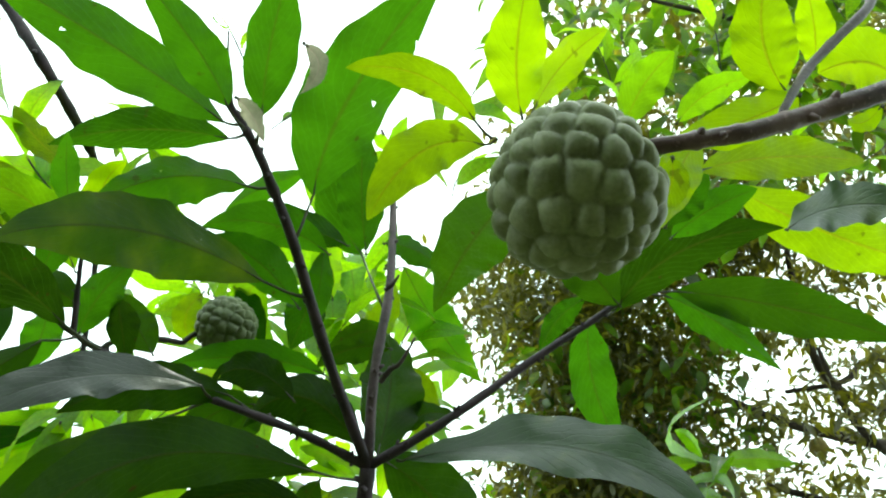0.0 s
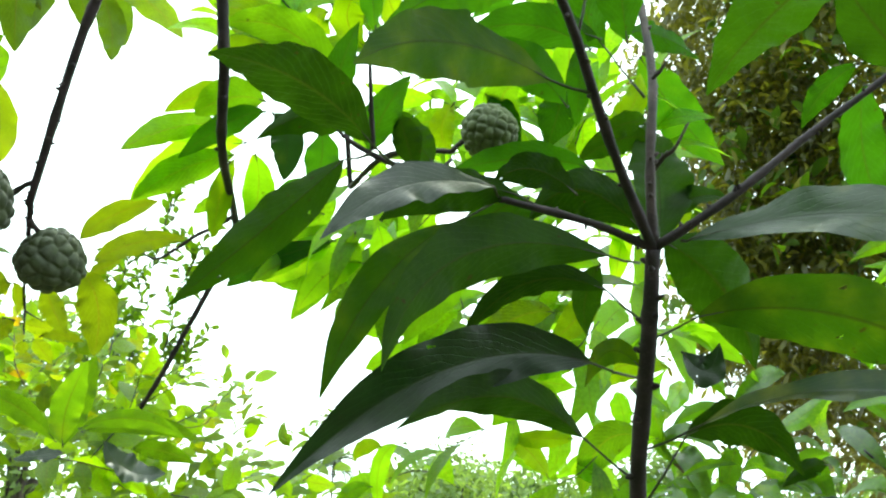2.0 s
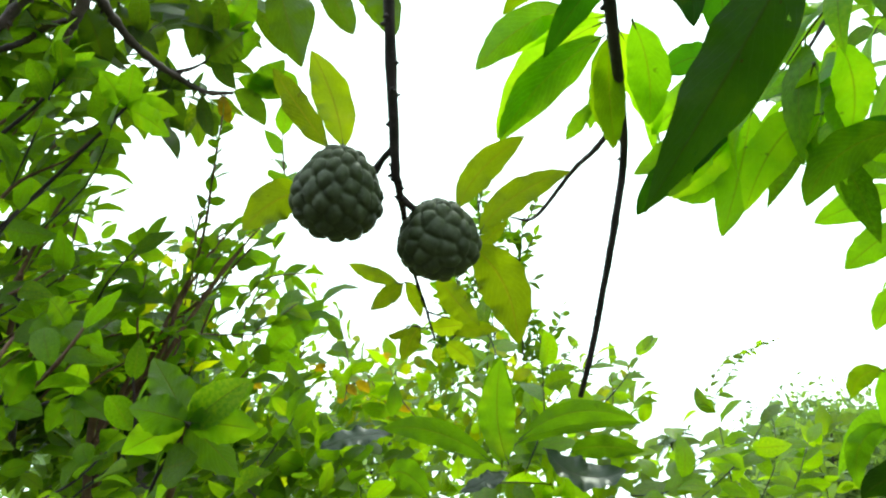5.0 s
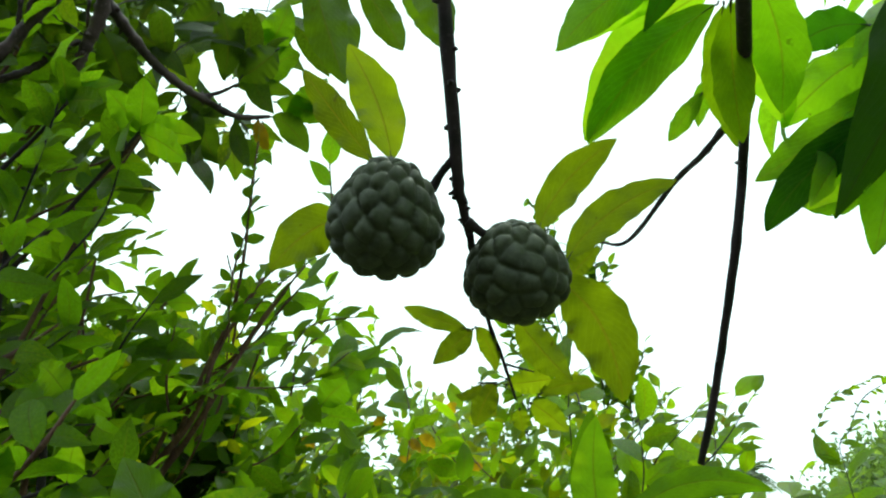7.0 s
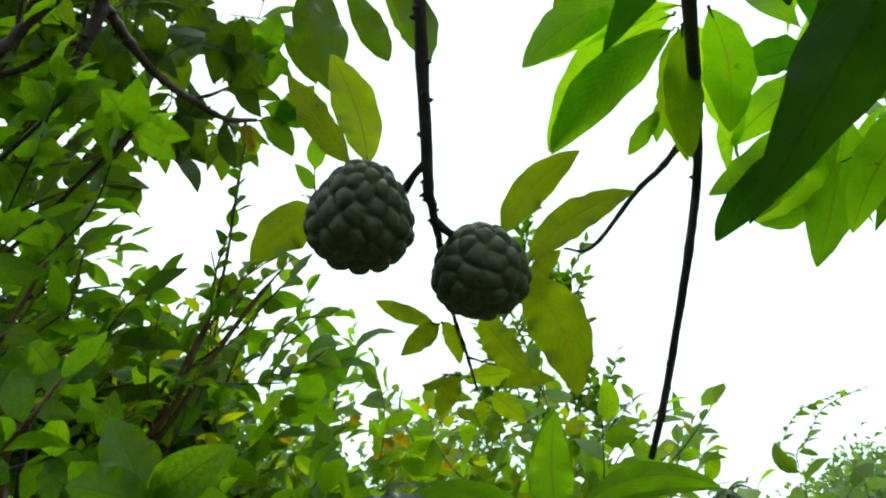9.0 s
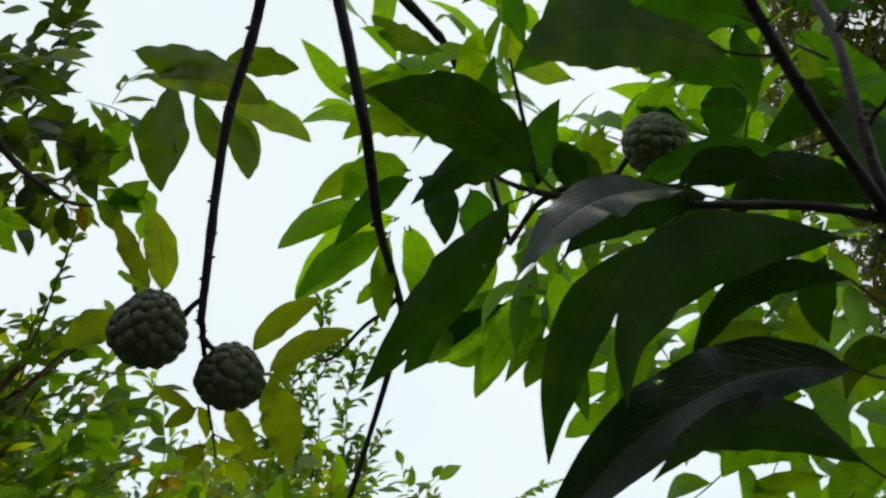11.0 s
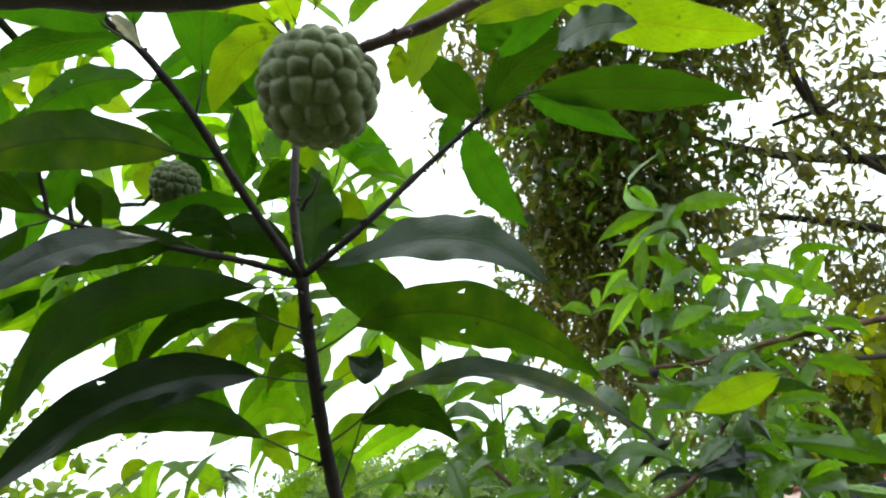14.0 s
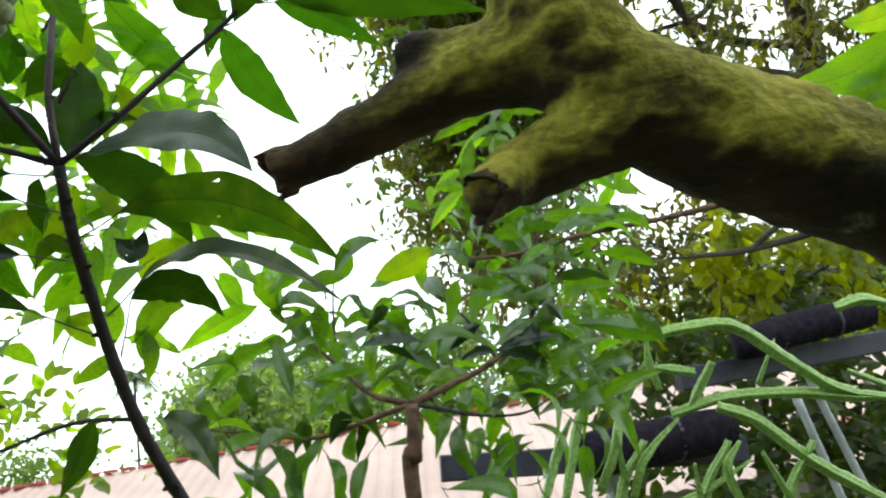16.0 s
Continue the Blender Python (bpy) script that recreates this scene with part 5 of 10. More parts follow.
leaf(apple_tree, (-0.193, 1.164, 1.829), (-0.239, 1.151, 1.828), (-0.293, 1.163, 1.816), (-0.04, 0.833, 0.552), 0.037, mat=LEAF_APPLE, shape=OBLONG, fold=0.12)
leaf(apple_tree, (-0.523, 0.696, 2.035), (-0.508, 0.711, 2.002), (-0.522, 0.744, 1.966), (-0.274, 0.628, 0.728), 0.045, mat=LEAF_WAXY, shape=OBLONG, fold=0.35)
leaf(apple_tree, (-0.634, 0.757, 2.076), (-0.668, 0.705, 2.038), (-0.704, 0.662, 1.982), (-0.378, 0.577, 0.724), 0.038, mat=LEAF_APPLE, shape=OBLONG, fold=0.12)
leaf(apple_tree, (-0.612, 0.786, 2.06), (-0.678, 0.759, 2.03), (-0.742, 0.75, 1.965), (-0.374, 0.601, 0.707), 0.046, mat=LEAF_APPLE, shape=OBLONG, fold=0.12)
leaf(apple_tree, (-0.595, 0.733, 1.993), (-0.619, 0.763, 1.956), (-0.638, 0.794, 1.919), (-0.353, 0.645, 0.678), 0.032, mat=LEAF_LIME, shape=OBLONG, fold=0.12)
leaf(apple_tree, (-0.577, 0.765, 2.023), (-0.587, 0.804, 1.989), (-0.612, 0.838, 1.954), (-0.315, 0.653, 0.689), 0.044, mat=LEAF_APPLE, shape=OBLONG, fold=0.12)
leaf(apple_tree, (-0.556, 1.015, 2.017), (-0.589, 0.957, 1.967), (-0.632, 0.903, 1.9), (-0.29, 0.708, 0.645), 0.040, mat=LEAF_APPLE, shape=OBLONG, fold=0.12)
leaf(apple_tree, (-0.452, 0.83, 1.927), (-0.484, 0.911, 1.922), (-0.506, 0.995, 1.917), (-0.233, 0.732, 0.64), 0.032, mat=LEAF_APPLE, shape=OBLONG, fold=0.12)
leaf(apple_tree, (-0.425, 0.843, 1.944), (-0.43, 0.889, 1.922), (-0.45, 0.932, 1.9), (-0.197, 0.735, 0.649), 0.039, mat=LEAF_APPLE, shape=OBLONG, fold=0.12)
branch(apple_tree, [(-0.528, 1.077, 2.059), (-0.477, 1.078, 2.091), (-0.427, 1.078, 2.134), (-0.376, 1.079, 2.191)], [0.0014, 0.002, 0.0026, 0.003], BARK_DARK, knots=0.3, buds=10)
apple_leaves = leaf_set("leaf", 7, 0.32, LANCE, LEAF_APPLE, 0.22, 21)
crown = Leaves(apple_tree, apple_leaves, LEAF_APPLE_J, 320)
rng = np.random.default_rng(77)
crown.twig((-0.176, 0.95, 2.029), (-0.104, 0.94, 2.208), 6, 0.139, rng, BARK_DARK)
crown.twig((-0.104, 1.014, 2.056), (-0.043, 1.005, 2.225), 6, 0.145, rng, BARK_DARK)
crown.twig((-0.153, 1.011, 2.152), (-0.232, 0.963, 2.206), 4, 0.128, rng, BARK_DARK)
crown.twig((-0.247, 0.931, 2.028), (-0.348, 0.94, 1.954), 6, 0.117, rng, BARK_DARK)
crown.twig((-0.353, 0.893, 2.048), (-0.486, 0.893, 1.973), 6, 0.127, rng, BARK_DARK)
crown.twig((-0.181, 1.05, 1.94), (-0.309, 1.102, 1.879), 6, 0.135, rng, BARK_DARK)
crown.twig((-0.146, 1.137, 1.898), (-0.272, 1.135, 1.832), 6, 0.138, rng, BARK_DARK)
crown.twig((-0.347, 1.021, 1.907), (-0.399, 1.102, 1.83), 5, 0.125, rng, BARK_DARK)
crown.twig((-0.125, 1.278, 1.856), (-0.284, 1.291, 1.741), 4, 0.139, rng, BARK_DARK)
crown.twig((-0.297, 1.262, 1.793), (-0.434, 1.26, 1.721), 4, 0.133, rng, BARK_DARK)
crown.twig((-0.42, 1.396, 1.685), (-0.558, 1.355, 1.692), 3, 0.138, rng, BARK_DARK)
crown.twig((-0.166, 1.33, 1.726), (-0.255, 1.332, 1.673), 2, 0.117, rng, BARK_DARK)
crown.twig((-0.465, 0.803, 2.17), (-0.569, 0.75, 2.22), 5, 0.127, rng, BARK_DARK)
crown.twig((-0.388, 0.826, 2.164), (-0.441, 0.77, 2.251), 5, 0.127, rng, BARK_DARK)
crown.twig((-0.264, 0.883, 2.236), (-0.157, 0.87, 2.321), 5, 0.142, rng, BARK_DARK)
crown.twig((-0.406, 1.014, 2.005), (-0.474, 1.035, 1.924), 5, 0.128, rng, BARK_DARK)
crown.twig((-0.494, 0.728, 2.188), (-0.568, 0.643, 2.289), 5, 0.110, rng, BARK_DARK)
crown.twig((-0.558, 0.794, 2.187), (-0.65, 0.735, 2.258), 5, 0.124, rng, BARK_DARK)
crown.twig((-0.431, 0.832, 2.22), (-0.471, 0.754, 2.313), 4, 0.111, rng, BARK_DARK)
crown.twig((-0.366, 0.795, 2.263), (-0.423, 0.744, 2.325), 4, 0.102, rng, BARK_DARK)
crown.twig((-0.366, 0.977, 2.047), (-0.584, 1.029, 1.985), 7, 0.121, rng, BARK_DARK)
crown.twig((-0.423, 0.946, 2.084), (-0.6, 0.967, 2.059), 6, 0.111, rng, BARK_DARK)
crown.twig((-0.294, 0.946, 2.084), (-0.366, 0.873, 2.171), 5, 0.111, rng, BARK_DARK)
crown.twig((-0.197, 1.032, 2.137), (-0.127, 0.941, 2.245), 6, 0.142, rng, BARK_DARK)
crown.twig((-0.162, 0.987, 2.191), (-0.232, 0.93, 2.259), 5, 0.142, rng, BARK_DARK)
crown.twig((-0.127, 1.06, 2.103), (-0.197, 1.009, 2.164), 5, 0.142, rng, BARK_DARK)
crown.twig((-0.233, 0.597, 2.266), (-0.282, 0.577, 2.368), 4, 0.049, rng, BARK_DARK)
crown.twig((-0.212, 0.633, 2.223), (-0.164, 0.615, 2.323), 3, 0.074, rng, BARK_DARK)
crown.twig((0.013, 0.795, 2.263), (0.037, 0.77, 2.294), 4, 0.111, rng, BARK_DARK)
crown.twig((-0.021, 0.817, 2.393), (0.076, 0.721, 2.508), 6, 0.142, rng, BARK_DARK)
crown.twig((0.348, 0.979, 2.667), (0.265, 0.908, 2.907), 7, 0.091, rng, BARK_DARK)
crown.twig((0.436, 0.95, 2.701), (0.406, 0.863, 2.961), 7, 0.097, rng, BARK_DARK)
crown.twig((0.582, 1.029, 2.763), (0.556, 0.949, 3.014), 8, 0.097, rng, BARK_DARK)
crown.twig((0.723, 1.089, 2.691), (0.681, 0.997, 2.957), 8, 0.097, rng, BARK_DARK)
crown.twig((0.84, 1.119, 2.655), (0.968, 1.045, 2.899), 8, 0.097, rng, BARK_DARK)
crown.twig((0.444, 1.106, 2.982), (0.364, 0.954, 3.164), 8, 0.106, rng, BARK_DARK)
crown.twig((0.893, 0.981, 2.976), (0.768, 0.901, 3.071), 7, 0.100, rng, BARK_DARK)
thicket(crown, ((-0.483, 1.212, 1.909), (-0.058, 1.373, 1.932), (0, 1.254, 2.442), (-0.498, 1.011, 2.311)), 26, 7, 0.133, rng, 0.06, 0.2, None, True, 0.2)
# Unseen crown overhead and behind, added to keep sky light off the undersides.
thicket(crown, ((-1.3, -1.9, 2.7), (1.9, -1.9, 2.7), (1.9, -0.5, 2.75), (-0.9, -0.5, 2.85)), 170, 8, 0.12, rng, 0.14, 0.3, None, True, 0.3)
crown.close("foliage")

# ---- sugar apples ----
sugar_apple((0.066, 0.275, 1.768), (0.035, -0.019, 0.011), 0.092, 0.094, 3, "large grey-green knobbly sugar apple on a thick purple branch", (0.103, 0.262, 1.786), 88)
sugar_apple((-0.262, 0.775, 2.028), (-0.084, 0.01, -0.012), 0.077, 0.077, 4, "green knobbly sugar apple half hidden among leaves", (-0.311, 0.776, 2.005), 96, skin=RIND_SHADED)
sugar_apple((-0.866, 0.633, 1.911), (0.60, -0.32, 0.62), 0.094, 0.106, 5, "green knobbly sugar apple with backlit shade in its rind, the larger of a hanging pair", (-0.805, 0.649, 1.938), 88, skin=RIND_BACKLIT, neck=0.40, hold=(0.5, 0.3, 0.25))
sugar_apple((-0.819, 0.727, 1.87), (0.42, -0.40, 0.80), 0.088, 0.093, 6, "green knobbly sugar apple with backlit shade in its rind, the smaller of a hanging pair", (-0.821, 0.707, 1.895), 72, skin=RIND_BACKLIT, neck=0.34, hold=(-0.3, -0.2, 0.9))

# ---- shrub with small oval leaves ----
shrub = thing("oval_leaved_shrub", (-1.9, 0.9, 0), "dense shrub with small oval bright green leaves on thin brown stems", "shrub")
oval_leaves = leaf_set("leaf", 8, 0.54, OVATE, LEAF_SHRUB, 0.16, 31)
twigs = Leaves(shrub, oval_leaves, LEAF_SHRUB_J, 300)
rng = np.random.default_rng(78)
twigs.twig((-1.282, 0.455, 2.117), (-1.18, 0.503, 2.205), 7, 0.063, rng, BARK_BROWN, r=0.0032)
twigs.twig((-1.326, 0.495, 2.015), (-1.229, 0.544, 2.098), 5, 0.053, rng, BARK_BROWN, r=0.0032)
twigs.twig((-1.229, 0.544, 2.098), (-1.144, 0.572, 2.154), 7, 0.074, rng, BARK_BROWN, r=0.0032)
twigs.twig((-1.129, 0.478, 1.758), (-1.074, 0.499, 1.811), 6, 0.050, rng, BARK_BROWN, r=0.0032)
twigs.twig((-1.331, 0.456, 2.26), (-1.248, 0.472, 2.33), 6, 0.074, rng, BARK_BROWN, r=0.0032)
twigs.twig((-1.277, 0.476, 1.896), (-1.237, 0.544, 1.95), 7, 0.054, rng, BARK_BROWN, r=0.0032)
twigs.twig((-1.193, 0.472, 1.795), (-1.187, 0.504, 1.858), 6, 0.051, rng, BARK_BROWN, r=0.0032)
twigs.twig((-1.68, 0.864, 1.935), (-1.511, 0.92, 2.146), 9, 0.060, rng, BARK_BROWN, r=0.0032)
twigs.twig((-1.511, 0.92, 2.146), (-1.4, 0.951, 2.228), 7, 0.062, rng, BARK_BROWN, r=0.0032)
twigs.twig((-1.647, 0.904, 1.92), (-1.576, 0.914, 1.984), 4, 0.059, rng, BARK_BROWN, r=0.0032)
twigs.twig((-1.576, 0.914, 1.984), (-1.486, 0.957, 2.124), 9, 0.058, rng, BARK_BROWN, r=0.0032)
twigs.twig((-1.486, 0.957, 2.124), (-1.381, 0.986, 2.202), 7, 0.056, rng, BARK_BROWN, r=0.0032)
twigs.twig((-1.685, 0.922, 2.052), (-1.618, 0.872, 2.191), 8, 0.064, rng, BARK_BROWN, r=0.0032)
twigs.twig((-1.586, 0.915, 2.071), (-1.499, 1.066, 2.067), 9, 0.063, rng, BARK_BROWN, r=0.0032)
twigs.twig((-1.527, 1.051, 2.056), (-1.453, 1.1, 2.172), 7, 0.076, rng, BARK_BROWN, r=0.0032)
twigs.twig((-1.531, 1.074, 2.021), (-1.382, 1.133, 2.107), 5, 0.096, rng, BARK_BROWN, r=0.0032)
twigs.twig((-1.66, 0.733, 2.13), (-1.529, 0.831, 2.144), 8, 0.074, rng, BARK_BROWN, r=0.0032)
twigs.twig((-1.648, 0.745, 2.127), (-1.559, 0.77, 2.192), 6, 0.059, rng, BARK_BROWN, r=0.0032)
twigs.twig((-1.604, 0.691, 2.047), (-1.482, 0.807, 2.03), 8, 0.090, rng, BARK_BROWN, r=0.0032)
twigs.twig((-1.504, 0.719, 1.923), (-1.404, 0.765, 1.972), 7, 0.099, rng, BARK_BROWN, r=0.0032)
twigs.twig((-1.463, 0.59, 1.939), (-1.37, 0.691, 2.007), 8, 0.084, rng, BARK_BROWN, r=0.0032)
twigs.twig((-1.667, 1.008, 1.959), (-1.535, 1.077, 2.013), 8, 0.085, rng, BARK_BROWN, r=0.0032)
twigs.twig((-1.628, 1.005, 2.005), (-1.473, 0.995, 2.189), 9, 0.075, rng, BARK_BROWN, r=0.0032)
twigs.twig((-1.418, 1.111, 2.296), (-1.369, 1.034, 2.45), 6, 0.081, rng, BARK_BROWN, r=0.0032)
twigs.twig((-1.61, 0.64, 2.109), (-1.471, 0.609, 2.302), 9, 0.072, rng, BARK_BROWN, r=0.0032)
twigs.twig((-1.643, 0.624, 2.093), (-1.495, 0.569, 2.329), 9, 0.072, rng, BARK_BROWN, r=0.0032)
twigs.twig((-0.892, 0.45, 1.604), (-0.836, 0.446, 1.652), 6, 0.045, rng, BARK_DARK, r=0.0018)
twigs.twig((-1.041, 0.483, 1.649), (-0.967, 0.485, 1.732), 6, 0.048, rng, BARK_DARK, r=0.0018)
twigs.twig((-1.277, 0.496, 1.766), (-1.164, 0.562, 1.829), 7, 0.053, rng, BARK_DARK, r=0.0018)
twigs.twig((-1.161, 0.501, 1.664), (-1.129, 0.561, 1.713), 6, 0.051, rng, BARK_DARK, r=0.0018)
twigs.twig((-1.309, 0.522, 1.91), (-1.215, 0.562, 1.951), 7, 0.056, rng, BARK_DARK, r=0.0018)
twigs.twig((-1.244, 0.521, 1.987), (-1.117, 0.539, 2.1), 8, 0.056, rng, BARK_DARK, r=0.0018)
twigs.twig((-1.243, 0.488, 2.043), (-1.143, 0.483, 2.164), 8, 0.059, rng, BARK_DARK, r=0.0018)
twigs.twig((-1.197, 0.738, 1.678), (-1.159, 0.834, 1.787), 7, 0.056, rng, BARK_DARK, r=0.0018)
twigs.twig((-1.316, 0.635, 1.939), (-1.238, 0.646, 2.009), 6, 0.059, rng, BARK_DARK, r=0.0018)
twigs.twig((-1.21, 0.452, 1.916), (-1.163, 0.496, 2.008), 6, 0.057, rng, BARK_DARK, r=0.0018)
leaf(shrub, (-0.833, 0.442, 1.651), (-0.845, 0.437, 1.676), (-0.858, 0.432, 1.7), (0.807, -0.504, 0.307), 0.028, mat=LEAF_SHRUB, shape=OVATE, fold=0.12, stalk_r=0.0009)
leaf(shrub, (-0.833, 0.442, 1.651), (-0.822, 0.459, 1.665), (-0.812, 0.478, 1.676), (-0.891, 0.264, 0.37), 0.027, mat=LEAF_SHRUB, shape=OVATE, fold=0.12, stalk_r=0.0009)
leaf(shrub, (-0.833, 0.442, 1.651), (-0.816, 0.456, 1.647), (-0.8, 0.471, 1.641), (-0.491, 0.723, 0.486), 0.027, mat=LEAF_SHRUB, shape=OVATE, fold=0.12, stalk_r=0.0009)
leaf(shrub, (-0.833, 0.442, 1.651), (-0.838, 0.465, 1.639), (-0.844, 0.491, 1.623), (-0.977, -0.1, 0.191), 0.030, mat=LEAF_SHRUB, shape=OVATE, fold=0.12, stalk_r=0.0009)
leaf(shrub, (-0.833, 0.442, 1.651), (-0.837, 0.423, 1.656), (-0.841, 0.406, 1.658), (-0.955, 0.241, 0.172), 0.026, mat=LEAF_SHRUB, shape=OVATE, fold=0.12, stalk_r=0.0009)
leaf(shrub, (-0.833, 0.442, 1.651), (-0.852, 0.431, 1.646), (-0.872, 0.421, 1.639), (-0.517, 0.598, 0.613), 0.027, mat=LEAF_SHRUB, shape=OVATE, fold=0.12, stalk_r=0.0009)
leaf(shrub, (-1.12, 0.553, 2.12), (-1.113, 0.531, 2.135), (-1.109, 0.511, 2.145), (-0.495, 0.352, 0.795), 0.032, mat=LEAF_SHRUB, shape=OVATE, fold=0.12, stalk_r=0.0009)
leaf(shrub, (-1.12, 0.553, 2.12), (-1.084, 0.536, 2.126), (-1.052, 0.52, 2.126), (-0.126, -0.059, 0.99), 0.031, mat=LEAF_SHRUB, shape=OVATE, fold=0.12, stalk_r=0.0009)
leaf(shrub, (-1.12, 0.553, 2.12), (-1.113, 0.583, 2.13), (-1.108, 0.616, 2.135), (-0.607, -0.079, 0.79), 0.034, mat=LEAF_SHRUB, shape=OVATE, fold=0.12, stalk_r=0.0009)
leaf(shrub, (-1.12, 0.553, 2.12), (-1.084, 0.56, 2.086), (-1.052, 0.568, 2.049), (0.106, 0.947, 0.304), 0.034, mat=LEAF_SHRUB, shape=OVATE, fold=0.12, stalk_r=0.0009)
leaf(shrub, (-1.149, 0.49, 2.145), (-1.134, 0.478, 2.162), (-1.121, 0.467, 2.173), (-0.449, 0.409, 0.795), 0.030, mat=LEAF_SHRUB, shape=OVATE, fold=0.12, stalk_r=0.0009)
leaf(shrub, (-1.149, 0.49, 2.145), (-1.141, 0.512, 2.168), (-1.132, 0.537, 2.187), (-0.914, -0.023, 0.404), 0.030, mat=LEAF_SHRUB, shape=OVATE, fold=0.12, stalk_r=0.0009)
leaf(shrub, (-1.149, 0.49, 2.145), (-1.127, 0.498, 2.138), (-1.107, 0.508, 2.126), (-0.32, 0.934, 0.161), 0.031, mat=LEAF_SHRUB, shape=OVATE, fold=0.12, stalk_r=0.0009)
leaf(shrub, (-1.149, 0.49, 2.145), (-1.188, 0.477, 2.172), (-1.229, 0.464, 2.194), (0.002, 0.879, 0.476), 0.030, mat=LEAF_SHRUB, shape=OVATE, fold=0.12, stalk_r=0.0009)
leaf(shrub, (-1.149, 0.49, 2.145), (-1.176, 0.48, 2.147), (-1.204, 0.471, 2.143), (-0.198, 0.476, 0.857), 0.030, mat=LEAF_SHRUB, shape=OVATE, fold=0.12, stalk_r=0.0009)
leaf(shrub, (-1.16, 0.527, 1.847), (-1.144, 0.508, 1.855), (-1.13, 0.491, 1.858), (-0.749, -0.47, 0.466), 0.029, mat=LEAF_SHRUB, shape=OVATE, fold=0.12, stalk_r=0.0009)
leaf(shrub, (-1.16, 0.527, 1.847), (-1.156, 0.547, 1.856), (-1.153, 0.569, 1.861), (-0.988, 0.151, 0.021), 0.028, mat=LEAF_SHRUB, shape=OVATE, fold=0.12, stalk_r=0.0009)
leaf(shrub, (-1.16, 0.527, 1.847), (-1.168, 0.551, 1.846), (-1.177, 0.576, 1.841), (-0.59, -0.113, 0.799), 0.028, mat=LEAF_SHRUB, shape=OVATE, fold=0.12, stalk_r=0.0009)
leaf(shrub, (-1.16, 0.527, 1.847), (-1.157, 0.505, 1.84), (-1.155, 0.486, 1.829), (0.968, 0.017, 0.25), 0.028, mat=LEAF_SHRUB, shape=OVATE, fold=0.12, stalk_r=0.0009)
leaf(shrub, (-1.135, 0.525, 1.766), (-1.117, 0.518, 1.778), (-1.1, 0.513, 1.787), (-0.317, 0.483, 0.817), 0.025, mat=LEAF_SHRUB, shape=OVATE, fold=0.12, stalk_r=0.0009)
leaf(shrub, (-1.135, 0.525, 1.766), (-1.109, 0.531, 1.749), (-1.085, 0.538, 1.728), (0.581, -0.589, 0.562), 0.028, mat=LEAF_SHRUB, shape=OVATE, fold=0.12, stalk_r=0.0009)
leaf(shrub, (-1.135, 0.525, 1.766), (-1.126, 0.524, 1.745), (-1.119, 0.524, 1.72), (0.429, -0.886, 0.178), 0.028, mat=LEAF_SHRUB, shape=OVATE, fold=0.12, stalk_r=0.0009)
leaf(shrub, (-1.135, 0.525, 1.766), (-1.156, 0.524, 1.755), (-1.179, 0.525, 1.74), (-0.491, 0.303, 0.817), 0.026, mat=LEAF_SHRUB, shape=OVATE, fold=0.12, stalk_r=0.0009)
leaf(shrub, (-1.138, 0.466, 1.748), (-1.11, 0.463, 1.763), (-1.085, 0.461, 1.774), (-0.348, 0.459, 0.817), 0.026, mat=LEAF_SHRUB, shape=OVATE, fold=0.12, stalk_r=0.0009)
leaf(shrub, (-1.138, 0.466, 1.748), (-1.124, 0.476, 1.743), (-1.111, 0.486, 1.735), (0.653, -0.656, 0.378), 0.030, mat=LEAF_SHRUB, shape=OVATE, fold=0.12, stalk_r=0.0009)
leaf(shrub, (-1.138, 0.466, 1.748), (-1.149, 0.463, 1.732), (-1.162, 0.461, 1.712), (-0.628, 0.708, 0.322), 0.028, mat=LEAF_SHRUB, shape=OVATE, fold=0.12, stalk_r=0.0009)
leaf(shrub, (-1.459, 1.06, 2.019), (-1.418, 1.094, 2.067), (-1.378, 1.13, 2.111), (-0.67, 0.742, 0.022), 0.063, mat=LEAF_SHRUB, shape=OVATE, fold=0.12, stalk_r=0.0009)
leaf(shrub, (-1.459, 1.06, 2.019), (-1.407, 1.044, 2.024), (-1.359, 1.029, 2.021), (0.191, 0.673, 0.715), 0.057, mat=LEAF_SHRUB, shape=OVATE, fold=0.12, stalk_r=0.0009)
branch(shrub, [(-0.914, 0.477, 1.579), (-0.873, 0.457, 1.614), (-0.833, 0.442, 1.651)], [0.003, 0.0026, 0.0014], BARK_BROWN)
branch(shrub, [(-1.349, 0.502, 2.01), (-1.238, 0.524, 2.055), (-1.12, 0.553, 2.12)], [0.003, 0.0026, 0.0016], BARK_DARK)
branch(shrub, [(-1.249, 0.47, 2.11), (-1.197, 0.482, 2.128), (-1.149, 0.49, 2.145)], [0.0026, 0.0022, 0.0014], BARK_DARK)
branch(shrub, [(-1.241, 0.511, 1.782), (-1.201, 0.516, 1.82), (-1.16, 0.527, 1.847)], [0.0026, 0.0022, 0.0014], BARK_DARK)
branch(shrub, [(-1.193, 0.501, 1.762), (-1.135, 0.525, 1.766)], [0.0024, 0.0014], BARK_DARK)
branch(shrub, [(-1.455, 0.738, 1.814), (-1.432, 0.761, 1.856), (-1.4, 0.775, 1.926), (-1.366, 0.786, 1.992), (-1.324, 0.797, 2.058), (-1.286, 0.791, 2.124), (-1.248, 0.776, 2.188), (-1.2, 0.756, 2.257)], [0.0046, 0.00414, 0.00369, 0.00323, 0.00277, 0.00231, 0.00186, 0.0014], BARK_BROWN, "stem", knots=0.12, buds=16, seed=60)
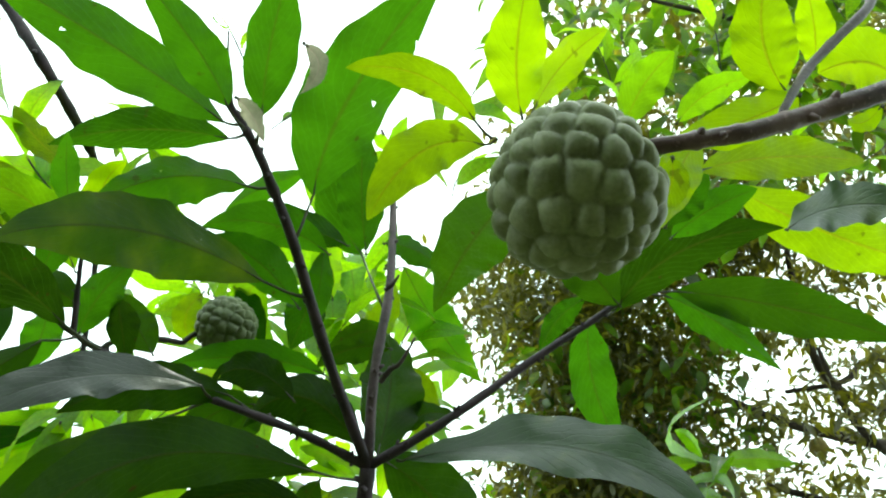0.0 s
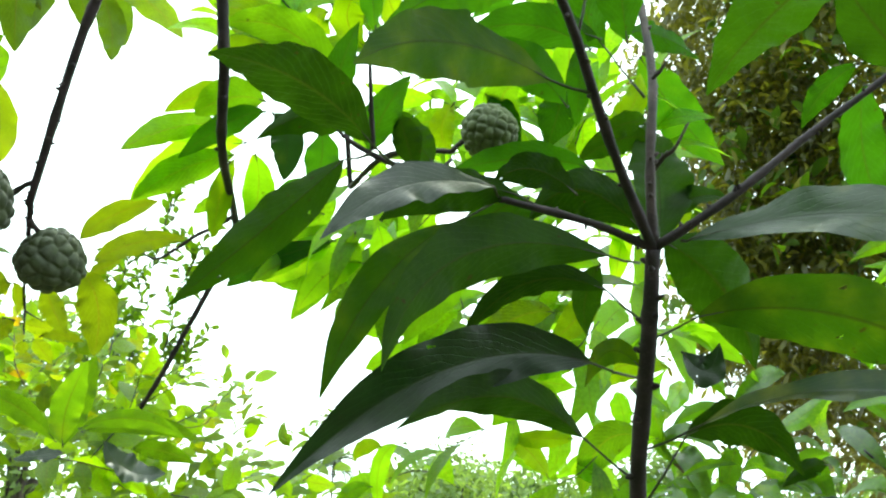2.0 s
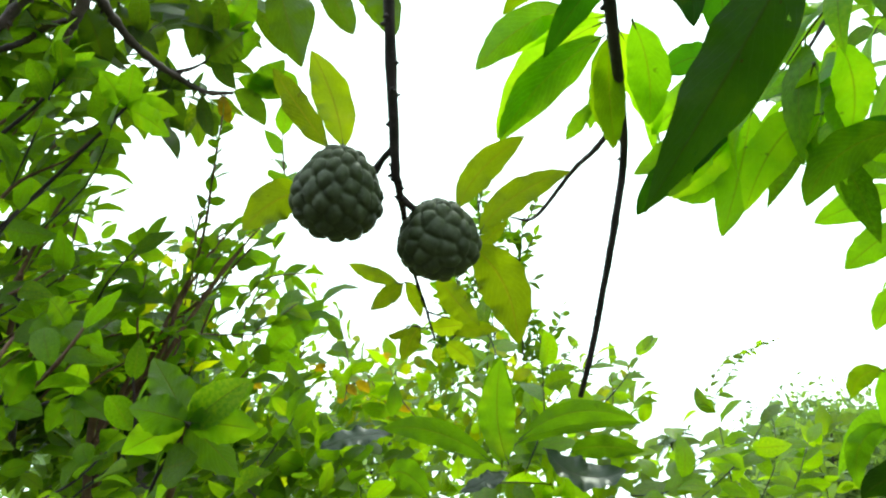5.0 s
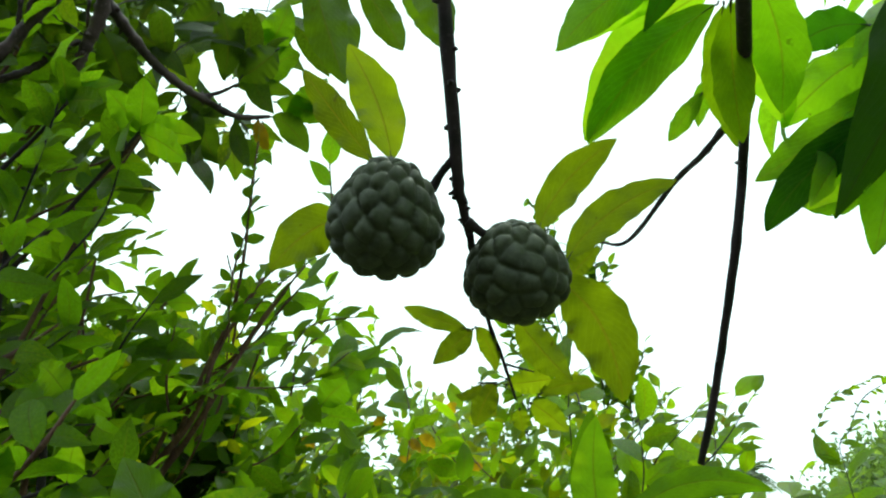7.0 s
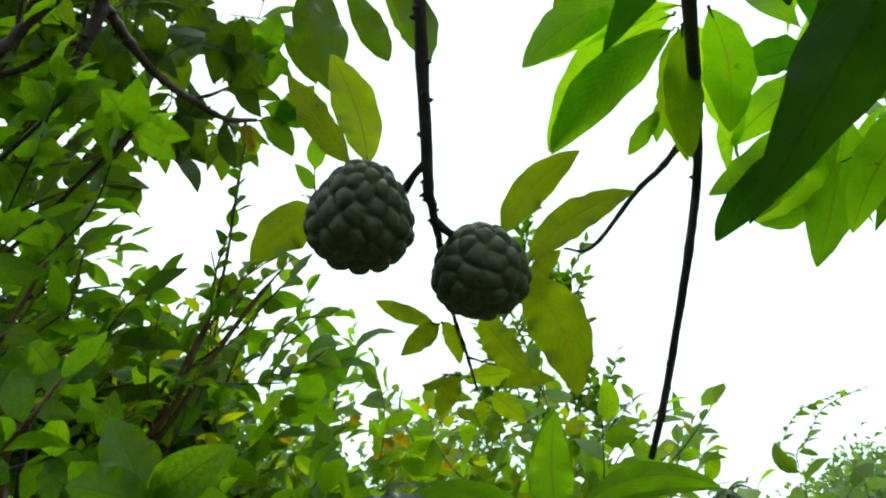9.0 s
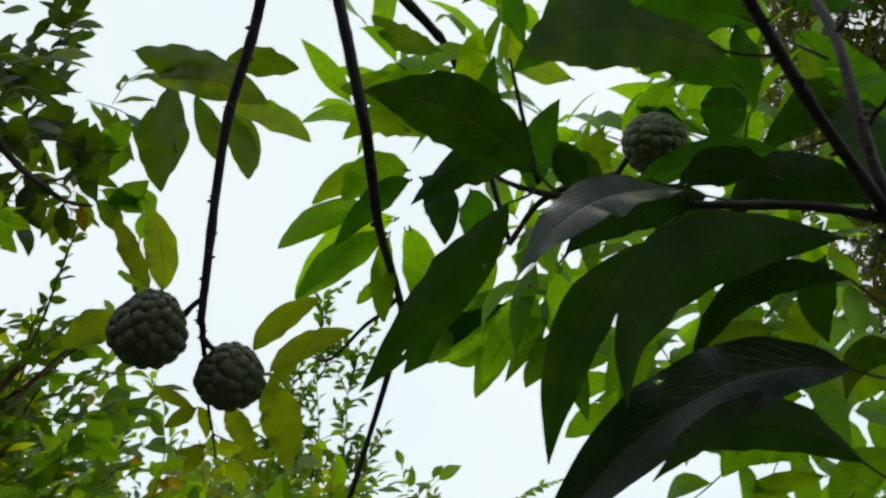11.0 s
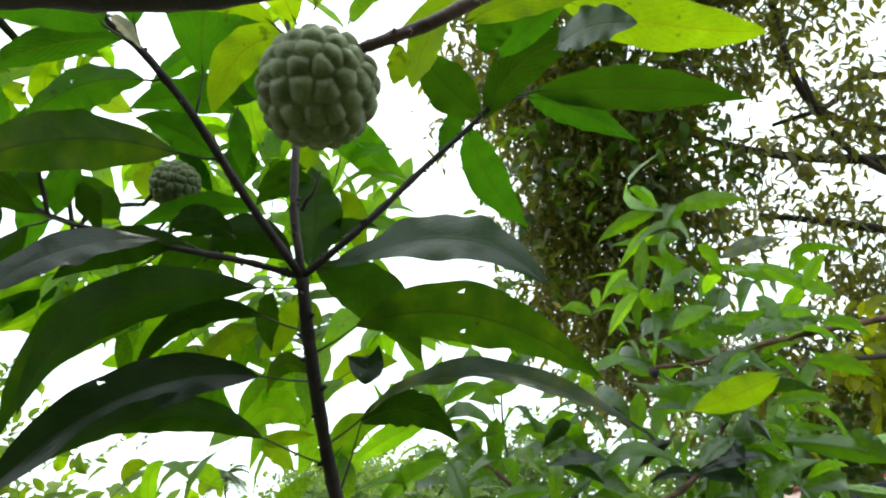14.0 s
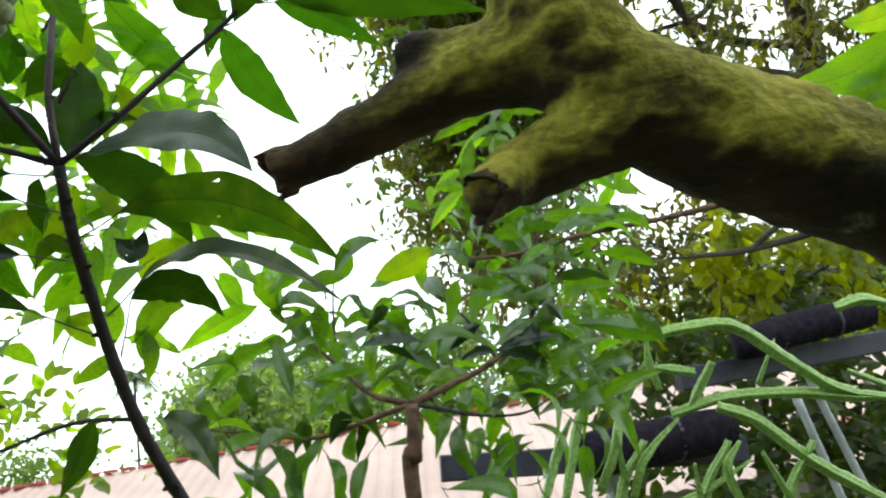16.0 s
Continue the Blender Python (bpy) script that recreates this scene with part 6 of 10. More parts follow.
branch(shrub, [(-1.432, 0.716, 1.808), (-1.415, 0.73, 1.85), (-1.383, 0.747, 1.918), (-1.361, 0.757, 1.959)], [0.004, 0.00347, 0.00293, 0.0024], BARK_BROWN, "stem", knots=0.12, buds=8, seed=61)
branch(shrub, [(-1.375, 0.795, 1.989), (-1.345, 0.82, 2.016), (-1.297, 0.843, 2.074), (-1.247, 0.866, 2.122)], [0.003, 0.0024, 0.0018, 0.0012], BARK_BROWN, "stem", knots=0.12, buds=8, seed=62)
branch(shrub, [(-1.384, 0.529, 1.847), (-1.358, 0.533, 1.921), (-1.33, 0.546, 1.976), (-1.304, 0.554, 2.021), (-1.271, 0.565, 2.071), (-1.224, 0.576, 2.131), (-1.177, 0.589, 2.18)], [0.0036, 0.00323, 0.00287, 0.0025, 0.00213, 0.00177, 0.0014], BARK_BROWN, "stem", knots=0.12, buds=14, seed=63)
branch(shrub, [(-1.418, 0.556, 1.812), (-1.406, 0.569, 1.843), (-1.381, 0.593, 1.893), (-1.342, 0.605, 1.979), (-1.295, 0.598, 2.071)], [0.0034, 0.0029, 0.0024, 0.0019, 0.0014], BARK_BROWN, "stem", knots=0.12, buds=10, seed=64)
branch(shrub, [(-1.684, 0.661, 1.864), (-1.651, 0.633, 2.005), (-1.599, 0.599, 2.148), (-1.506, 0.576, 2.309)], [0.006, 0.00533, 0.00467, 0.004], BARK_DARK, "stem", knots=0.12, buds=8, seed=65)
branch(shrub, [(-1.71, 0.734, 1.871), (-1.669, 0.708, 2.038), (-1.621, 0.667, 2.175), (-1.546, 0.648, 2.309)], [0.006, 0.00533, 0.00467, 0.004], BARK_DARK, "stem", knots=0.12, buds=8, seed=66)
branch(shrub, [(-1.264, 0.454, 2.113), (-1.241, 0.476, 2.137), (-1.215, 0.487, 2.166), (-1.194, 0.499, 2.186)], [0.0024, 0.002, 0.0016, 0.0012], BARK_BROWN, "stem", knots=0.12, buds=8, seed=67)
branch(shrub, [(-1.373, 0.83, 2.027), (-1.344, 0.821, 2.089), (-1.323, 0.79, 2.151)], [0.002, 0.0015, 0.001], BARK_BROWN, "stem", knots=0.12, buds=6, seed=68)
thicket(twigs, ((-2.067, 0.64, 2.004), (-1.855, 1.14, 1.976), (-1.856, 1.131, 2.284), (-1.994, 0.572, 2.273)), 80, 8, 0.057, rng, 0.07)
thicket(twigs, ((-1.922, 0.551, 2.28), (-1.721, 0.75, 2.239), (-1.637, 0.676, 2.429), (-1.791, 0.469, 2.532)), 24, 7, 0.065, rng, 0.07)
thicket(twigs, ((-2.216, 0.928, 2.057), (-1.944, 1.487, 2.016), (-1.847, 1.337, 2.32), (-2.059, 0.831, 2.356)), 36, 8, 0.059, rng, 0.07)
thicket(twigs, ((-1.662, 0.459, 1.892), (-1.644, 0.623, 1.896), (-1.383, 0.461, 2.396), (-1.427, 0.314, 2.342)), 40, 7, 0.079, rng, 0.07)
thicket(twigs, ((-2.133, 0.814, 1.84), (-1.697, 1.289, 1.769), (-1.743, 1.244, 2.015), (-2.108, 0.753, 2.194)), 70, 8, 0.061, rng, 0.07)
thicket(twigs, ((-1.584, 0.734, 1.669), (-1.249, 1.048, 1.635), (-1.292, 1.092, 1.745), (-1.653, 0.749, 1.808)), 46, 8, 0.053, rng, 0.06)
branch(shrub, [(-1.957, 0.865, -0.05), (-1.887, 0.815, 1.123), (-1.857, 0.765, 1.871), (-1.669, 0.699, 2.165), (-1.631, 0.683, 2.326), (-1.596, 0.716, 2.421)], [0.012, 0.009, 0.006, 0.0048, 0.004, 0.003], BARK_BROWN, "stem", knots=0.1)
branch(shrub, [(-1.892, 0.779, -0.05), (-1.822, 0.729, 1.114), (-1.792, 0.679, 1.857), (-1.666, 0.613, 2.182), (-1.595, 0.603, 2.373)], [0.012, 0.009, 0.006, 0.0048, 0.004], BARK_BROWN, "stem", knots=0.1)
branch(shrub, [(-1.596, 0.846, -0.05), (-1.526, 0.796, 1.078), (-1.496, 0.746, 1.796), (-1.437, 0.745, 1.862), (-1.373, 0.776, 1.932), (-1.339, 0.788, 2.013), (-1.292, 0.828, 2.11)], [0.012, 0.009, 0.006, 0.0048, 0.004, 0.003, 0.0016], BARK_BROWN, "stem", knots=0.1)
branch(shrub, [(-1.607, 0.865, -0.05), (-1.537, 0.815, 1.079), (-1.507, 0.765, 1.799), (-1.434, 0.762, 1.863), (-1.39, 0.786, 1.92), (-1.326, 0.822, 2.022), (-1.277, 0.875, 2.125)], [0.012, 0.009, 0.006, 0.0048, 0.004, 0.003, 0.0016], BARK_BROWN, "stem", knots=0.1)
twigs.twig((-1.327, 0.796, 2.055), (-1.264, 0.783, 2.163), 11, 0.033, rng, BARK_BROWN, r=0.0024)
twigs.twig((-1.264, 0.783, 2.163), (-1.201, 0.757, 2.255), 10, 0.031, rng, BARK_BROWN, r=0.0024)
twigs.twig((-1.371, 0.78, 1.961), (-1.318, 0.793, 2.05), 9, 0.039, rng, BARK_BROWN, r=0.0024)
twigs.twig((-1.318, 0.793, 2.05), (-1.259, 0.823, 2.111), 10, 0.034, rng, BARK_BROWN, r=0.0024)
twigs.twig((-1.346, 0.821, 2.039), (-1.253, 0.871, 2.127), 12, 0.033, rng, BARK_BROWN, r=0.0024)
twigs.twig((-1.359, 0.741, 1.892), (-1.318, 0.713, 2.021), 10, 0.034, rng, BARK_BROWN, r=0.0024)
twigs.twig((-1.379, 0.729, 1.922), (-1.326, 0.79, 1.964), 8, 0.037, rng, BARK_BROWN, r=0.0024)
twigs.twig((-1.34, 0.889, 2.01), (-1.249, 0.958, 2.067), 9, 0.044, rng, BARK_BROWN, r=0.0024)
twigs.twig((-1.377, 0.564, 1.985), (-1.311, 0.603, 2.081), 10, 0.053, rng, BARK_BROWN, r=0.0024)
twigs.twig((-1.362, 0.55, 1.864), (-1.314, 0.582, 1.957), 8, 0.062, rng, BARK_BROWN, r=0.0024)
twigs.twig((-1.38, 0.611, 1.84), (-1.323, 0.664, 1.938), 9, 0.056, rng, BARK_BROWN, r=0.0024)
twigs.twig((-1.381, 0.675, 2.008), (-1.319, 0.714, 2.084), 9, 0.047, rng, BARK_BROWN, r=0.0024)
twigs.twig((-1.275, 0.494, 2.136), (-1.217, 0.504, 2.204), 7, 0.064, rng, BARK_BROWN, r=0.0024)
twigs.twig((-1.283, 0.537, 2.159), (-1.211, 0.601, 2.215), 9, 0.060, rng, BARK_BROWN, r=0.0024)
twigs.twig((-1.393, 0.658, 1.845), (-1.347, 0.713, 1.903), 8, 0.055, rng, BARK_BROWN, r=0.0024)
twigs.twig((-1.344, 0.93, 1.991), (-1.289, 0.971, 2.029), 7, 0.041, rng, BARK_BROWN, r=0.0024)
# The darker leaf colour stands in for the shade inside the shrub.
shade_leaves = leaf_set("leaf", 4, 0.56, OVATE, LEAF_BOUGH_J, 0.12, 32, 4, 1)
inside = Leaves(shrub, shade_leaves, LEAF_BOUGH_J, 0)
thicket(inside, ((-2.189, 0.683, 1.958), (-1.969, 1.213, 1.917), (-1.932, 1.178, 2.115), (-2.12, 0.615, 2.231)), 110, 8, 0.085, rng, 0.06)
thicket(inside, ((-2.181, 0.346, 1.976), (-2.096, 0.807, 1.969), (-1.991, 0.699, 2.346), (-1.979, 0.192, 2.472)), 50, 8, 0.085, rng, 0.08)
inside.close("inner_foliage", "inner leaves with the shrub's inside shade put into their dark green")
twigs.close("foliage")

# ---- neighbouring tree with drooping boughs ----
bough_tree = thing("garden_tree", (-2.6, 1.3, 0), "garden tree with dark boughs and drooping green leaves", "tree")
branch(bough_tree, [(-2.6, 1.3, -0.05), (-2.6, 1.2, 1.3), (-2.55, 0.8, 2.2), (-2.33, 0.276, 2.591), (-1.8, 0.33, 2.34), (-1.325, 0.44, 2.239)], [0.06, 0.055, 0.05, 0.036, 0.016, 0.0072], BARK_DARK, "trunk", knots=0.1)
branch(bough_tree, [(-1.325, 0.44, 2.239), (-1.285, 0.455, 2.282), (-1.249, 0.468, 2.317), (-1.207, 0.485, 2.352), (-1.167, 0.49, 2.385)], [0.0070, 0.0068, 0.0066, 0.0064, 0.0062], BARK_STEM, knots=0.3, buds=10, seed=81)
branch(bough_tree, [(-1.32, 0.446, 2.26), (-1.306, 0.464, 2.271), (-1.289, 0.484, 2.284), (-1.275, 0.498, 2.296), (-1.255, 0.511, 2.312), (-1.238, 0.527, 2.324)], [0.0040, 0.0042, 0.0042, 0.0040, 0.0040, 0.0030], BARK_STEM, knots=0.3, buds=10, seed=82)
branch(bough_tree, [(-1.158, 0.517, 2.397), (-1.182, 0.525, 2.375), (-1.206, 0.535, 2.351), (-1.232, 0.535, 2.327), (-1.252, 0.535, 2.307), (-1.266, 0.536, 2.293)], [0.0090, 0.0088, 0.0084, 0.0075, 0.0062, 0.0045], BARK_STEM, knots=0.3, buds=10, seed=83)
branch(bough_tree, [(-1.204, 0.532, 2.381), (-1.212, 0.549, 2.374), (-1.222, 0.577, 2.361), (-1.232, 0.617, 2.34), (-1.233, 0.658, 2.324), (-1.23, 0.69, 2.316), (-1.221, 0.736, 2.304), (-1.197, 0.774, 2.307)], [0.0075, 0.0070, 0.0065, 0.0060, 0.0055, 0.0050, 0.0040, 0.0028], BARK_STEM, knots=0.3, buds=10, seed=84)
branch(bough_tree, [(-1.239, 0.688, 2.324), (-1.219, 0.709, 2.331), (-1.199, 0.724, 2.341)], [0.0030, 0.0026, 0.0014], BARK_STEM, knots=0.3, buds=10, seed=85)
branch(bough_tree, [(-1.23, 0.451, 2.367), (-1.252, 0.46, 2.345), (-1.276, 0.468, 2.319)], [0.0030, 0.0026, 0.0020], BARK_STEM, knots=0.3, buds=10, seed=86)
branch(bough_tree, [(-1.223, 0.465, 2.37), (-1.25, 0.468, 2.344), (-1.27, 0.47, 2.324)], [0.0026, 0.0022, 0.0016], BARK_STEM, knots=0.3, buds=10, seed=87)
branch(bough_tree, [(-1.209, 0.52, 2.367), (-1.232, 0.53, 2.343)], [0.0022, 0.0014], BARK_STEM, knots=0.3, buds=10, seed=88)
long_leaves = leaf_set("leaf", 6, 0.36, OBLONG, LEAF_BOUGH, 0.16, 41)
boughs = Leaves(bough_tree, long_leaves, LEAF_BOUGH_J, 300)
rng = np.random.default_rng(79)
boughs.twig((-1.239, 0.637, 2.336), (-1.221, 0.662, 2.398), 5, 0.085, rng, BARK_DARK)
boughs.twig((-1.236, 0.66, 2.327), (-1.301, 0.663, 2.32), 5, 0.085, rng, BARK_DARK)
boughs.twig((-1.229, 0.693, 2.315), (-1.288, 0.72, 2.301), 4, 0.075, rng, BARK_DARK)
boughs.twig((-1.22, 0.73, 2.302), (-1.251, 0.775, 2.303), 4, 0.070, rng, BARK_DARK)
boughs.twig((-1.23, 0.584, 2.368), (-1.222, 0.633, 2.41), 5, 0.085, rng, BARK_DARK)
boughs.twig((-1.267, 0.538, 2.35), (-1.286, 0.593, 2.368), 5, 0.085, rng, BARK_DARK)
boughs.twig((-1.194, 0.719, 2.333), (-1.181, 0.747, 2.386), 4, 0.085, rng, BARK_DARK)
boughs.twig((-1.259, 0.544, 2.355), (-1.289, 0.515, 2.393), 5, 0.080, rng, BARK_DARK)
boughs.twig((-1.276, 0.48, 2.359), (-1.312, 0.535, 2.364), 5, 0.085, rng, BARK_DARK)
boughs.twig((-1.222, 0.554, 2.386), (-1.221, 0.592, 2.427), 5, 0.085, rng, BARK_DARK)
boughs.twig((-1.307, 0.469, 2.33), (-1.342, 0.507, 2.341), 4, 0.080, rng, BARK_DARK)
leaf(bough_tree, (-1.16, 0.667, 2.404), (-1.168, 0.687, 2.371), (-1.208, 0.706, 2.343), (-0.463, 0.295, 0.836), 0.046, mat=LEAF_BOUGH, shape=OBLONG)
leaf(bough_tree, (-1.141, 0.747, 2.375), (-1.161, 0.732, 2.351), (-1.197, 0.722, 2.344), (-0.459, 0.33, 0.825), 0.054, mat=LEAF_BOUGH, shape=OBLONG)
leaf(bough_tree, (-1.252, 0.681, 2.315), (-1.255, 0.69, 2.287), (-1.282, 0.709, 2.266), (-0.535, 0.303, 0.789), 0.035, mat=LEAF_BOUGH, shape=OBLONG)
leaf(bough_tree, (-1.251, 0.556, 2.373), (-1.258, 0.582, 2.339), (-1.288, 0.611, 2.314), (-0.531, 0.221, 0.818), 0.052, mat=LEAF_BOUGH, shape=OBLONG)
leaf(bough_tree, (-1.222, 0.591, 2.386), (-1.222, 0.604, 2.363), (-1.223, 0.627, 2.37), (-0.503, 0.236, 0.832), 0.037, mat=LEAF_BOUGH, shape=OBLONG)
leaf(bough_tree, (-1.21, 0.763, 2.305), (-1.212, 0.769, 2.281), (-1.225, 0.79, 2.271), (-0.503, 0.361, 0.785), 0.021, mat=LEAF_YELLOW, shape=OBLONG)
boughs.twig((-1.35, 0.594, 2.555), (-1.243, 0.657, 2.589), 7, 0.101, rng, BARK_DARK)
boughs.twig((-1.35, 0.693, 2.463), (-1.3, 0.699, 2.571), 7, 0.096, rng, BARK_DARK)
boughs.twig((-1.394, 0.592, 2.508), (-1.359, 0.64, 2.385), 6, 0.099, rng, BARK_DARK)
boughs.twig((-1.45, 0.555, 2.495), (-1.411, 0.503, 2.607), 7, 0.093, rng, BARK_DARK)
boughs.twig((-1.514, 0.51, 2.485), (-1.508, 0.449, 2.571), 7, 0.093, rng, BARK_DARK)
boughs.twig((-1.308, 0.796, 2.631), (-1.261, 0.914, 2.628), 6, 0.107, rng, BARK_DARK)
boughs.twig((-1.353, 0.645, 2.384), (-1.338, 0.718, 2.305), 6, 0.089, rng, BARK_DARK)
boughs.twig((-1.489, 0.537, 2.576), (-1.407, 0.649, 2.618), 8, 0.099, rng, BARK_DARK)
boughs.twig((-1.44, 0.547, 2.616), (-1.333, 0.676, 2.663), 8, 0.099, rng, BARK_DARK)
boughs.twig((-1.336, 0.875, 2.695), (-1.233, 0.904, 2.771), 6, 0.092, rng, BARK_DARK)
leaf(bough_tree, (-1.196, 0.907, 2.708), (-1.224, 0.94, 2.614), (-1.251, 0.972, 2.523), (-0.919, 0.196, 0.343), 0.092, mat=LEAF_BOUGH, shape=OBLONG, fold=0.12, stalk_r=0.001)
leaf(bough_tree, (-1.17, 0.95, 2.7), (-1.164, 1.001, 2.63), (-1.162, 1.038, 2.572), (-0.458, 0.744, 0.487), 0.057, mat=LEAF_BOUGH, shape=OBLONG, fold=0.12, stalk_r=0.001)
leaf(bough_tree, (-1.121, 0.998, 2.69), (-1.107, 1.05, 2.628), (-1.107, 1.09, 2.564), (-0.268, 0.792, 0.549), 0.057, mat=LEAF_BOUGH, shape=OBLONG, fold=0.12, stalk_r=0.001)
leaf(bough_tree, (-1.11, 0.732, 2.608), (-1.031, 0.785, 2.582), (-0.949, 0.832, 2.566), (-0.464, 0.853, 0.241), 0.078, mat=LEAF_BOUGH, shape=OBLONG, fold=0.12, stalk_r=0.001)
leaf(bough_tree, (-1.097, 0.771, 2.56), (-0.989, 0.804, 2.533), (-0.893, 0.86, 2.467), (-0.256, 0.915, 0.313), 0.076, mat=LEAF_BOUGH, shape=OBLONG, fold=0.12, stalk_r=0.001)
leaf(bough_tree, (-0.99, 0.845, 2.614), (-0.931, 0.874, 2.609), (-0.867, 0.914, 2.592), (-0.039, 0.369, 0.928), 0.064, mat=LEAF_BOUGH, shape=OBLONG, fold=0.12, stalk_r=0.001)
leaf(bough_tree, (-0.99, 0.856, 2.505), (-0.907, 0.886, 2.467), (-0.845, 0.925, 2.403), (-0.392, 0.918, 0.064), 0.057, mat=LEAF_LIME, shape=OBLONG, fold=0.12, stalk_r=0.001)
leaf(bough_tree, (-0.993, 0.861, 2.496), (-0.971, 0.889, 2.423), (-0.966, 0.905, 2.355), (-0.346, 0.912, 0.222), 0.050, mat=LEAF_BOUGH, shape=OBLONG, fold=0.12, stalk_r=0.001)
leaf(bough_tree, (-1.082, 0.768, 2.48), (-1.099, 0.803, 2.419), (-1.115, 0.845, 2.349), (-0.739, 0.486, 0.467), 0.061, mat=LEAF_BOUGH, shape=OBLONG, fold=0.12, stalk_r=0.001)
leaf(bough_tree, (-1.26, 0.743, 2.406), (-1.222, 0.727, 2.431), (-1.192, 0.725, 2.472), (-0.464, 0.3, 0.834), 0.042, mat=LEAF_SHRUB, shape=OBLONG, fold=0.12)
leaf(bough_tree, (-1.252, 0.752, 2.408), (-1.207, 0.758, 2.426), (-1.169, 0.782, 2.458), (-0.454, 0.321, 0.831), 0.052, mat=LEAF_SHRUB, shape=OBLONG, fold=0.12)
leaf(bough_tree, (-1.253, 0.763, 2.401), (-1.204, 0.783, 2.414), (-1.174, 0.815, 2.434), (-0.453, 0.338, 0.825), 0.052, mat=LEAF_SHRUB, shape=OBLONG, fold=0.12)
leaf(bough_tree, (-1.258, 0.761, 2.398), (-1.226, 0.788, 2.391), (-1.214, 0.832, 2.39), (-0.47, 0.343, 0.813), 0.028, mat=LEAF_BOUGH, shape=OBLONG, fold=0.12)
leaf(bough_tree, (-1.236, 0.815, 2.383), (-1.21, 0.846, 2.366), (-1.201, 0.888, 2.361), (-0.461, 0.383, 0.8), 0.040, mat=LEAF_SHRUB, shape=OBLONG, fold=0.12)
leaf(bough_tree, (-1.251, 0.819, 2.366), (-1.236, 0.843, 2.345), (-1.247, 0.88, 2.324), (-0.48, 0.383, 0.789), 0.040, mat=LEAF_BOUGH, shape=OBLONG, fold=0.12)
leaf(bough_tree, (-1.307, 0.731, 2.368), (-1.316, 0.745, 2.332), (-1.333, 0.779, 2.31), (-0.536, 0.317, 0.782), 0.044, mat=LEAF_BOUGH, shape=OBLONG, fold=0.12)
leaf(bough_tree, (-1.303, 0.77, 2.349), (-1.306, 0.787, 2.315), (-1.332, 0.808, 2.29), (-0.531, 0.347, 0.773), 0.033, mat=LEAF_BOUGH, shape=OBLONG, fold=0.12)
leaf(bough_tree, (-1.264, 0.811, 2.36), (-1.264, 0.818, 2.335), (-1.283, 0.833, 2.325), (-0.501, 0.367, 0.784), 0.024, mat=LEAF_LIME, shape=OBLONG, fold=0.12)
leaf(bough_tree, (-1.306, 0.59, 2.436), (-1.32, 0.607, 2.399), (-1.346, 0.642, 2.375), (-0.532, 0.221, 0.818), 0.054, mat=LEAF_BOUGH, shape=OBLONG, fold=0.12)
leaf(bough_tree, (-1.236, 0.834, 2.37), (-1.197, 0.847, 2.377), (-1.169, 0.86, 2.408), (-0.451, 0.383, 0.806), 0.044, mat=LEAF_SHRUB, shape=OBLONG, fold=0.12)
leaf(bough_tree, (-1.216, 0.772, 2.428), (-1.17, 0.771, 2.447), (-1.143, 0.773, 2.483), (-0.428, 0.328, 0.842), 0.049, mat=LEAF_SHRUB, shape=OBLONG, fold=0.12)
leaf(bough_tree, (-1.249, 0.664, 2.456), (-1.22, 0.682, 2.455), (-1.2, 0.697, 2.481), (-0.461, 0.269, 0.846), 0.049, mat=LEAF_BOUGH, shape=OBLONG, fold=0.12)
leaf(bough_tree, (-1.281, 0.656, 2.432), (-1.275, 0.68, 2.409), (-1.298, 0.711, 2.389), (-0.501, 0.269, 0.823), 0.052, mat=LEAF_BOUGH, shape=OBLONG, fold=0.12)
leaf(bough_tree, (-1.221, 0.844, 2.376), (-1.18, 0.876, 2.369), (-1.181, 0.863, 2.396), (-0.441, 0.403, 0.802), 0.031, mat=LEAF_SHRUB, shape=OBLONG, fold=0.12)
thicket(boughs, ((-2.191, 0.448, 2.715), (-1.618, 0.869, 2.591), (-1.417, 0.745, 2.975), (-1.956, 0.303, 3.165)), 95, 7, 0.087, rng, 0.07)
thicket(boughs, ((-1.814, 0.43, 2.36), (-1.508, 0.688, 2.356), (-1.418, 0.632, 2.528), (-1.677, 0.345, 2.622)), 40, 6, 0.103, rng, 0.07)
thicket(boughs, ((-3.698, -0.128, 3.011), (-2.429, 0.488, 2.799), (-1.848, 0.353, 3.614), (-2.937, -0.416, 4.225)), 90, 7, 0.092, rng, 0.07)
boughs.close("foliage")

# ---- hedge below ----
hedge = thing("hedge_bush", (-1.414, 1.497, 0), "bright green leafy hedge bushes with yellowing tips", "hedge")
hedge_leaves = leaf_set("leaf", 6, 0.50, OVATE, LEAF_HEDGE, 0.12, 51)
hedge_twigs = Leaves(hedge, hedge_leaves, LEAF_HEDGE_J, 300)
rng = np.random.default_rng(80)
leaf(hedge, (-0.982, 1.033, 1.702), (-0.966, 1.022, 1.77), (-0.945, 1.015, 1.84), (-0.7, 0.661, 0.269), 0.050, mat=LEAF_SHRUB, shape=OBLONG, fold=0.14, stalk_r=0.001)
leaf(hedge, (-0.992, 1.022, 1.708), (-1.029, 0.959, 1.749), (-1.074, 0.909, 1.759), (-0.747, 0.632, 0.206), 0.036, mat=LEAF_SHRUB, shape=OBLONG, fold=0.14, stalk_r=0.001)
leaf(hedge, (-0.972, 1.063, 1.73), (-0.897, 1.122, 1.751), (-0.841, 1.188, 1.738), (-0.676, 0.693, 0.252), 0.033, mat=LEAF_SHRUB, shape=OBLONG, fold=0.14, stalk_r=0.001)
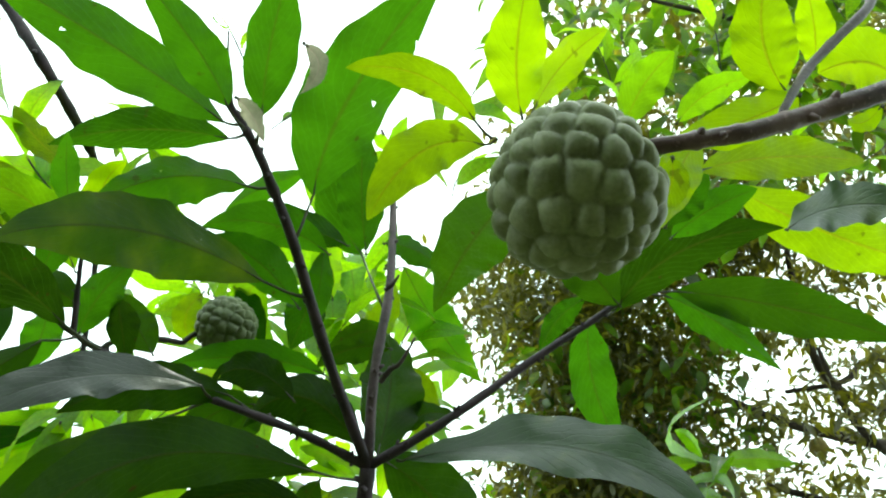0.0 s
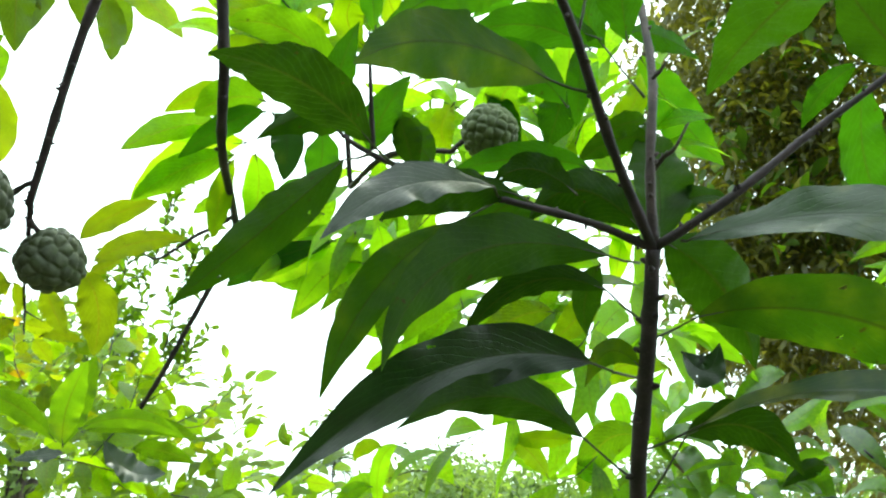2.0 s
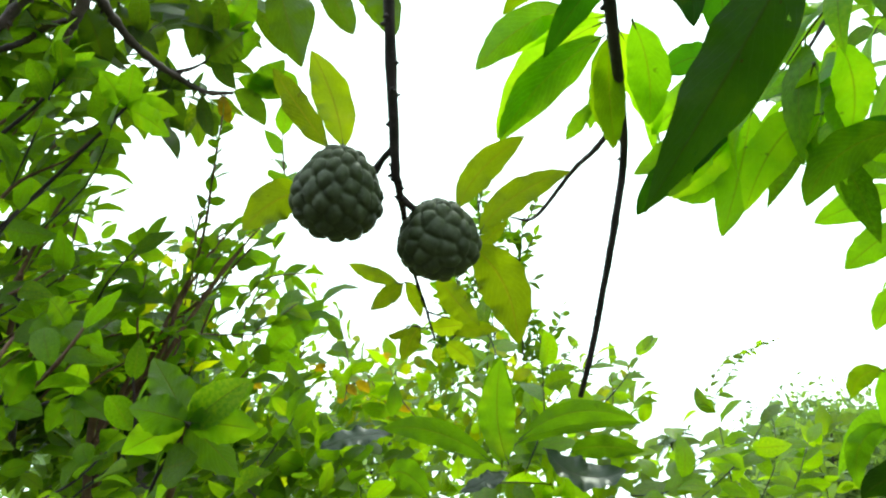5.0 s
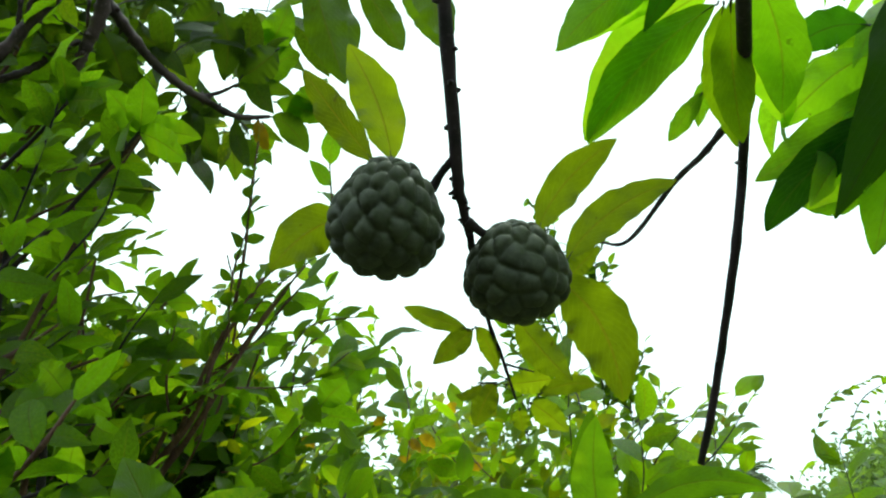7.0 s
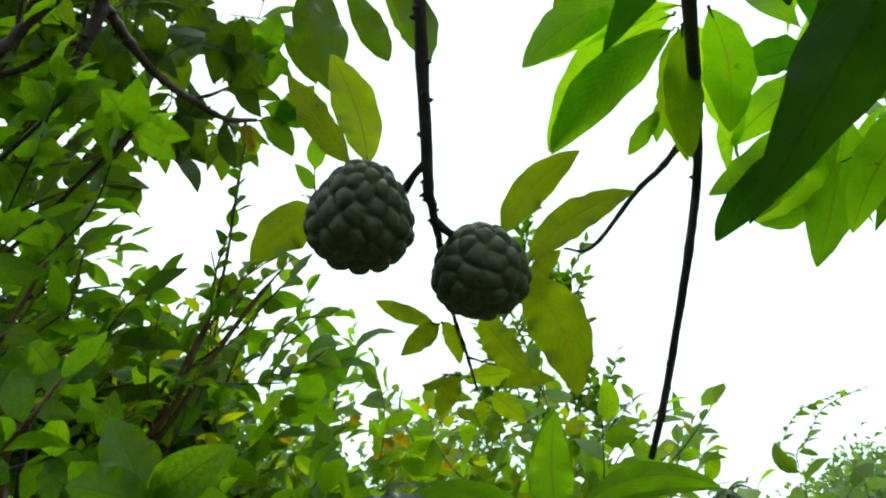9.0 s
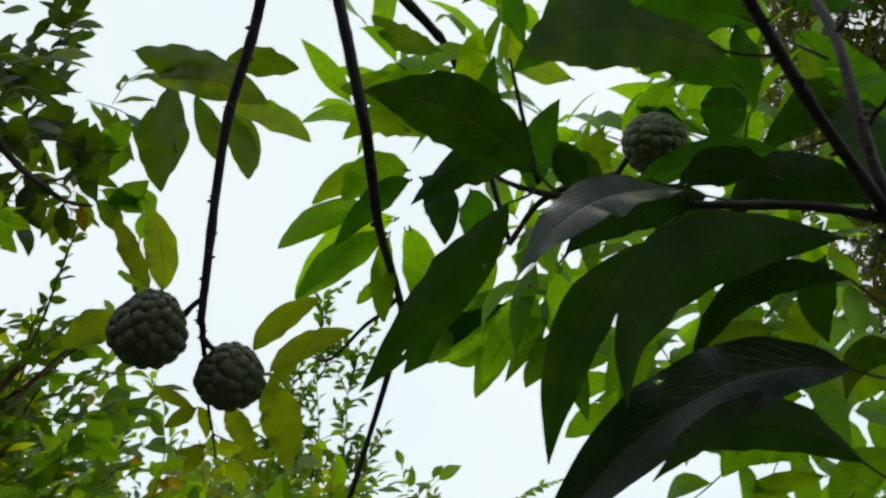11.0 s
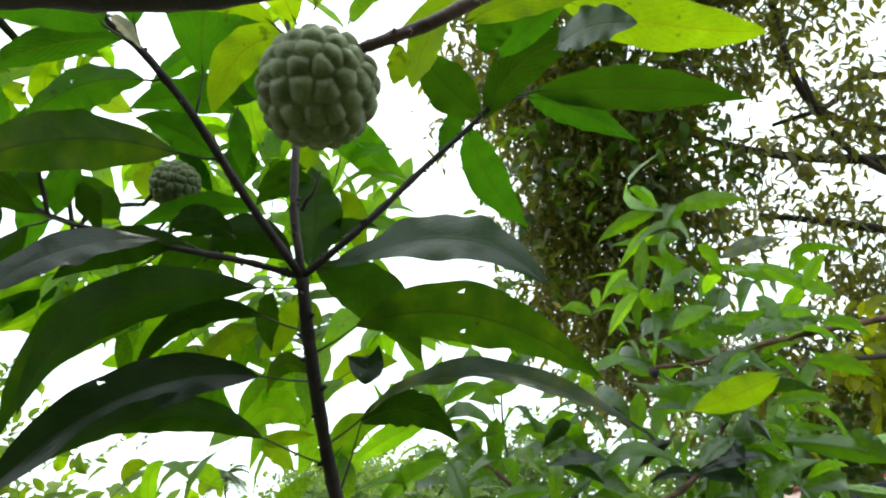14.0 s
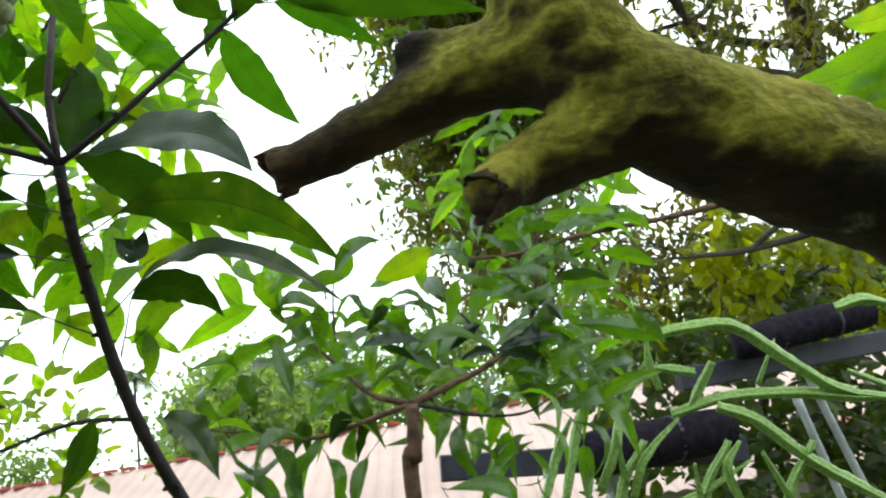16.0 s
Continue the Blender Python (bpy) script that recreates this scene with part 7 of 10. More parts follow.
leaf(hedge, (-1.069, 0.916, 1.752), (-1.104, 0.878, 1.752), (-1.133, 0.851, 1.742), (0.522, -0.612, 0.594), 0.036, mat=LEAF_WAXY, shape=OBLONG, fold=0.14, stalk_r=0.001)
leaf(hedge, (-0.919, 1.045, 1.708), (-0.895, 1.083, 1.671), (-0.847, 1.116, 1.67), (0.721, -0.436, 0.538), 0.056, mat=LEAF_WAXY, shape=OBLONG, fold=0.14, stalk_r=0.001)
leaf(hedge, (-0.958, 1.006, 1.684), (-0.977, 0.983, 1.677), (-1.003, 0.958, 1.666), (0.399, -0.626, 0.67), 0.031, mat=LEAF_WAXY, shape=OBLONG, fold=0.14, stalk_r=0.001)
leaf(hedge, (-0.942, 1.157, 1.719), (-0.908, 1.18, 1.721), (-0.86, 1.221, 1.706), (-0.519, 0.751, 0.408), 0.035, mat=LEAF_SHRUB, shape=OBLONG, fold=0.14, stalk_r=0.001)
leaf(hedge, (-1.06, 0.97, 1.673), (-1.072, 0.944, 1.703), (-1.089, 0.931, 1.704), (-0.699, 0.688, 0.195), 0.039, mat=LEAF_SHRUB, shape=OBLONG, fold=0.14, stalk_r=0.001)
leaf(hedge, (-1.298, 1.007, 1.791), (-1.264, 1.023, 1.802), (-1.243, 1.05, 1.781), (-0.545, 0.768, 0.336), 0.038, mat=LEAF_HEDGE, shape=OBLONG, fold=0.14, stalk_r=0.001)
hedge_twigs.twig((-1.269, 1.08, 1.702), (-1.285, 0.997, 1.822), 6, 0.079, rng, BARK_DARK)
hedge_twigs.twig((-0.994, 1.295, 1.656), (-1.024, 1.222, 1.744), 6, 0.079, rng, BARK_DARK)
hedge_twigs.twig((-1.031, 1.171, 1.708), (-0.972, 1.182, 1.869), 7, 0.065, rng, BARK_DARK)
hedge_twigs.twig((-1.03, 1.227, 1.729), (-0.92, 1.228, 1.852), 7, 0.066, rng, BARK_DARK)
hedge_twigs.twig((-1.139, 1.161, 1.714), (-1.016, 1.258, 1.693), 7, 0.079, rng, BARK_DARK)
hedge_twigs.twig((-0.954, 1.317, 1.666), (-0.824, 1.378, 1.71), 7, 0.070, rng, BARK_DARK)
hedge_twigs.twig((-1.077, 1.222, 1.909), (-1.104, 1.217, 2), 5, 0.068, rng, BARK_DARK)
hedge_twigs.twig((-1.467, 1.235, 1.894), (-1.45, 1.242, 2.127), 10, 0.063, rng, BARK_BROWN)
hedge_twigs.twig((-1.545, 1.136, 1.97), (-1.506, 1.171, 2.181), 9, 0.068, rng, BARK_BROWN)
hedge_twigs.twig((-1.436, 1.373, 1.925), (-1.449, 1.269, 2.083), 8, 0.070, rng, BARK_BROWN)
hedge_twigs.twig((-1.266, 1.617, 1.935), (-1.061, 1.828, 2.042), 10, 0.064, rng, BARK_BROWN)
hedge_twigs.twig((-1.314, 1.609, 1.895), (-1.152, 1.636, 2.034), 9, 0.069, rng, BARK_BROWN)
hedge_twigs.twig((-1.329, 1.343, 1.871), (-1.345, 1.262, 1.988), 8, 0.066, rng, BARK_BROWN)
hedge_twigs.twig((-1.17, 1.595, 1.857), (-1.045, 1.612, 1.97), 8, 0.059, rng, BARK_BROWN)
hedge_twigs.twig((-1.933, 1.648, 2.253), (-1.837, 1.576, 2.481), 12, 0.048, rng, BARK_BROWN)
hedge_twigs.twig((-1.1, 2.355, 2.02), (-0.926, 2.408, 2.128), 12, 0.035, rng, BARK_BROWN)
thicket(hedge_twigs, ((-1.835, 1.181, 1.792), (-1.102, 1.755, 1.668), (-1.174, 1.98, 1.886), (-1.997, 1.296, 2.091)), 80, 8, 0.067, rng, 0.08)
thicket(hedge_twigs, ((-1.212, 1.831, 1.642), (-0.667, 2.551, 1.509), (-0.898, 2.688, 1.695), (-1.234, 2.127, 1.798)), 8, 7, 0.070, rng, 0.08)
thicket(hedge_twigs, ((-2.572, 1.519, 1.967), (-1.552, 2.45, 1.798), (-1.609, 2.476, 2.141), (-2.669, 1.559, 2.465)), 36, 9, 0.062, rng, 0.08)
thicket(hedge_twigs, ((-1.745, 1.118, 1.547), (-0.698, 2.225, 1.343), (-0.714, 2.311, 1.632), (-1.817, 1.168, 1.833)), 34, 8, 0.070, rng, 0.08)
hedge_twigs.twig((-0.901, 1.706, 1.65), (-0.881, 1.681, 1.832), 9, 0.067, rng, BARK_DARK)
hedge_twigs.twig((-0.881, 1.681, 1.832), (-0.859, 1.727, 1.888), 7, 0.041, rng, BARK_DARK)
hedge_twigs.twig((-0.931, 1.611, 1.673), (-0.819, 1.739, 1.795), 8, 0.068, rng, BARK_DARK)
hedge_twigs.twig((-0.873, 1.725, 1.646), (-0.81, 1.793, 1.823), 9, 0.059, rng, BARK_DARK)
hedge_twigs.twig((-0.841, 1.811, 1.643), (-0.783, 1.904, 1.768), 8, 0.063, rng, BARK_DARK)
hedge_twigs.twig((-0.799, 1.966, 1.641), (-0.797, 1.901, 1.759), 7, 0.062, rng, BARK_DARK)
hedge_twigs.twig((-0.94, 1.53, 1.691), (-0.843, 1.618, 1.753), 7, 0.063, rng, BARK_DARK)
hedge_twigs.twig((-0.877, 1.757, 1.885), (-0.767, 1.859, 1.98), 13, 0.019, rng, BARK_DARK)
hedge_twigs.twig((-1.073, 1.278, 1.77), (-0.969, 1.393, 1.907), 9, 0.051, rng, BARK_DARK)
hedge_twigs.twig((-1.041, 1.35, 1.79), (-0.908, 1.478, 1.934), 11, 0.036, rng, BARK_DARK)
hedge_twigs.twig((-1.098, 1.295, 1.828), (-1.016, 1.404, 1.951), 8, 0.043, rng, BARK_DARK)
hedge_twigs.twig((-1.179, 1.337, 1.898), (-1.095, 1.426, 2.059), 9, 0.039, rng, BARK_DARK)
leaf(hedge, (-0.926, 0.96, 1.687), (-0.922, 0.946, 1.74), (-0.897, 0.937, 1.805), (-0.593, 0.75, 0.293), 0.046, mat=LEAF_SHRUB, shape=OBLONG, fold=0.2, stalk_r=0.001)
leaf(hedge, (-0.901, 0.961, 1.711), (-0.844, 1.003, 1.732), (-0.793, 1.062, 1.715), (-0.671, 0.709, 0.214), 0.030, mat=LEAF_SHRUB, shape=OBLONG, fold=0.2, stalk_r=0.001)
leaf(hedge, (-0.514, 1.302, 1.745), (-0.545, 1.303, 1.712), (-0.554, 1.341, 1.633), (-0.065, 0.934, 0.352), 0.034, mat=LEAF_APPLE, shape=OBLONG, fold=0.2, stalk_r=0.001)
leaf(hedge, (-0.54, 1.288, 1.741), (-0.566, 1.275, 1.738), (-0.586, 1.277, 1.714), (-0.342, 0.924, 0.172), 0.029, mat=LEAF_LIME, shape=OBLONG, fold=0.2, stalk_r=0.001)
leaf(hedge, (-0.562, 1.312, 1.676), (-0.6, 1.299, 1.659), (-0.621, 1.315, 1.609), (-0.052, 0.995, 0.082), 0.034, mat=LEAF_APPLE, shape=OBLONG, fold=0.2, stalk_r=0.001)
leaf(hedge, (-0.448, 1.295, 1.597), (-0.546, 1.231, 1.608), (-0.604, 1.207, 1.589), (-0.491, 0.844, 0.216), 0.044, mat=LEAF_SHADED, shape=OBLONG, fold=0.2, stalk_r=0.001)
leaf(hedge, (-1.494, 1.28, 1.992), (-1.474, 1.286, 1.982), (-1.477, 1.304, 1.973), (-0.575, 0.612, 0.543), 0.025, mat=LEAF_YELLOW, shape=OVATE)
leaf(hedge, (-1.473, 1.298, 1.998), (-1.454, 1.303, 1.986), (-1.457, 1.321, 1.976), (-0.563, 0.622, 0.545), 0.025, mat=LEAF_YELLOW, shape=OVATE)
leaf(hedge, (-1.504, 1.274, 1.982), (-1.491, 1.275, 1.968), (-1.499, 1.289, 1.955), (-0.587, 0.607, 0.536), 0.025, mat=LEAF_YELLOW, shape=OVATE)
leaf(hedge, (-1.523, 1.236, 2.028), (-1.503, 1.237, 2.03), (-1.505, 1.251, 2.034), (-0.588, 0.577, 0.567), 0.025, mat=LEAF_YELLOW, shape=OVATE)
leaf(hedge, (-1.576, 1.205, 1.966), (-1.556, 1.211, 1.96), (-1.559, 1.227, 1.955), (-0.628, 0.569, 0.532), 0.025, mat=LEAF_YELLOW, shape=OVATE)
leaf(hedge, (-1.423, 1.328, 2.033), (-1.403, 1.326, 2.038), (-1.404, 1.339, 2.045), (-0.527, 0.63, 0.571), 0.025, mat=LEAF_YELLOW, shape=OVATE)
leaf(hedge, (-1.614, 1.138, 2.014), (-1.597, 1.143, 2.006), (-1.602, 1.159, 2), (-0.647, 0.523, 0.555), 0.025, mat=LEAF_YELLOW, shape=OVATE)
leaf(hedge, (-1.424, 1.365, 1.928), (-1.402, 1.367, 1.929), (-1.401, 1.383, 1.931), (-0.537, 0.668, 0.516), 0.025, mat=LEAF_YELLOW, shape=OVATE)
sprig_leaves = leaf_set("leaf", 5, 0.52, OVATE, LEAF_SHRUB, 0.12, 53)
sprigs = Leaves(hedge, sprig_leaves, LEAF_SHRUB_J, 170)
sprigs.twig((-1.493, 1.853, 2.069), (-1.416, 1.779, 2.372), 16, 0.040, rng, BARK_DARK, r=0.0028, bend=0.05)
sprigs.twig((-1.416, 1.779, 2.372), (-1.339, 1.703, 2.589), 16, 0.040, rng, BARK_DARK, r=0.0028, bend=0.05)
sprigs.twig((-1.42, 1.9, 2.073), (-1.349, 1.839, 2.339), 16, 0.040, rng, BARK_DARK, r=0.0028, bend=0.05)
sprigs.twig((-1.349, 1.839, 2.339), (-1.29, 1.814, 2.458), 16, 0.040, rng, BARK_DARK, r=0.0028, bend=0.05)
sprigs.twig((-1.523, 1.828, 2.078), (-1.498, 1.764, 2.284), 16, 0.040, rng, BARK_DARK, r=0.0028, bend=0.05)
sprigs.twig((-1.498, 1.764, 2.284), (-1.462, 1.73, 2.402), 16, 0.040, rng, BARK_DARK, r=0.0028, bend=0.05)
sprigs.twig((-1.573, 1.793, 2.072), (-1.537, 1.761, 2.225), 16, 0.040, rng, BARK_DARK, r=0.0028, bend=0.05)
sprigs.twig((-1.368, 1.936, 2.062), (-1.322, 1.921, 2.187), 16, 0.040, rng, BARK_DARK, r=0.0028, bend=0.05)
sprigs.twig((-1.483, 1.844, 2.114), (-1.435, 1.859, 2.164), 7, 0.040, rng, BARK_DARK, r=0.0028, bend=0.05)
sprigs.twig((-1.471, 1.834, 2.165), (-1.44, 1.843, 2.196), 7, 0.040, rng, BARK_DARK, r=0.0028, bend=0.05)
sprigs.twig((-1.459, 1.822, 2.216), (-1.481, 1.792, 2.249), 7, 0.040, rng, BARK_DARK, r=0.0028, bend=0.05)
sprigs.twig((-1.446, 1.809, 2.268), (-1.449, 1.77, 2.343), 7, 0.040, rng, BARK_DARK, r=0.0028, bend=0.05)
sprigs.twig((-1.431, 1.794, 2.32), (-1.445, 1.76, 2.369), 7, 0.040, rng, BARK_DARK, r=0.0028, bend=0.05)
sprigs.twig((-1.416, 1.779, 2.372), (-1.354, 1.784, 2.44), 7, 0.040, rng, BARK_DARK, r=0.0028, bend=0.05)
sprigs.twig((-1.406, 1.769, 2.405), (-1.363, 1.769, 2.456), 7, 0.040, rng, BARK_DARK, r=0.0028, bend=0.05)
sprigs.twig((-1.393, 1.757, 2.442), (-1.347, 1.769, 2.473), 7, 0.040, rng, BARK_DARK, r=0.0028, bend=0.05)
sprigs.twig((-1.38, 1.744, 2.479), (-1.335, 1.733, 2.547), 7, 0.040, rng, BARK_DARK, r=0.0028, bend=0.05)
sprigs.twig((-1.367, 1.731, 2.516), (-1.329, 1.719, 2.575), 7, 0.040, rng, BARK_DARK, r=0.0028, bend=0.05)
sprigs.twig((-1.353, 1.717, 2.553), (-1.357, 1.668, 2.621), 7, 0.040, rng, BARK_DARK, r=0.0028, bend=0.05)
sprigs.twig((-1.339, 1.703, 2.589), (-1.286, 1.717, 2.619), 7, 0.040, rng, BARK_DARK, r=0.0028, bend=0.05)
sprigs.twig((-1.411, 1.893, 2.112), (-1.383, 1.893, 2.163), 7, 0.040, rng, BARK_DARK, r=0.0028, bend=0.05)
sprigs.twig((-1.4, 1.884, 2.157), (-1.362, 1.894, 2.194), 7, 0.040, rng, BARK_DARK, r=0.0028, bend=0.05)
sprigs.twig((-1.388, 1.874, 2.203), (-1.339, 1.888, 2.245), 7, 0.040, rng, BARK_DARK, r=0.0028, bend=0.05)
sprigs.twig((-1.376, 1.864, 2.248), (-1.386, 1.829, 2.31), 7, 0.040, rng, BARK_DARK, r=0.0028, bend=0.05)
sprigs.twig((-1.363, 1.852, 2.294), (-1.312, 1.865, 2.332), 7, 0.040, rng, BARK_DARK, r=0.0028, bend=0.05)
sprigs.twig((-1.349, 1.839, 2.339), (-1.361, 1.798, 2.406), 7, 0.040, rng, BARK_DARK, r=0.0028, bend=0.05)
sprigs.twig((-1.341, 1.836, 2.357), (-1.297, 1.843, 2.396), 7, 0.040, rng, BARK_DARK, r=0.0028, bend=0.05)
sprigs.twig((-1.331, 1.832, 2.377), (-1.293, 1.818, 2.448), 7, 0.040, rng, BARK_DARK, r=0.0028, bend=0.05)
sprigs.twig((-1.321, 1.828, 2.397), (-1.266, 1.837, 2.442), 7, 0.040, rng, BARK_DARK, r=0.0028, bend=0.05)
sprigs.twig((-1.311, 1.823, 2.418), (-1.344, 1.775, 2.467), 7, 0.040, rng, BARK_DARK, r=0.0028, bend=0.05)
sprigs.twig((-1.301, 1.819, 2.438), (-1.325, 1.78, 2.479), 7, 0.040, rng, BARK_DARK, r=0.0028, bend=0.05)
sprigs.twig((-1.29, 1.814, 2.458), (-1.233, 1.815, 2.516), 7, 0.040, rng, BARK_DARK, r=0.0028, bend=0.05)
sprigs.twig((-1.52, 1.82, 2.108), (-1.484, 1.832, 2.146), 7, 0.040, rng, BARK_DARK, r=0.0028, bend=0.05)
sprigs.twig((-1.516, 1.81, 2.143), (-1.477, 1.826, 2.176), 7, 0.040, rng, BARK_DARK, r=0.0028, bend=0.05)
sprigs.twig((-1.512, 1.799, 2.178), (-1.538, 1.76, 2.225), 7, 0.040, rng, BARK_DARK, r=0.0028, bend=0.05)
sprigs.twig((-1.508, 1.788, 2.213), (-1.462, 1.805, 2.25), 7, 0.040, rng, BARK_DARK, r=0.0028, bend=0.05)
sprigs.twig((-1.503, 1.776, 2.248), (-1.532, 1.733, 2.295), 7, 0.040, rng, BARK_DARK, r=0.0028, bend=0.05)
sprigs.twig((-1.498, 1.764, 2.284), (-1.522, 1.718, 2.341), 7, 0.040, rng, BARK_DARK, r=0.0028, bend=0.05)
sprigs.twig((-1.493, 1.759, 2.301), (-1.522, 1.705, 2.363), 7, 0.040, rng, BARK_DARK, r=0.0028, bend=0.05)
sprigs.twig((-1.487, 1.754, 2.321), (-1.44, 1.77, 2.357), 7, 0.040, rng, BARK_DARK, r=0.0028, bend=0.05)
sprigs.twig((-1.481, 1.748, 2.342), (-1.509, 1.701, 2.389), 7, 0.040, rng, BARK_DARK, r=0.0028, bend=0.05)
sprigs.twig((-1.475, 1.742, 2.362), (-1.43, 1.747, 2.412), 7, 0.040, rng, BARK_DARK, r=0.0028, bend=0.05)
sprigs.twig((-1.468, 1.736, 2.382), (-1.43, 1.738, 2.429), 7, 0.040, rng, BARK_DARK, r=0.0028, bend=0.05)
sprigs.twig((-1.462, 1.73, 2.402), (-1.431, 1.725, 2.45), 7, 0.040, rng, BARK_DARK, r=0.0028, bend=0.05)
sprigs.twig((-1.568, 1.789, 2.095), (-1.597, 1.739, 2.165), 7, 0.040, rng, BARK_DARK, r=0.0028, bend=0.05)
sprigs.twig((-1.562, 1.784, 2.121), (-1.525, 1.783, 2.193), 7, 0.040, rng, BARK_DARK, r=0.0028, bend=0.05)
sprigs.twig((-1.556, 1.778, 2.147), (-1.513, 1.797, 2.182), 7, 0.040, rng, BARK_DARK, r=0.0028, bend=0.05)
sprigs.twig((-1.55, 1.773, 2.173), (-1.572, 1.742, 2.206), 7, 0.040, rng, BARK_DARK, r=0.0028, bend=0.05)
sprigs.twig((-1.544, 1.767, 2.199), (-1.575, 1.727, 2.235), 7, 0.040, rng, BARK_DARK, r=0.0028, bend=0.05)
sprigs.twig((-1.537, 1.761, 2.225), (-1.498, 1.772, 2.265), 7, 0.040, rng, BARK_DARK, r=0.0028, bend=0.05)
sprigs.twig((-1.362, 1.935, 2.081), (-1.322, 1.948, 2.113), 7, 0.040, rng, BARK_DARK, r=0.0028, bend=0.05)
sprigs.twig((-1.354, 1.932, 2.102), (-1.389, 1.895, 2.146), 7, 0.040, rng, BARK_DARK, r=0.0028, bend=0.05)
sprigs.twig((-1.346, 1.93, 2.123), (-1.361, 1.91, 2.154), 7, 0.040, rng, BARK_DARK, r=0.0028, bend=0.05)
sprigs.twig((-1.338, 1.927, 2.144), (-1.354, 1.9, 2.19), 7, 0.040, rng, BARK_DARK, r=0.0028, bend=0.05)
sprigs.twig((-1.33, 1.924, 2.165), (-1.363, 1.883, 2.219), 7, 0.040, rng, BARK_DARK, r=0.0028, bend=0.05)
sprigs.twig((-1.322, 1.921, 2.187), (-1.277, 1.924, 2.244), 7, 0.040, rng, BARK_DARK, r=0.0028, bend=0.05)
sprigs.close("sprig_mass")
hedge_twigs.close("foliage")
lime_leaves = leaf_set("leaf", 5, 0.52, OVATE, LEAF_LIME_J, 0.12, 52)
hedge_tips = Leaves(hedge, lime_leaves, LEAF_LIME_J, 0)
thicket(hedge_tips, ((-1.89, 1.329, 1.932), (-1.164, 1.89, 1.821), (-1.244, 2.011, 1.98), (-1.889, 1.332, 2.153)), 46, 6, 0.053, rng, 0.06, 0.12)
thicket(hedge_tips, ((-2.033, 0.792, 1.99), (-1.64, 1.146, 2.071), (-1.68, 1.166, 2.218), (-1.968, 0.742, 2.146)), 30, 6, 0.052, rng, 0.06, 0.12)
hedge_tips.close("shoot_mass", "yellow-green new shoots")

# ---- large old tree behind, with small yellow fruit ----
old_tree = thing("old_garden_tree", (3.703, 6.59, 0), "large old tree with dark limbs and dense small olive leaves", "tree")
branch(old_tree, [(3.703, 6.59, -0.1), (3.653, 6.59, 1.2), (3.998, 5.792, 3.048), (3.769, 5.135, 4.095), (3.59, 4.623, 5.055), (3.538, 3.903, 6.541)], [0.2, 0.17, 0.14, 0.11, 0.09, 0.05], BARK_GREY, "trunk", steps=8, sides=12)
branch(old_tree, [(3.797, 5.245, 3.829), (3.28, 4.995, 3.851), (2.472, 4.726, 3.883), (2.019, 4.649, 4.018), (1.616, 4.555, 4.199)], [0.045, 0.04, 0.034, 0.028, 0.015], BARK_GREY)
branch(old_tree, [(3.769, 5.135, 4.095), (3.032, 4.793, 4.05), (2.625, 4.599, 4.212), (2.46, 4.36, 4.511), (2.417, 4.144, 5.032)], [0.04, 0.034, 0.03, 0.027, 0.02], BARK_GREY)
branch(old_tree, [(3.338, 5.145, 3.756), (2.864, 4.765, 3.834), (2.633, 4.561, 4.041), (2.543, 4.43, 4.35)], [0.03, 0.026, 0.022, 0.015], BARK_GREY)
branch(old_tree, [(3.928, 5.54, 3.389), (3.177, 5.181, 3.384), (2.615, 4.917, 3.436), (2.118, 4.845, 3.552)], [0.04, 0.034, 0.028, 0.02], BARK_GREY)
branch(old_tree, [(3.701, 4.896, 4.404), (3.026, 4.652, 4.394), (2.742, 4.612, 4.192), (2.322, 4.624, 4.115)], [0.03, 0.026, 0.022, 0.015], BARK_GREY)
branch(old_tree, [(3.59, 4.623, 5.055), (2.723, 4.209, 5.436), (1.756, 3.927, 5.746), (1.036, 3.734, 6.132)], [0.05, 0.04, 0.03, 0.02], BARK_GREY)
branch(old_tree, [(2.459, 4.226, 5.101), (1.791, 4.238, 4.992), (1.053, 4.304, 4.745), (0.54, 4.335, 4.609)], [0.03, 0.024, 0.018, 0.01], BARK_GREY)
branch(old_tree, [(2.019, 4.649, 4.018), (1.343, 4.677, 3.872), (0.823, 4.722, 3.701), (0.441, 4.815, 3.43)], [0.02, 0.018, 0.014, 0.008], BARK_GREY)
tree_leaves = leaf_set("leaf", 5, 0.34, OBLONG, LEAF_TREE_J, 0.2, 61, 3, 1)
tree_crown = Leaves(old_tree, tree_leaves, LEAF_TREE_J, 0)
rng = np.random.default_rng(81)


def crown_mass(leaves, q, depth, clusters, per, size, length, rng):
    """Clumps of hanging leaves all through a part of a crown."""
    for _ in range(clusters):
        c = patch_point(q, rng, 0.0) + Vector(depth) * rng.uniform(-1, 1)
        for _ in range(per):
            p = c + Vector(rng.normal(0, size, 3))
            way = Vector((rng.normal(0, 0.7), rng.normal(0, 0.7), -0.55 + rng.normal(0, 0.45)))
            leaves.add(p, way, Vector((rng.normal(0, 0.5), rng.normal(-0.5, 0.5), 0.8)), length * rng.uniform(0.7, 1.2), rng, True)


crown_mass(tree_crown, ((0.478, 4.973, 3.049), (1.261, 5.127, 2.765), (1.92, 4.53, 4.297), (0.485, 4.36, 4.544)), (-0.031, 0.647, 0.266), 150, 100, 0.14, 0.092, rng)
crown_mass(tree_crown, ((0.105, 4.376, 4.46), (1.826, 4.55, 4.238), (2.329, 4.011, 5.609), (0.662, 3.812, 5.897)), (-0.031, 0.647, 0.266), 150, 90, 0.14, 0.097, rng)
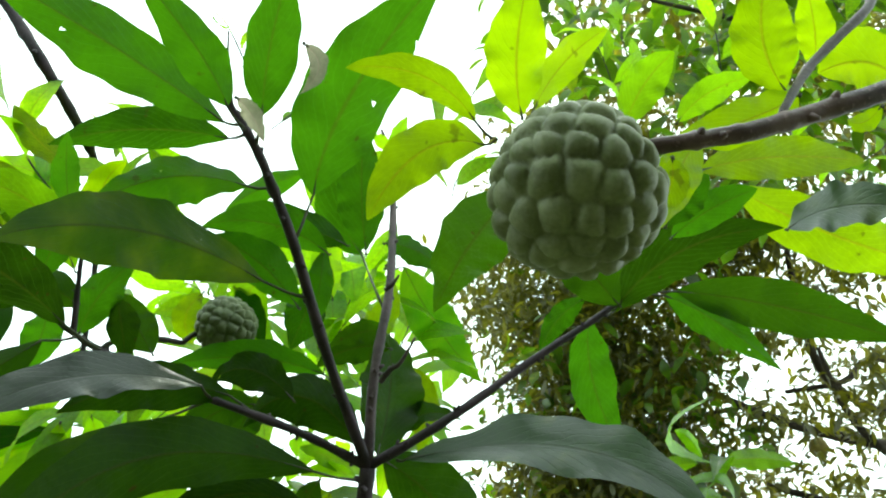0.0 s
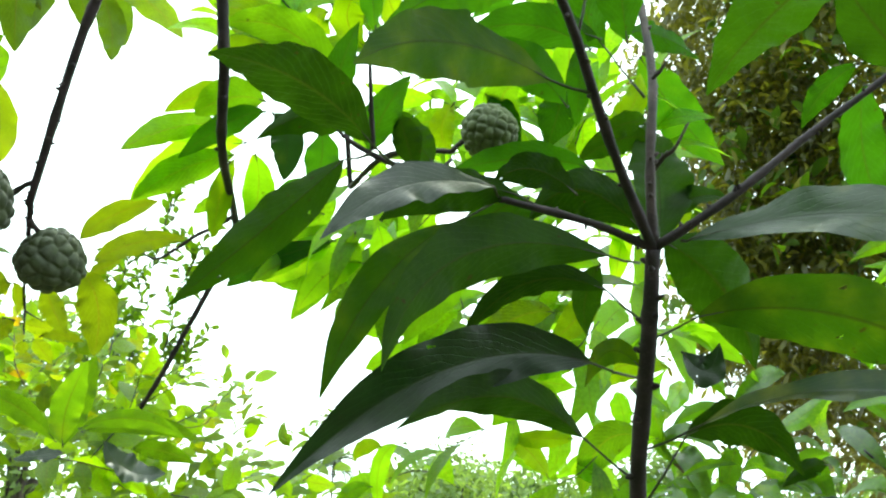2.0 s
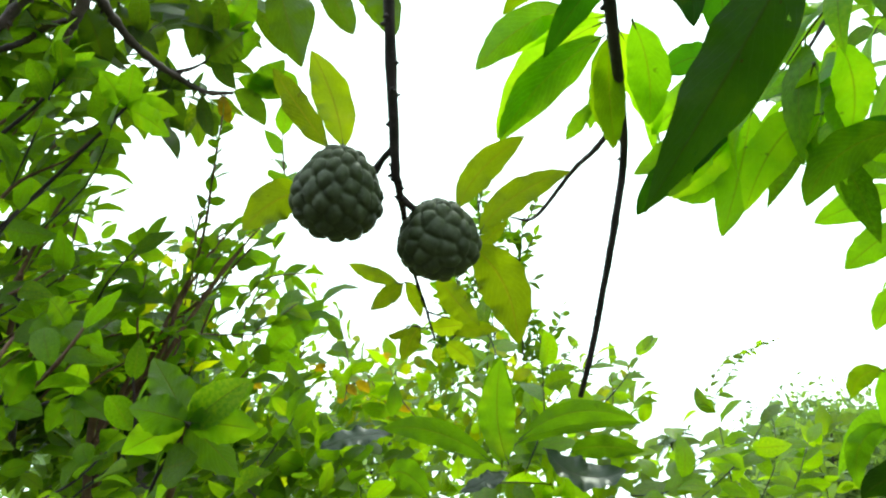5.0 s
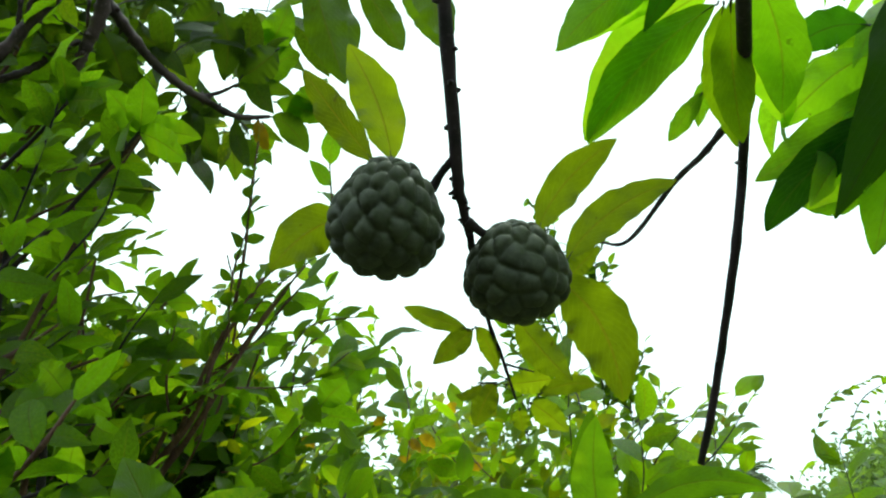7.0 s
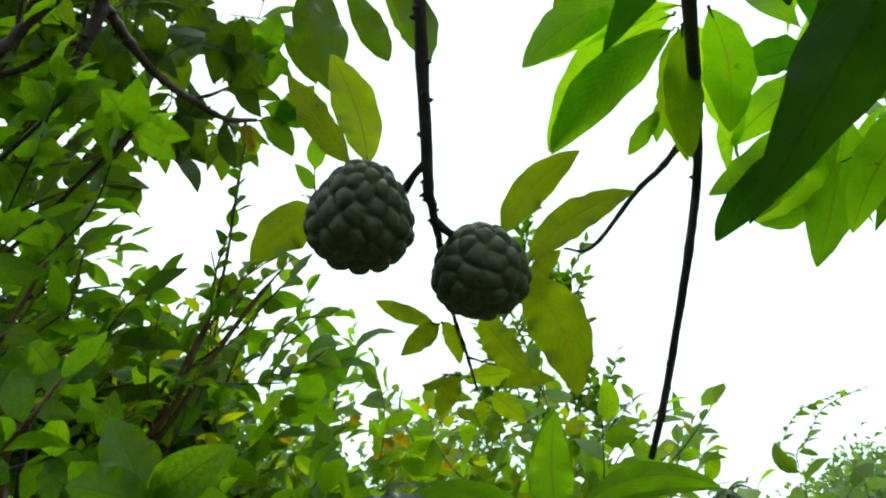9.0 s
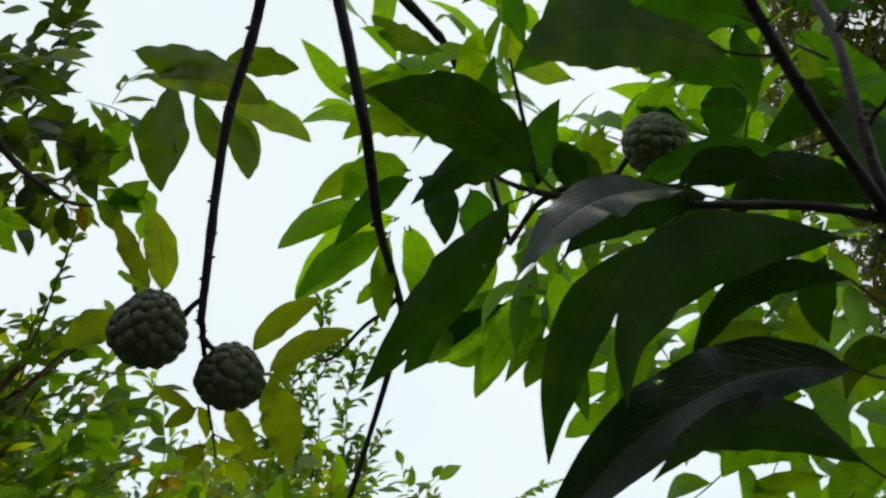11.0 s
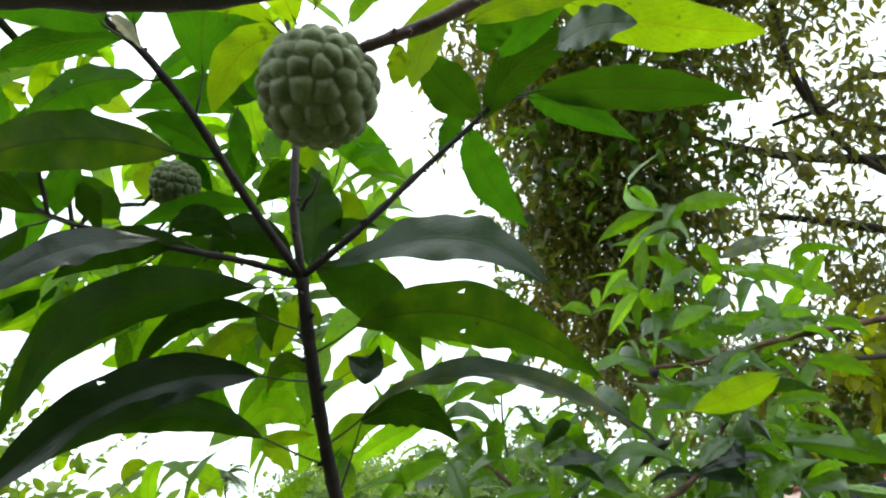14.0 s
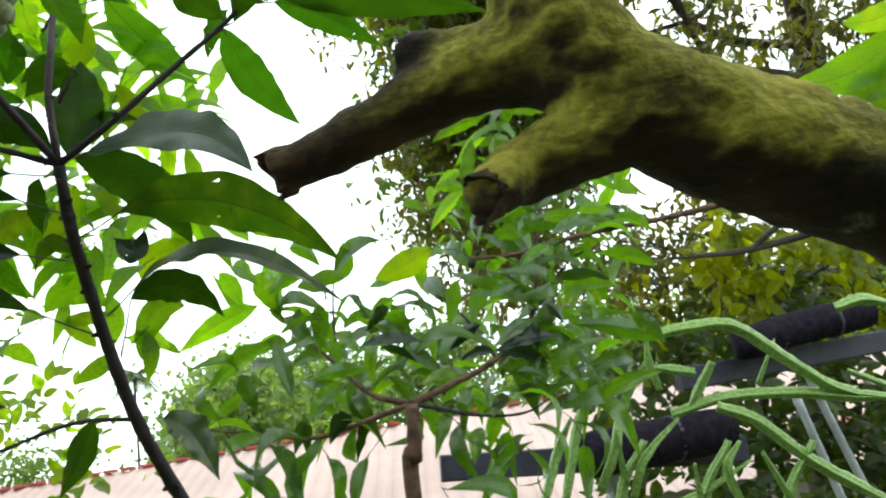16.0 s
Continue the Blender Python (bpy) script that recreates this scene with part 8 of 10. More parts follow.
crown_mass(tree_crown, ((1.455, 5.12, 3.332), (3.413, 5.62, 2.871), (3.558, 5.357, 3.528), (1.586, 4.881, 3.93)), (-0.031, 0.647, 0.266), 34, 76, 0.13, 0.110, rng)
crown_mass(tree_crown, ((1.669, 4.685, 3.891), (3.863, 4.976, 3.438), (4.268, 4.241, 5.275), (2.058, 3.978, 5.656)), (-0.031, 0.647, 0.266), 62, 78, 0.11, 0.118, rng)
crown_mass(tree_crown, ((0.528, 5.624, 2.525), (3.601, 5.923, 2.155), (3.721, 5.706, 2.697), (0.664, 5.376, 3.144)), (-0.031, 0.647, 0.266), 52, 76, 0.14, 0.110, rng)
crown_mass(tree_crown, ((0.671, 3.887, 5.981), (4.54, 4.347, 5.313), (4.903, 3.686, 6.964), (1.706, 3.228, 7.706)), (-0.031, 0.647, 0.266), 110, 38, 0.15, 0.140, rng)
crown_mass(tree_crown, ((0.786, 3.54, 5.371), (3.311, 3.829, 5.338), (3.43, 2.505, 6.916), (0.671, 2.412, 6.715)), (-0.031, 0.647, 0.266), 80, 46, 0.15, 0.122, rng)
tree_crown.close("foliage", "olive green small-leaved foliage")
low_leaves = leaf_set("leaf", 5, 0.40, OBLONG, LEAF_LOW_J, 0.2, 62, 4, 1)
low_bough = Leaves(old_tree, low_leaves, LEAF_LOW_J, 0)
branch(old_tree, [(3.438, 2.839, 4.65), (1.906, 1.887, 3.919), (1.175, 1.525, 3.728), (0.671, 1.395, 3.726)], [0.03, 0.02, 0.013, 0.006], BARK_GREY)
thicket(low_bough, ((0.38, 1.588, 3.341), (1.496, 1.749, 3.305), (1.695, 1.278, 4.178), (0.323, 1.183, 3.979)), 105, 8, 0.114, rng, 0.1, 0.3, None, True, -0.2)
crown_mass(low_bough, ((0.356, 4.768, 3.007), (1.296, 4.939, 2.701), (2.175, 3.993, 5.106), (0.495, 3.794, 5.396)), (-0.031, 0.647, 0.266), 46, 26, 0.13, 0.130, rng)
low_bough.close("bough", "drooping green leaves")


def small_fruit(at, size, label):
    """A round fruit with a dimpled skin and a short stalk."""
    ob = thing("small_fruit", at, label, "fruit")
    bm = bmesh.new()
    bmesh.ops.create_uvsphere(bm, u_segments=20, v_segments=14, radius=size)
    for v in bm.verts:
        v.co *= 1 + 0.03 * noise.noise(v.co * 40)
        v.co.z *= 1.1
    me = bpy.data.meshes.new("skin")
    bm.to_mesh(me)
    bm.free()
    me.materials.append(plain_material("fruit_skin", (0.22, 0.17, 0.03), (0.34, 0.27, 0.06), 20.0, 0.5))
    me.polygons.foreach_set("use_smooth", np.ones(len(me.polygons), dtype=bool))
    part("skin", me, ob, at=at)
    top = Vector(at) + Vector((0, 0, size))
    branch(ob, [top, top + Vector((0.01, 0, 0.06)), top + Vector((0, 0, 0.13))], [0.006, 0.005, 0.006], BARK_GREY, "stalk")


small_fruit((2.448, 4.678, 3.735), 0.062, "round yellow-brown fruit hanging under a dark limb")

# ---- bush with glossy lance-shaped leaves ----
bush = thing("glossy_leaved_bush", (0.311, 1.882, 0), "bush with glossy lance-shaped leaves on brown stems", "shrub")
branch(bush, [(0.311, 1.882, -0.05), (0.311, 1.882, 1.254), (0.335, 1.85, 1.397), (0.344, 1.834, 1.522)], [0.028, 0.022, 0.02, 0.017], BARK_BROWN, "stem", knots=0.2)
branch(bush, [(0.344, 1.834, 1.522), (0.217, 1.867, 1.5), (0.065, 1.931, 1.482), (-0.085, 1.979, 1.517), (-0.304, 2.076, 1.575)], [0.008, 0.0068, 0.0056, 0.0044, 0.0032], BARK_BROWN, "stem", knots=0.15)
branch(bush, [(0.344, 1.834, 1.522), (0.24, 1.898, 1.569), (0.147, 1.975, 1.674), (0.018, 2.04, 1.827), (-0.095, 2.059, 1.957)], [0.009, 0.00765, 0.0063, 0.00495, 0.0036], BARK_BROWN, "stem", knots=0.15)
branch(bush, [(0.344, 1.834, 1.522), (0.462, 1.89, 1.562), (0.607, 1.97, 1.622), (0.745, 2.083, 1.75), (0.809, 2.124, 1.956), (0.829, 2.135, 2.094)], [0.01, 0.0088, 0.0076, 0.0064, 0.0052, 0.004], BARK_BROWN, "stem", knots=0.15)
branch(bush, [(0.344, 1.834, 1.522), (0.524, 1.864, 1.464), (0.652, 1.913, 1.454), (0.745, 1.951, 1.49)], [0.006, 0.0048, 0.0036, 0.0024], BARK_DARK, "stem", knots=0.15)
branch(bush, [(0.147, 1.975, 1.674), (0.143, 2.031, 1.84), (0.16, 2.04, 1.984)], [0.005, 0.0035, 0.002], BARK_DARK, "stem", knots=0.15)
branch(bush, [(0.745, 2.083, 1.75), (0.894, 2.135, 1.906), (0.975, 2.12, 1.947)], [0.005, 0.0035, 0.002], BARK_DARK, "stem", knots=0.15)
branch(bush, [(0.607, 1.97, 1.622), (0.537, 2.082, 1.785), (0.461, 2.062, 1.866)], [0.005, 0.0035, 0.002], BARK_DARK, "stem", knots=0.15)
lance_leaves = leaf_set("leaf", 9, 0.27, LANCE, LEAF_BUSH, 0.55, 71)
bush_leaves = Leaves(bush, lance_leaves, LEAF_BUSH_J, 300, facing=(-0.05, -0.35, 0.7), scatter=0.62)
rng = np.random.default_rng(82)
branch(bush, [(0.585, 1.981, 1.937), (0.711, 2.001, 1.933), (0.857, 2.002, 1.953), (1.027, 1.991, 1.964), (1.181, 1.976, 1.965), (1.325, 1.953, 1.97), (1.557, 1.877, 1.973), (1.789, 1.781, 1.949)], [0.0055, 0.006, 0.007, 0.008, 0.009, 0.010, 0.011, 0.012], BARK_BROWN, "stem", knots=0.25, buds=10, seed=71)
branch(bush, [(0.584, 1.984, 1.941), (0.584, 1.984, 1.933), (0.584, 1.984, 1.921), (0.584, 1.984, 1.911), (0.584, 1.984, 1.907)], [0.005, 0.012, 0.014, 0.010, 0.003], BARK_DARK, "bud", "round dark bud", steps=4, sides=12)
bush_leaves.twig((0.202, 1.867, 1.502), (0.065, 1.931, 1.482), 3, 0.197, rng, BARK_DARK)
bush_leaves.twig((0.065, 1.931, 1.482), (-0.085, 1.979, 1.517), 3, 0.211, rng, BARK_DARK)
bush_leaves.twig((-0.085, 1.979, 1.517), (-0.304, 2.076, 1.575), 3, 0.218, rng, BARK_DARK)
bush_leaves.twig((0.083, 2.011, 1.741), (-0.095, 2.059, 1.957), 4, 0.228, rng, BARK_DARK)
bush_leaves.twig((0.177, 1.98, 1.653), (-0.022, 2.02, 1.726), 3, 0.220, rng, BARK_DARK)
bush_leaves.twig((0.143, 2.031, 1.84), (0.16, 2.04, 1.984), 4, 0.201, rng, BARK_DARK)
bush_leaves.twig((0.149, 2.051, 1.772), (0.276, 2.051, 1.93), 4, 0.211, rng, BARK_DARK)
bush_leaves.twig((0.226, 1.893, 1.586), (0.383, 1.912, 1.675), 4, 0.193, rng, BARK_DARK)
bush_leaves.twig((0.462, 1.89, 1.562), (0.321, 2.002, 1.734), 4, 0.197, rng, BARK_DARK)
bush_leaves.twig((0.607, 1.97, 1.622), (0.508, 2.072, 1.824), 4, 0.216, rng, BARK_DARK)
bush_leaves.twig((0.607, 1.97, 1.622), (0.743, 2.023, 1.599), 4, 0.220, rng, BARK_DARK)
bush_leaves.twig((0.745, 2.083, 1.75), (0.633, 2.091, 1.919), 4, 0.215, rng, BARK_DARK)
bush_leaves.twig((0.809, 2.124, 1.956), (0.832, 2.13, 2.112), 4, 0.204, rng, BARK_DARK)
bush_leaves.twig((0.787, 2.102, 1.858), (0.957, 2.12, 1.95), 4, 0.220, rng, BARK_DARK)
bush_leaves.twig((0.745, 2.083, 1.75), (0.919, 2.084, 1.722), 4, 0.232, rng, BARK_DARK)
bush_leaves.twig((0.524, 1.864, 1.464), (0.745, 1.951, 1.49), 4, 0.208, rng, BARK_DARK)
bush_leaves.twig((0.692, 1.96, 1.468), (0.893, 2.024, 1.574), 4, 0.218, rng, BARK_DARK)
bush_leaves.twig((0.591, 1.937, 1.916), (0.497, 1.926, 1.968), 3, 0.130, rng, BARK_DARK)
bush_leaves.twig((0.872, 1.911, 1.963), (1.022, 2.024, 1.91), 3, 0.190, rng, BARK_DARK)
bush_leaves.twig((0.391, 1.856, 1.508), (0.495, 1.888, 1.386), 3, 0.203, rng, BARK_DARK)
bush_leaves.twig((0.598, 1.866, 1.444), (0.668, 1.906, 1.298), 3, 0.220, rng, BARK_DARK)
bush_leaves.twig((0.725, 1.858, 1.453), (0.815, 1.997, 1.322), 3, 0.225, rng, BARK_DARK)
bush_leaves.twig((0.377, 2.021, 1.66), (0.224, 2.081, 1.836), 4, 0.209, rng, BARK_DARK)
bush_leaves.twig((0.595, 2.102, 1.707), (0.771, 2.161, 1.838), 4, 0.217, rng, BARK_DARK)
bush_leaves.twig((0.297, 1.86, 1.509), (0.184, 1.899, 1.393), 3, 0.186, rng, BARK_DARK)
bush_leaves.twig((0.064, 1.933, 1.475), (0.111, 1.96, 1.375), 3, 0.191, rng, BARK_DARK)
bush_leaves.twig((-0.085, 1.979, 1.517), (-0.176, 2.029, 1.36), 3, 0.231, rng, BARK_DARK)
bush_leaves.twig((0.388, 1.813, 1.3), (0.475, 1.839, 1.2), 3, 0.226, rng, BARK_DARK)
bush_leaves.twig((-0.013, 1.925, 1.336), (-0.17, 1.933, 1.332), 3, 0.254, rng, BARK_DARK)
bush_leaves.twig((0.839, 2.12, 2.306), (0.778, 2.092, 2.464), 4, 0.219, rng, BARK_DARK)
bush_leaves.twig((0.821, 2.243, 2.057), (0.799, 2.13, 2.28), 5, 0.208, rng, BARK_DARK)
bush_leaves.twig((0.813, 2.254, 1.92), (0.847, 2.184, 2.18), 5, 0.206, rng, BARK_DARK)
bush_leaves.twig((0.736, 2.23, 2.069), (0.591, 2.223, 2.169), 3, 0.201, rng, BARK_DARK)
bush_leaves.twig((0.935, 2.277, 2.121), (1.134, 2.244, 2.222), 4, 0.213, rng, BARK_DARK)
bush_leaves.twig((0.863, 2.262, 1.914), (1.074, 2.282, 2.022), 4, 0.206, rng, BARK_DARK)
bush_leaves.twig((0.637, 2.327, 1.97), (0.579, 2.237, 2.252), 4, 0.205, rng, BARK_DARK)
bush_leaves.twig((0.455, 2.306, 1.755), (0.444, 2.278, 1.921), 4, 0.206, rng, BARK_DARK)
bush_leaves.twig((0.641, 2.283, 1.721), (0.658, 2.246, 1.911), 4, 0.201, rng, BARK_DARK)
bush_leaves.twig((0.866, 2.266, 1.682), (0.866, 2.243, 1.841), 4, 0.197, rng, BARK_DARK)
bush_leaves.twig((1.024, 2.29, 1.661), (1.066, 2.259, 1.843), 4, 0.197, rng, BARK_DARK)
thicket(bush_leaves, ((-0.171, 2.077, 1.553), (0.783, 2.071, 1.429), (0.936, 2.259, 1.834), (-0.011, 2.265, 1.953)), 7, 5, 0.185, rng, 0.07, 0.2, None, True, 0.35)
thicket(bush_leaves, ((0.523, 1.977, 1.433), (0.852, 1.988, 1.347), (1.013, 2.183, 1.726), (0.615, 2.181, 1.792)), 4, 5, 0.194, rng, 0.07, 0.2, None, True, 0.35)
thicket(bush_leaves, ((-0.196, 2.655, 1.718), (0.888, 2.672, 1.497), (0.968, 2.924, 1.693), (-0.176, 2.892, 1.973)), 8, 6, 0.154, rng, 0.1, 0.2, None, True, 0.5)
bush_leaves.close("foliage")
leaf(bush, (0.604, 2.003, 2.17), (0.541, 1.968, 2.112), (0.476, 1.941, 2.032), (-0.504, 0.86, 0.082), 0.051, mat=LEAF_YOUNG, shape=LANCE, fold=0.6, stalk_r=0.0012)
leaf(bush, (0.604, 2.003, 2.17), (0.56, 1.979, 2.182), (0.511, 1.964, 2.169), (-0.371, 0.879, 0.301), 0.050, mat=LEAF_YOUNG, shape=LANCE, fold=0.4, stalk_r=0.0012)
leaf(bush, (0.604, 2.003, 2.17), (0.649, 2.069, 2.156), (0.691, 2.146, 2.113), (-0.518, 0.572, 0.636), 0.053, mat=LEAF_YOUNG, shape=LANCE, fold=0.32, stalk_r=0.0012)
leaf(bush, (0.604, 2.003, 2.17), (0.633, 1.993, 2.263), (0.658, 1.991, 2.331), (-0.159, 0.979, 0.124), 0.052, mat=LEAF_YOUNG, shape=LANCE, fold=0.4, stalk_r=0.0012)
leaf(bush, (1.098, 2.088, 2.123), (1.042, 2.079, 2.181), (0.979, 2.079, 2.213), (0.029, 0.989, 0.142), 0.054, mat=LEAF_YOUNG, shape=LANCE, fold=0.4, stalk_r=0.0012)
leaf(bush, (1.098, 2.088, 2.123), (1.138, 2.06, 2.178), (1.173, 2.042, 2.207), (0.195, 0.921, 0.337), 0.052, mat=LEAF_YOUNG, shape=LANCE, fold=0.5, stalk_r=0.0012)
leaf(bush, (1.098, 2.088, 2.123), (1.076, 2.149, 2.119), (1.047, 2.22, 2.086), (0.789, 0.431, 0.438), 0.053, mat=LEAF_YOUNG, shape=LANCE, fold=0.5, stalk_r=0.0012)
leaf(bush, (1.098, 2.088, 2.123), (1.124, 2.041, 2.104), (1.142, 2.002, 2.06), (-0.846, -0.519, 0.119), 0.050, mat=LEAF_YOUNG, shape=LANCE, fold=0.4, stalk_r=0.0012)
leaf(bush, (1.009, 2.116, 2.037), (0.926, 2.061, 2.021), (0.842, 2.013, 1.981), (0.427, -0.855, 0.294), 0.054, mat=LEAF_BUSH, shape=LANCE, fold=0.4, stalk_r=0.0012)
leaf(bush, (1.009, 2.116, 2.037), (0.996, 2.133, 2.105), (0.977, 2.159, 2.147), (-0.519, -0.836, 0.177), 0.052, mat=LEAF_BUSH, shape=LANCE, fold=0.32, stalk_r=0.0012)
leaf(bush, (1.009, 2.116, 2.037), (1.056, 2.168, 2.032), (1.098, 2.23, 2), (-0.604, 0.635, 0.482), 0.058, mat=LEAF_BUSH, shape=LANCE, fold=0.32, stalk_r=0.0012)
leaf(bush, (1.009, 2.116, 2.037), (1.103, 2.174, 2.063), (1.194, 2.24, 2.063), (-0.558, 0.829, 0.03), 0.054, mat=LEAF_BUSH, shape=LANCE, fold=0.5, stalk_r=0.0012)
leaf(bush, (0.747, 2.063, 2.016), (0.703, 2.111, 2.028), (0.651, 2.169, 2.013), (0.483, 0.455, 0.748), 0.062, mat=LEAF_BUSH, shape=LANCE, fold=0.32, stalk_r=0.0012)
leaf(bush, (0.747, 2.063, 2.016), (0.723, 1.996, 2.059), (0.695, 1.94, 2.075), (-0.237, 0.497, 0.835), 0.052, mat=LEAF_BUSH, shape=LANCE, fold=0.4, stalk_r=0.0012)
leaf(bush, (0.747, 2.063, 2.016), (0.807, 2.097, 2.059), (0.863, 2.14, 2.076), (-0.635, 0.688, 0.352), 0.059, mat=LEAF_BUSH, shape=LANCE, fold=0.4, stalk_r=0.0012)
leaf(bush, (0.747, 2.063, 2.016), (0.763, 2.022, 1.969), (0.774, 1.989, 1.899), (-0.464, -0.795, 0.391), 0.052, mat=LEAF_BUSH, shape=LANCE, fold=0.32, stalk_r=0.0012)
leaf(bush, (-0.043, 1.837, 1.859), (-0.165, 1.872, 1.833), (-0.294, 1.916, 1.779), (0.115, 0.864, 0.489), 0.070, mat=LEAF_YOUNG, shape=LANCE, fold=0.32, stalk_r=0.0012)
leaf(bush, (-0.275, 1.87, 1.768), (-0.33, 1.81, 1.803), (-0.386, 1.759, 1.811), (-0.331, 0.608, 0.722), 0.048, mat=LEAF_YOUNG, shape=LANCE, fold=0.32, stalk_r=0.0012)
leaf(bush, (-0.024, 1.87, 1.753), (-0.126, 1.914, 1.723), (-0.236, 1.967, 1.665), (-0.037, 0.623, 0.781), 0.069, mat=LEAF_BUSH, shape=LANCE, fold=0.5, stalk_r=0.0012)
leaf(bush, (-0.012, 1.868, 1.756), (0.013, 1.839, 1.673), (0.033, 1.817, 1.569), (0.11, -0.951, 0.289), 0.049, mat=LEAF_BUSH, shape=LANCE, fold=0.24, stalk_r=0.0012)
leaf(bush, (-0.123, 1.894, 1.681), (-0.109, 1.936, 1.642), (-0.1, 1.986, 1.574), (-0.708, 0.6, 0.371), 0.060, mat=LEAF_BUSH, shape=LANCE, fold=0.32, stalk_r=0.0012)
leaf(bush, (0.131, 1.841, 1.836), (0.119, 1.886, 1.79), (0.101, 1.941, 1.716), (0.022, 0.771, 0.637), 0.059, mat=LEAF_BUSH, shape=LANCE, fold=0.4, stalk_r=0.0012)
leaf(bush, (0.007, 1.863, 1.773), (0.073, 1.854, 1.8), (0.135, 1.855, 1.799), (-0.092, -0.984, 0.15), 0.029, mat=LEAF_YOUNG, shape=LANCE, fold=0.6, stalk_r=0.0012)
leaf(bush, (0.319, 1.85, 1.795), (0.282, 1.903, 1.793), (0.24, 1.966, 1.764), (0.797, 0.585, 0.152), 0.045, mat=LEAF_SHADED, shape=LANCE, fold=0.24, stalk_r=0.0012)
leaf(bush, (0.159, 1.867, 1.748), (0.194, 1.843, 1.726), (0.223, 1.826, 1.677), (0.018, -0.858, 0.513), 0.049, mat=LEAF_BUSH, shape=LANCE, fold=0.4, stalk_r=0.0012)
leaf(bush, (0.393, 1.88, 1.695), (0.314, 1.824, 1.705), (0.234, 1.776, 1.688), (0.525, -0.82, 0.229), 0.041, mat=LEAF_WAXY, shape=LANCE, fold=0.24, stalk_r=0.0012)
leaf(bush, (0.279, 1.882, 1.693), (0.331, 1.876, 1.676), (0.377, 1.877, 1.632), (0.054, -0.984, 0.172), 0.028, mat=LEAF_SHADED, shape=LANCE, fold=0.4, stalk_r=0.0012)
leaf(bush, (0.238, 1.899, 1.643), (0.159, 1.844, 1.644), (0.079, 1.798, 1.62), (-0.543, 0.814, 0.206), 0.047, mat=LEAF_BUSH, shape=LANCE, fold=0.4, stalk_r=0.0012)
leaf(bush, (0.158, 1.909, 1.615), (0.107, 1.883, 1.576), (0.055, 1.865, 1.513), (-0.013, -0.913, 0.407), 0.059, mat=LEAF_BUSH, shape=LANCE, fold=0.4, stalk_r=0.0012)
leaf(bush, (0.165, 1.935, 1.531), (0.139, 1.889, 1.504), (0.111, 1.852, 1.453), (0.324, -0.75, 0.577), 0.060, mat=LEAF_SHADED, shape=LANCE, fold=0.5, stalk_r=0.0012)
leaf(bush, (0.217, 1.936, 1.522), (0.191, 1.966, 1.474), (0.16, 2.005, 1.398), (-0.339, 0.749, 0.57), 0.037, mat=LEAF_SHADED, shape=LANCE, fold=0.24, stalk_r=0.0012)
leaf(bush, (0.046, 1.937, 1.53), (0.04, 1.94, 1.492), (0.031, 1.951, 1.429), (-0.274, 0.947, 0.168), 0.035, mat=LEAF_SHADED, shape=LANCE, fold=0.5, stalk_r=0.0012)
leaf(bush, (0.452, 1.937, 1.504), (0.42, 1.912, 1.449), (0.385, 1.894, 1.369), (-0.149, -0.917, 0.371), 0.042, mat=LEAF_BUSH, shape=LANCE, fold=0.24, stalk_r=0.0012)
leaf(bush, (0.521, 1.957, 1.436), (0.507, 1.927, 1.399), (0.488, 1.904, 1.337), (-0.131, -0.856, 0.501), 0.054, mat=LEAF_BUSH, shape=LANCE, fold=0.32, stalk_r=0.0012)
leaf(bush, (0.509, 1.931, 1.521), (0.563, 1.964, 1.484), (0.614, 2.005, 1.418), (-0.369, 0.891, 0.264), 0.046, mat=LEAF_BUSH, shape=LANCE, fold=0.4, stalk_r=0.0012)
leaf(bush, (0.615, 1.933, 1.509), (0.586, 1.893, 1.492), (0.554, 1.861, 1.45), (0.281, -0.736, 0.616), 0.041, mat=LEAF_WAXY, shape=LANCE, fold=0.24, stalk_r=0.0012)
leaf(bush, (0.487, 1.913, 1.581), (0.434, 1.871, 1.588), (0.378, 1.837, 1.569), (0.506, -0.781, 0.365), 0.040, mat=LEAF_BUSH, shape=LANCE, fold=0.32, stalk_r=0.0012)
leaf(bush, (0.598, 1.896, 1.63), (0.551, 1.927, 1.644), (0.498, 1.967, 1.63), (-0.544, -0.76, 0.356), 0.041, mat=LEAF_WAXY, shape=LANCE, fold=0.6, stalk_r=0.0012)
leaf(bush, (0.604, 1.894, 1.634), (0.674, 1.897, 1.618), (0.739, 1.909, 1.576), (0.18, -0.969, 0.169), 0.059, mat=LEAF_WAXY, shape=LANCE, fold=0.5, stalk_r=0.0012)
leaf(bush, (0.624, 1.916, 1.564), (0.675, 1.872, 1.561), (0.719, 1.837, 1.533), (0.66, 0.737, 0.143), 0.028, mat=LEAF_BUSH, shape=LANCE, fold=0.6, stalk_r=0.0012)
leaf(bush, (0.719, 1.871, 1.703), (0.657, 1.825, 1.678), (0.594, 1.787, 1.629), (0.244, -0.821, 0.516), 0.047, mat=LEAF_BUSH, shape=LANCE, fold=0.24, stalk_r=0.0012)
leaf(bush, (0.701, 1.873, 1.696), (0.71, 1.862, 1.666), (0.713, 1.859, 1.61), (-0.071, -0.985, 0.158), 0.045, mat=LEAF_WAXY, shape=LANCE, fold=0.4, stalk_r=0.0012)
leaf(bush, (0.073, 1.791, 2), (0.107, 1.845, 1.997), (0.138, 1.908, 1.965), (-0.519, 0.497, 0.696), 0.056, mat=LEAF_BUSH, shape=LANCE, fold=0.6, stalk_r=0.0012)
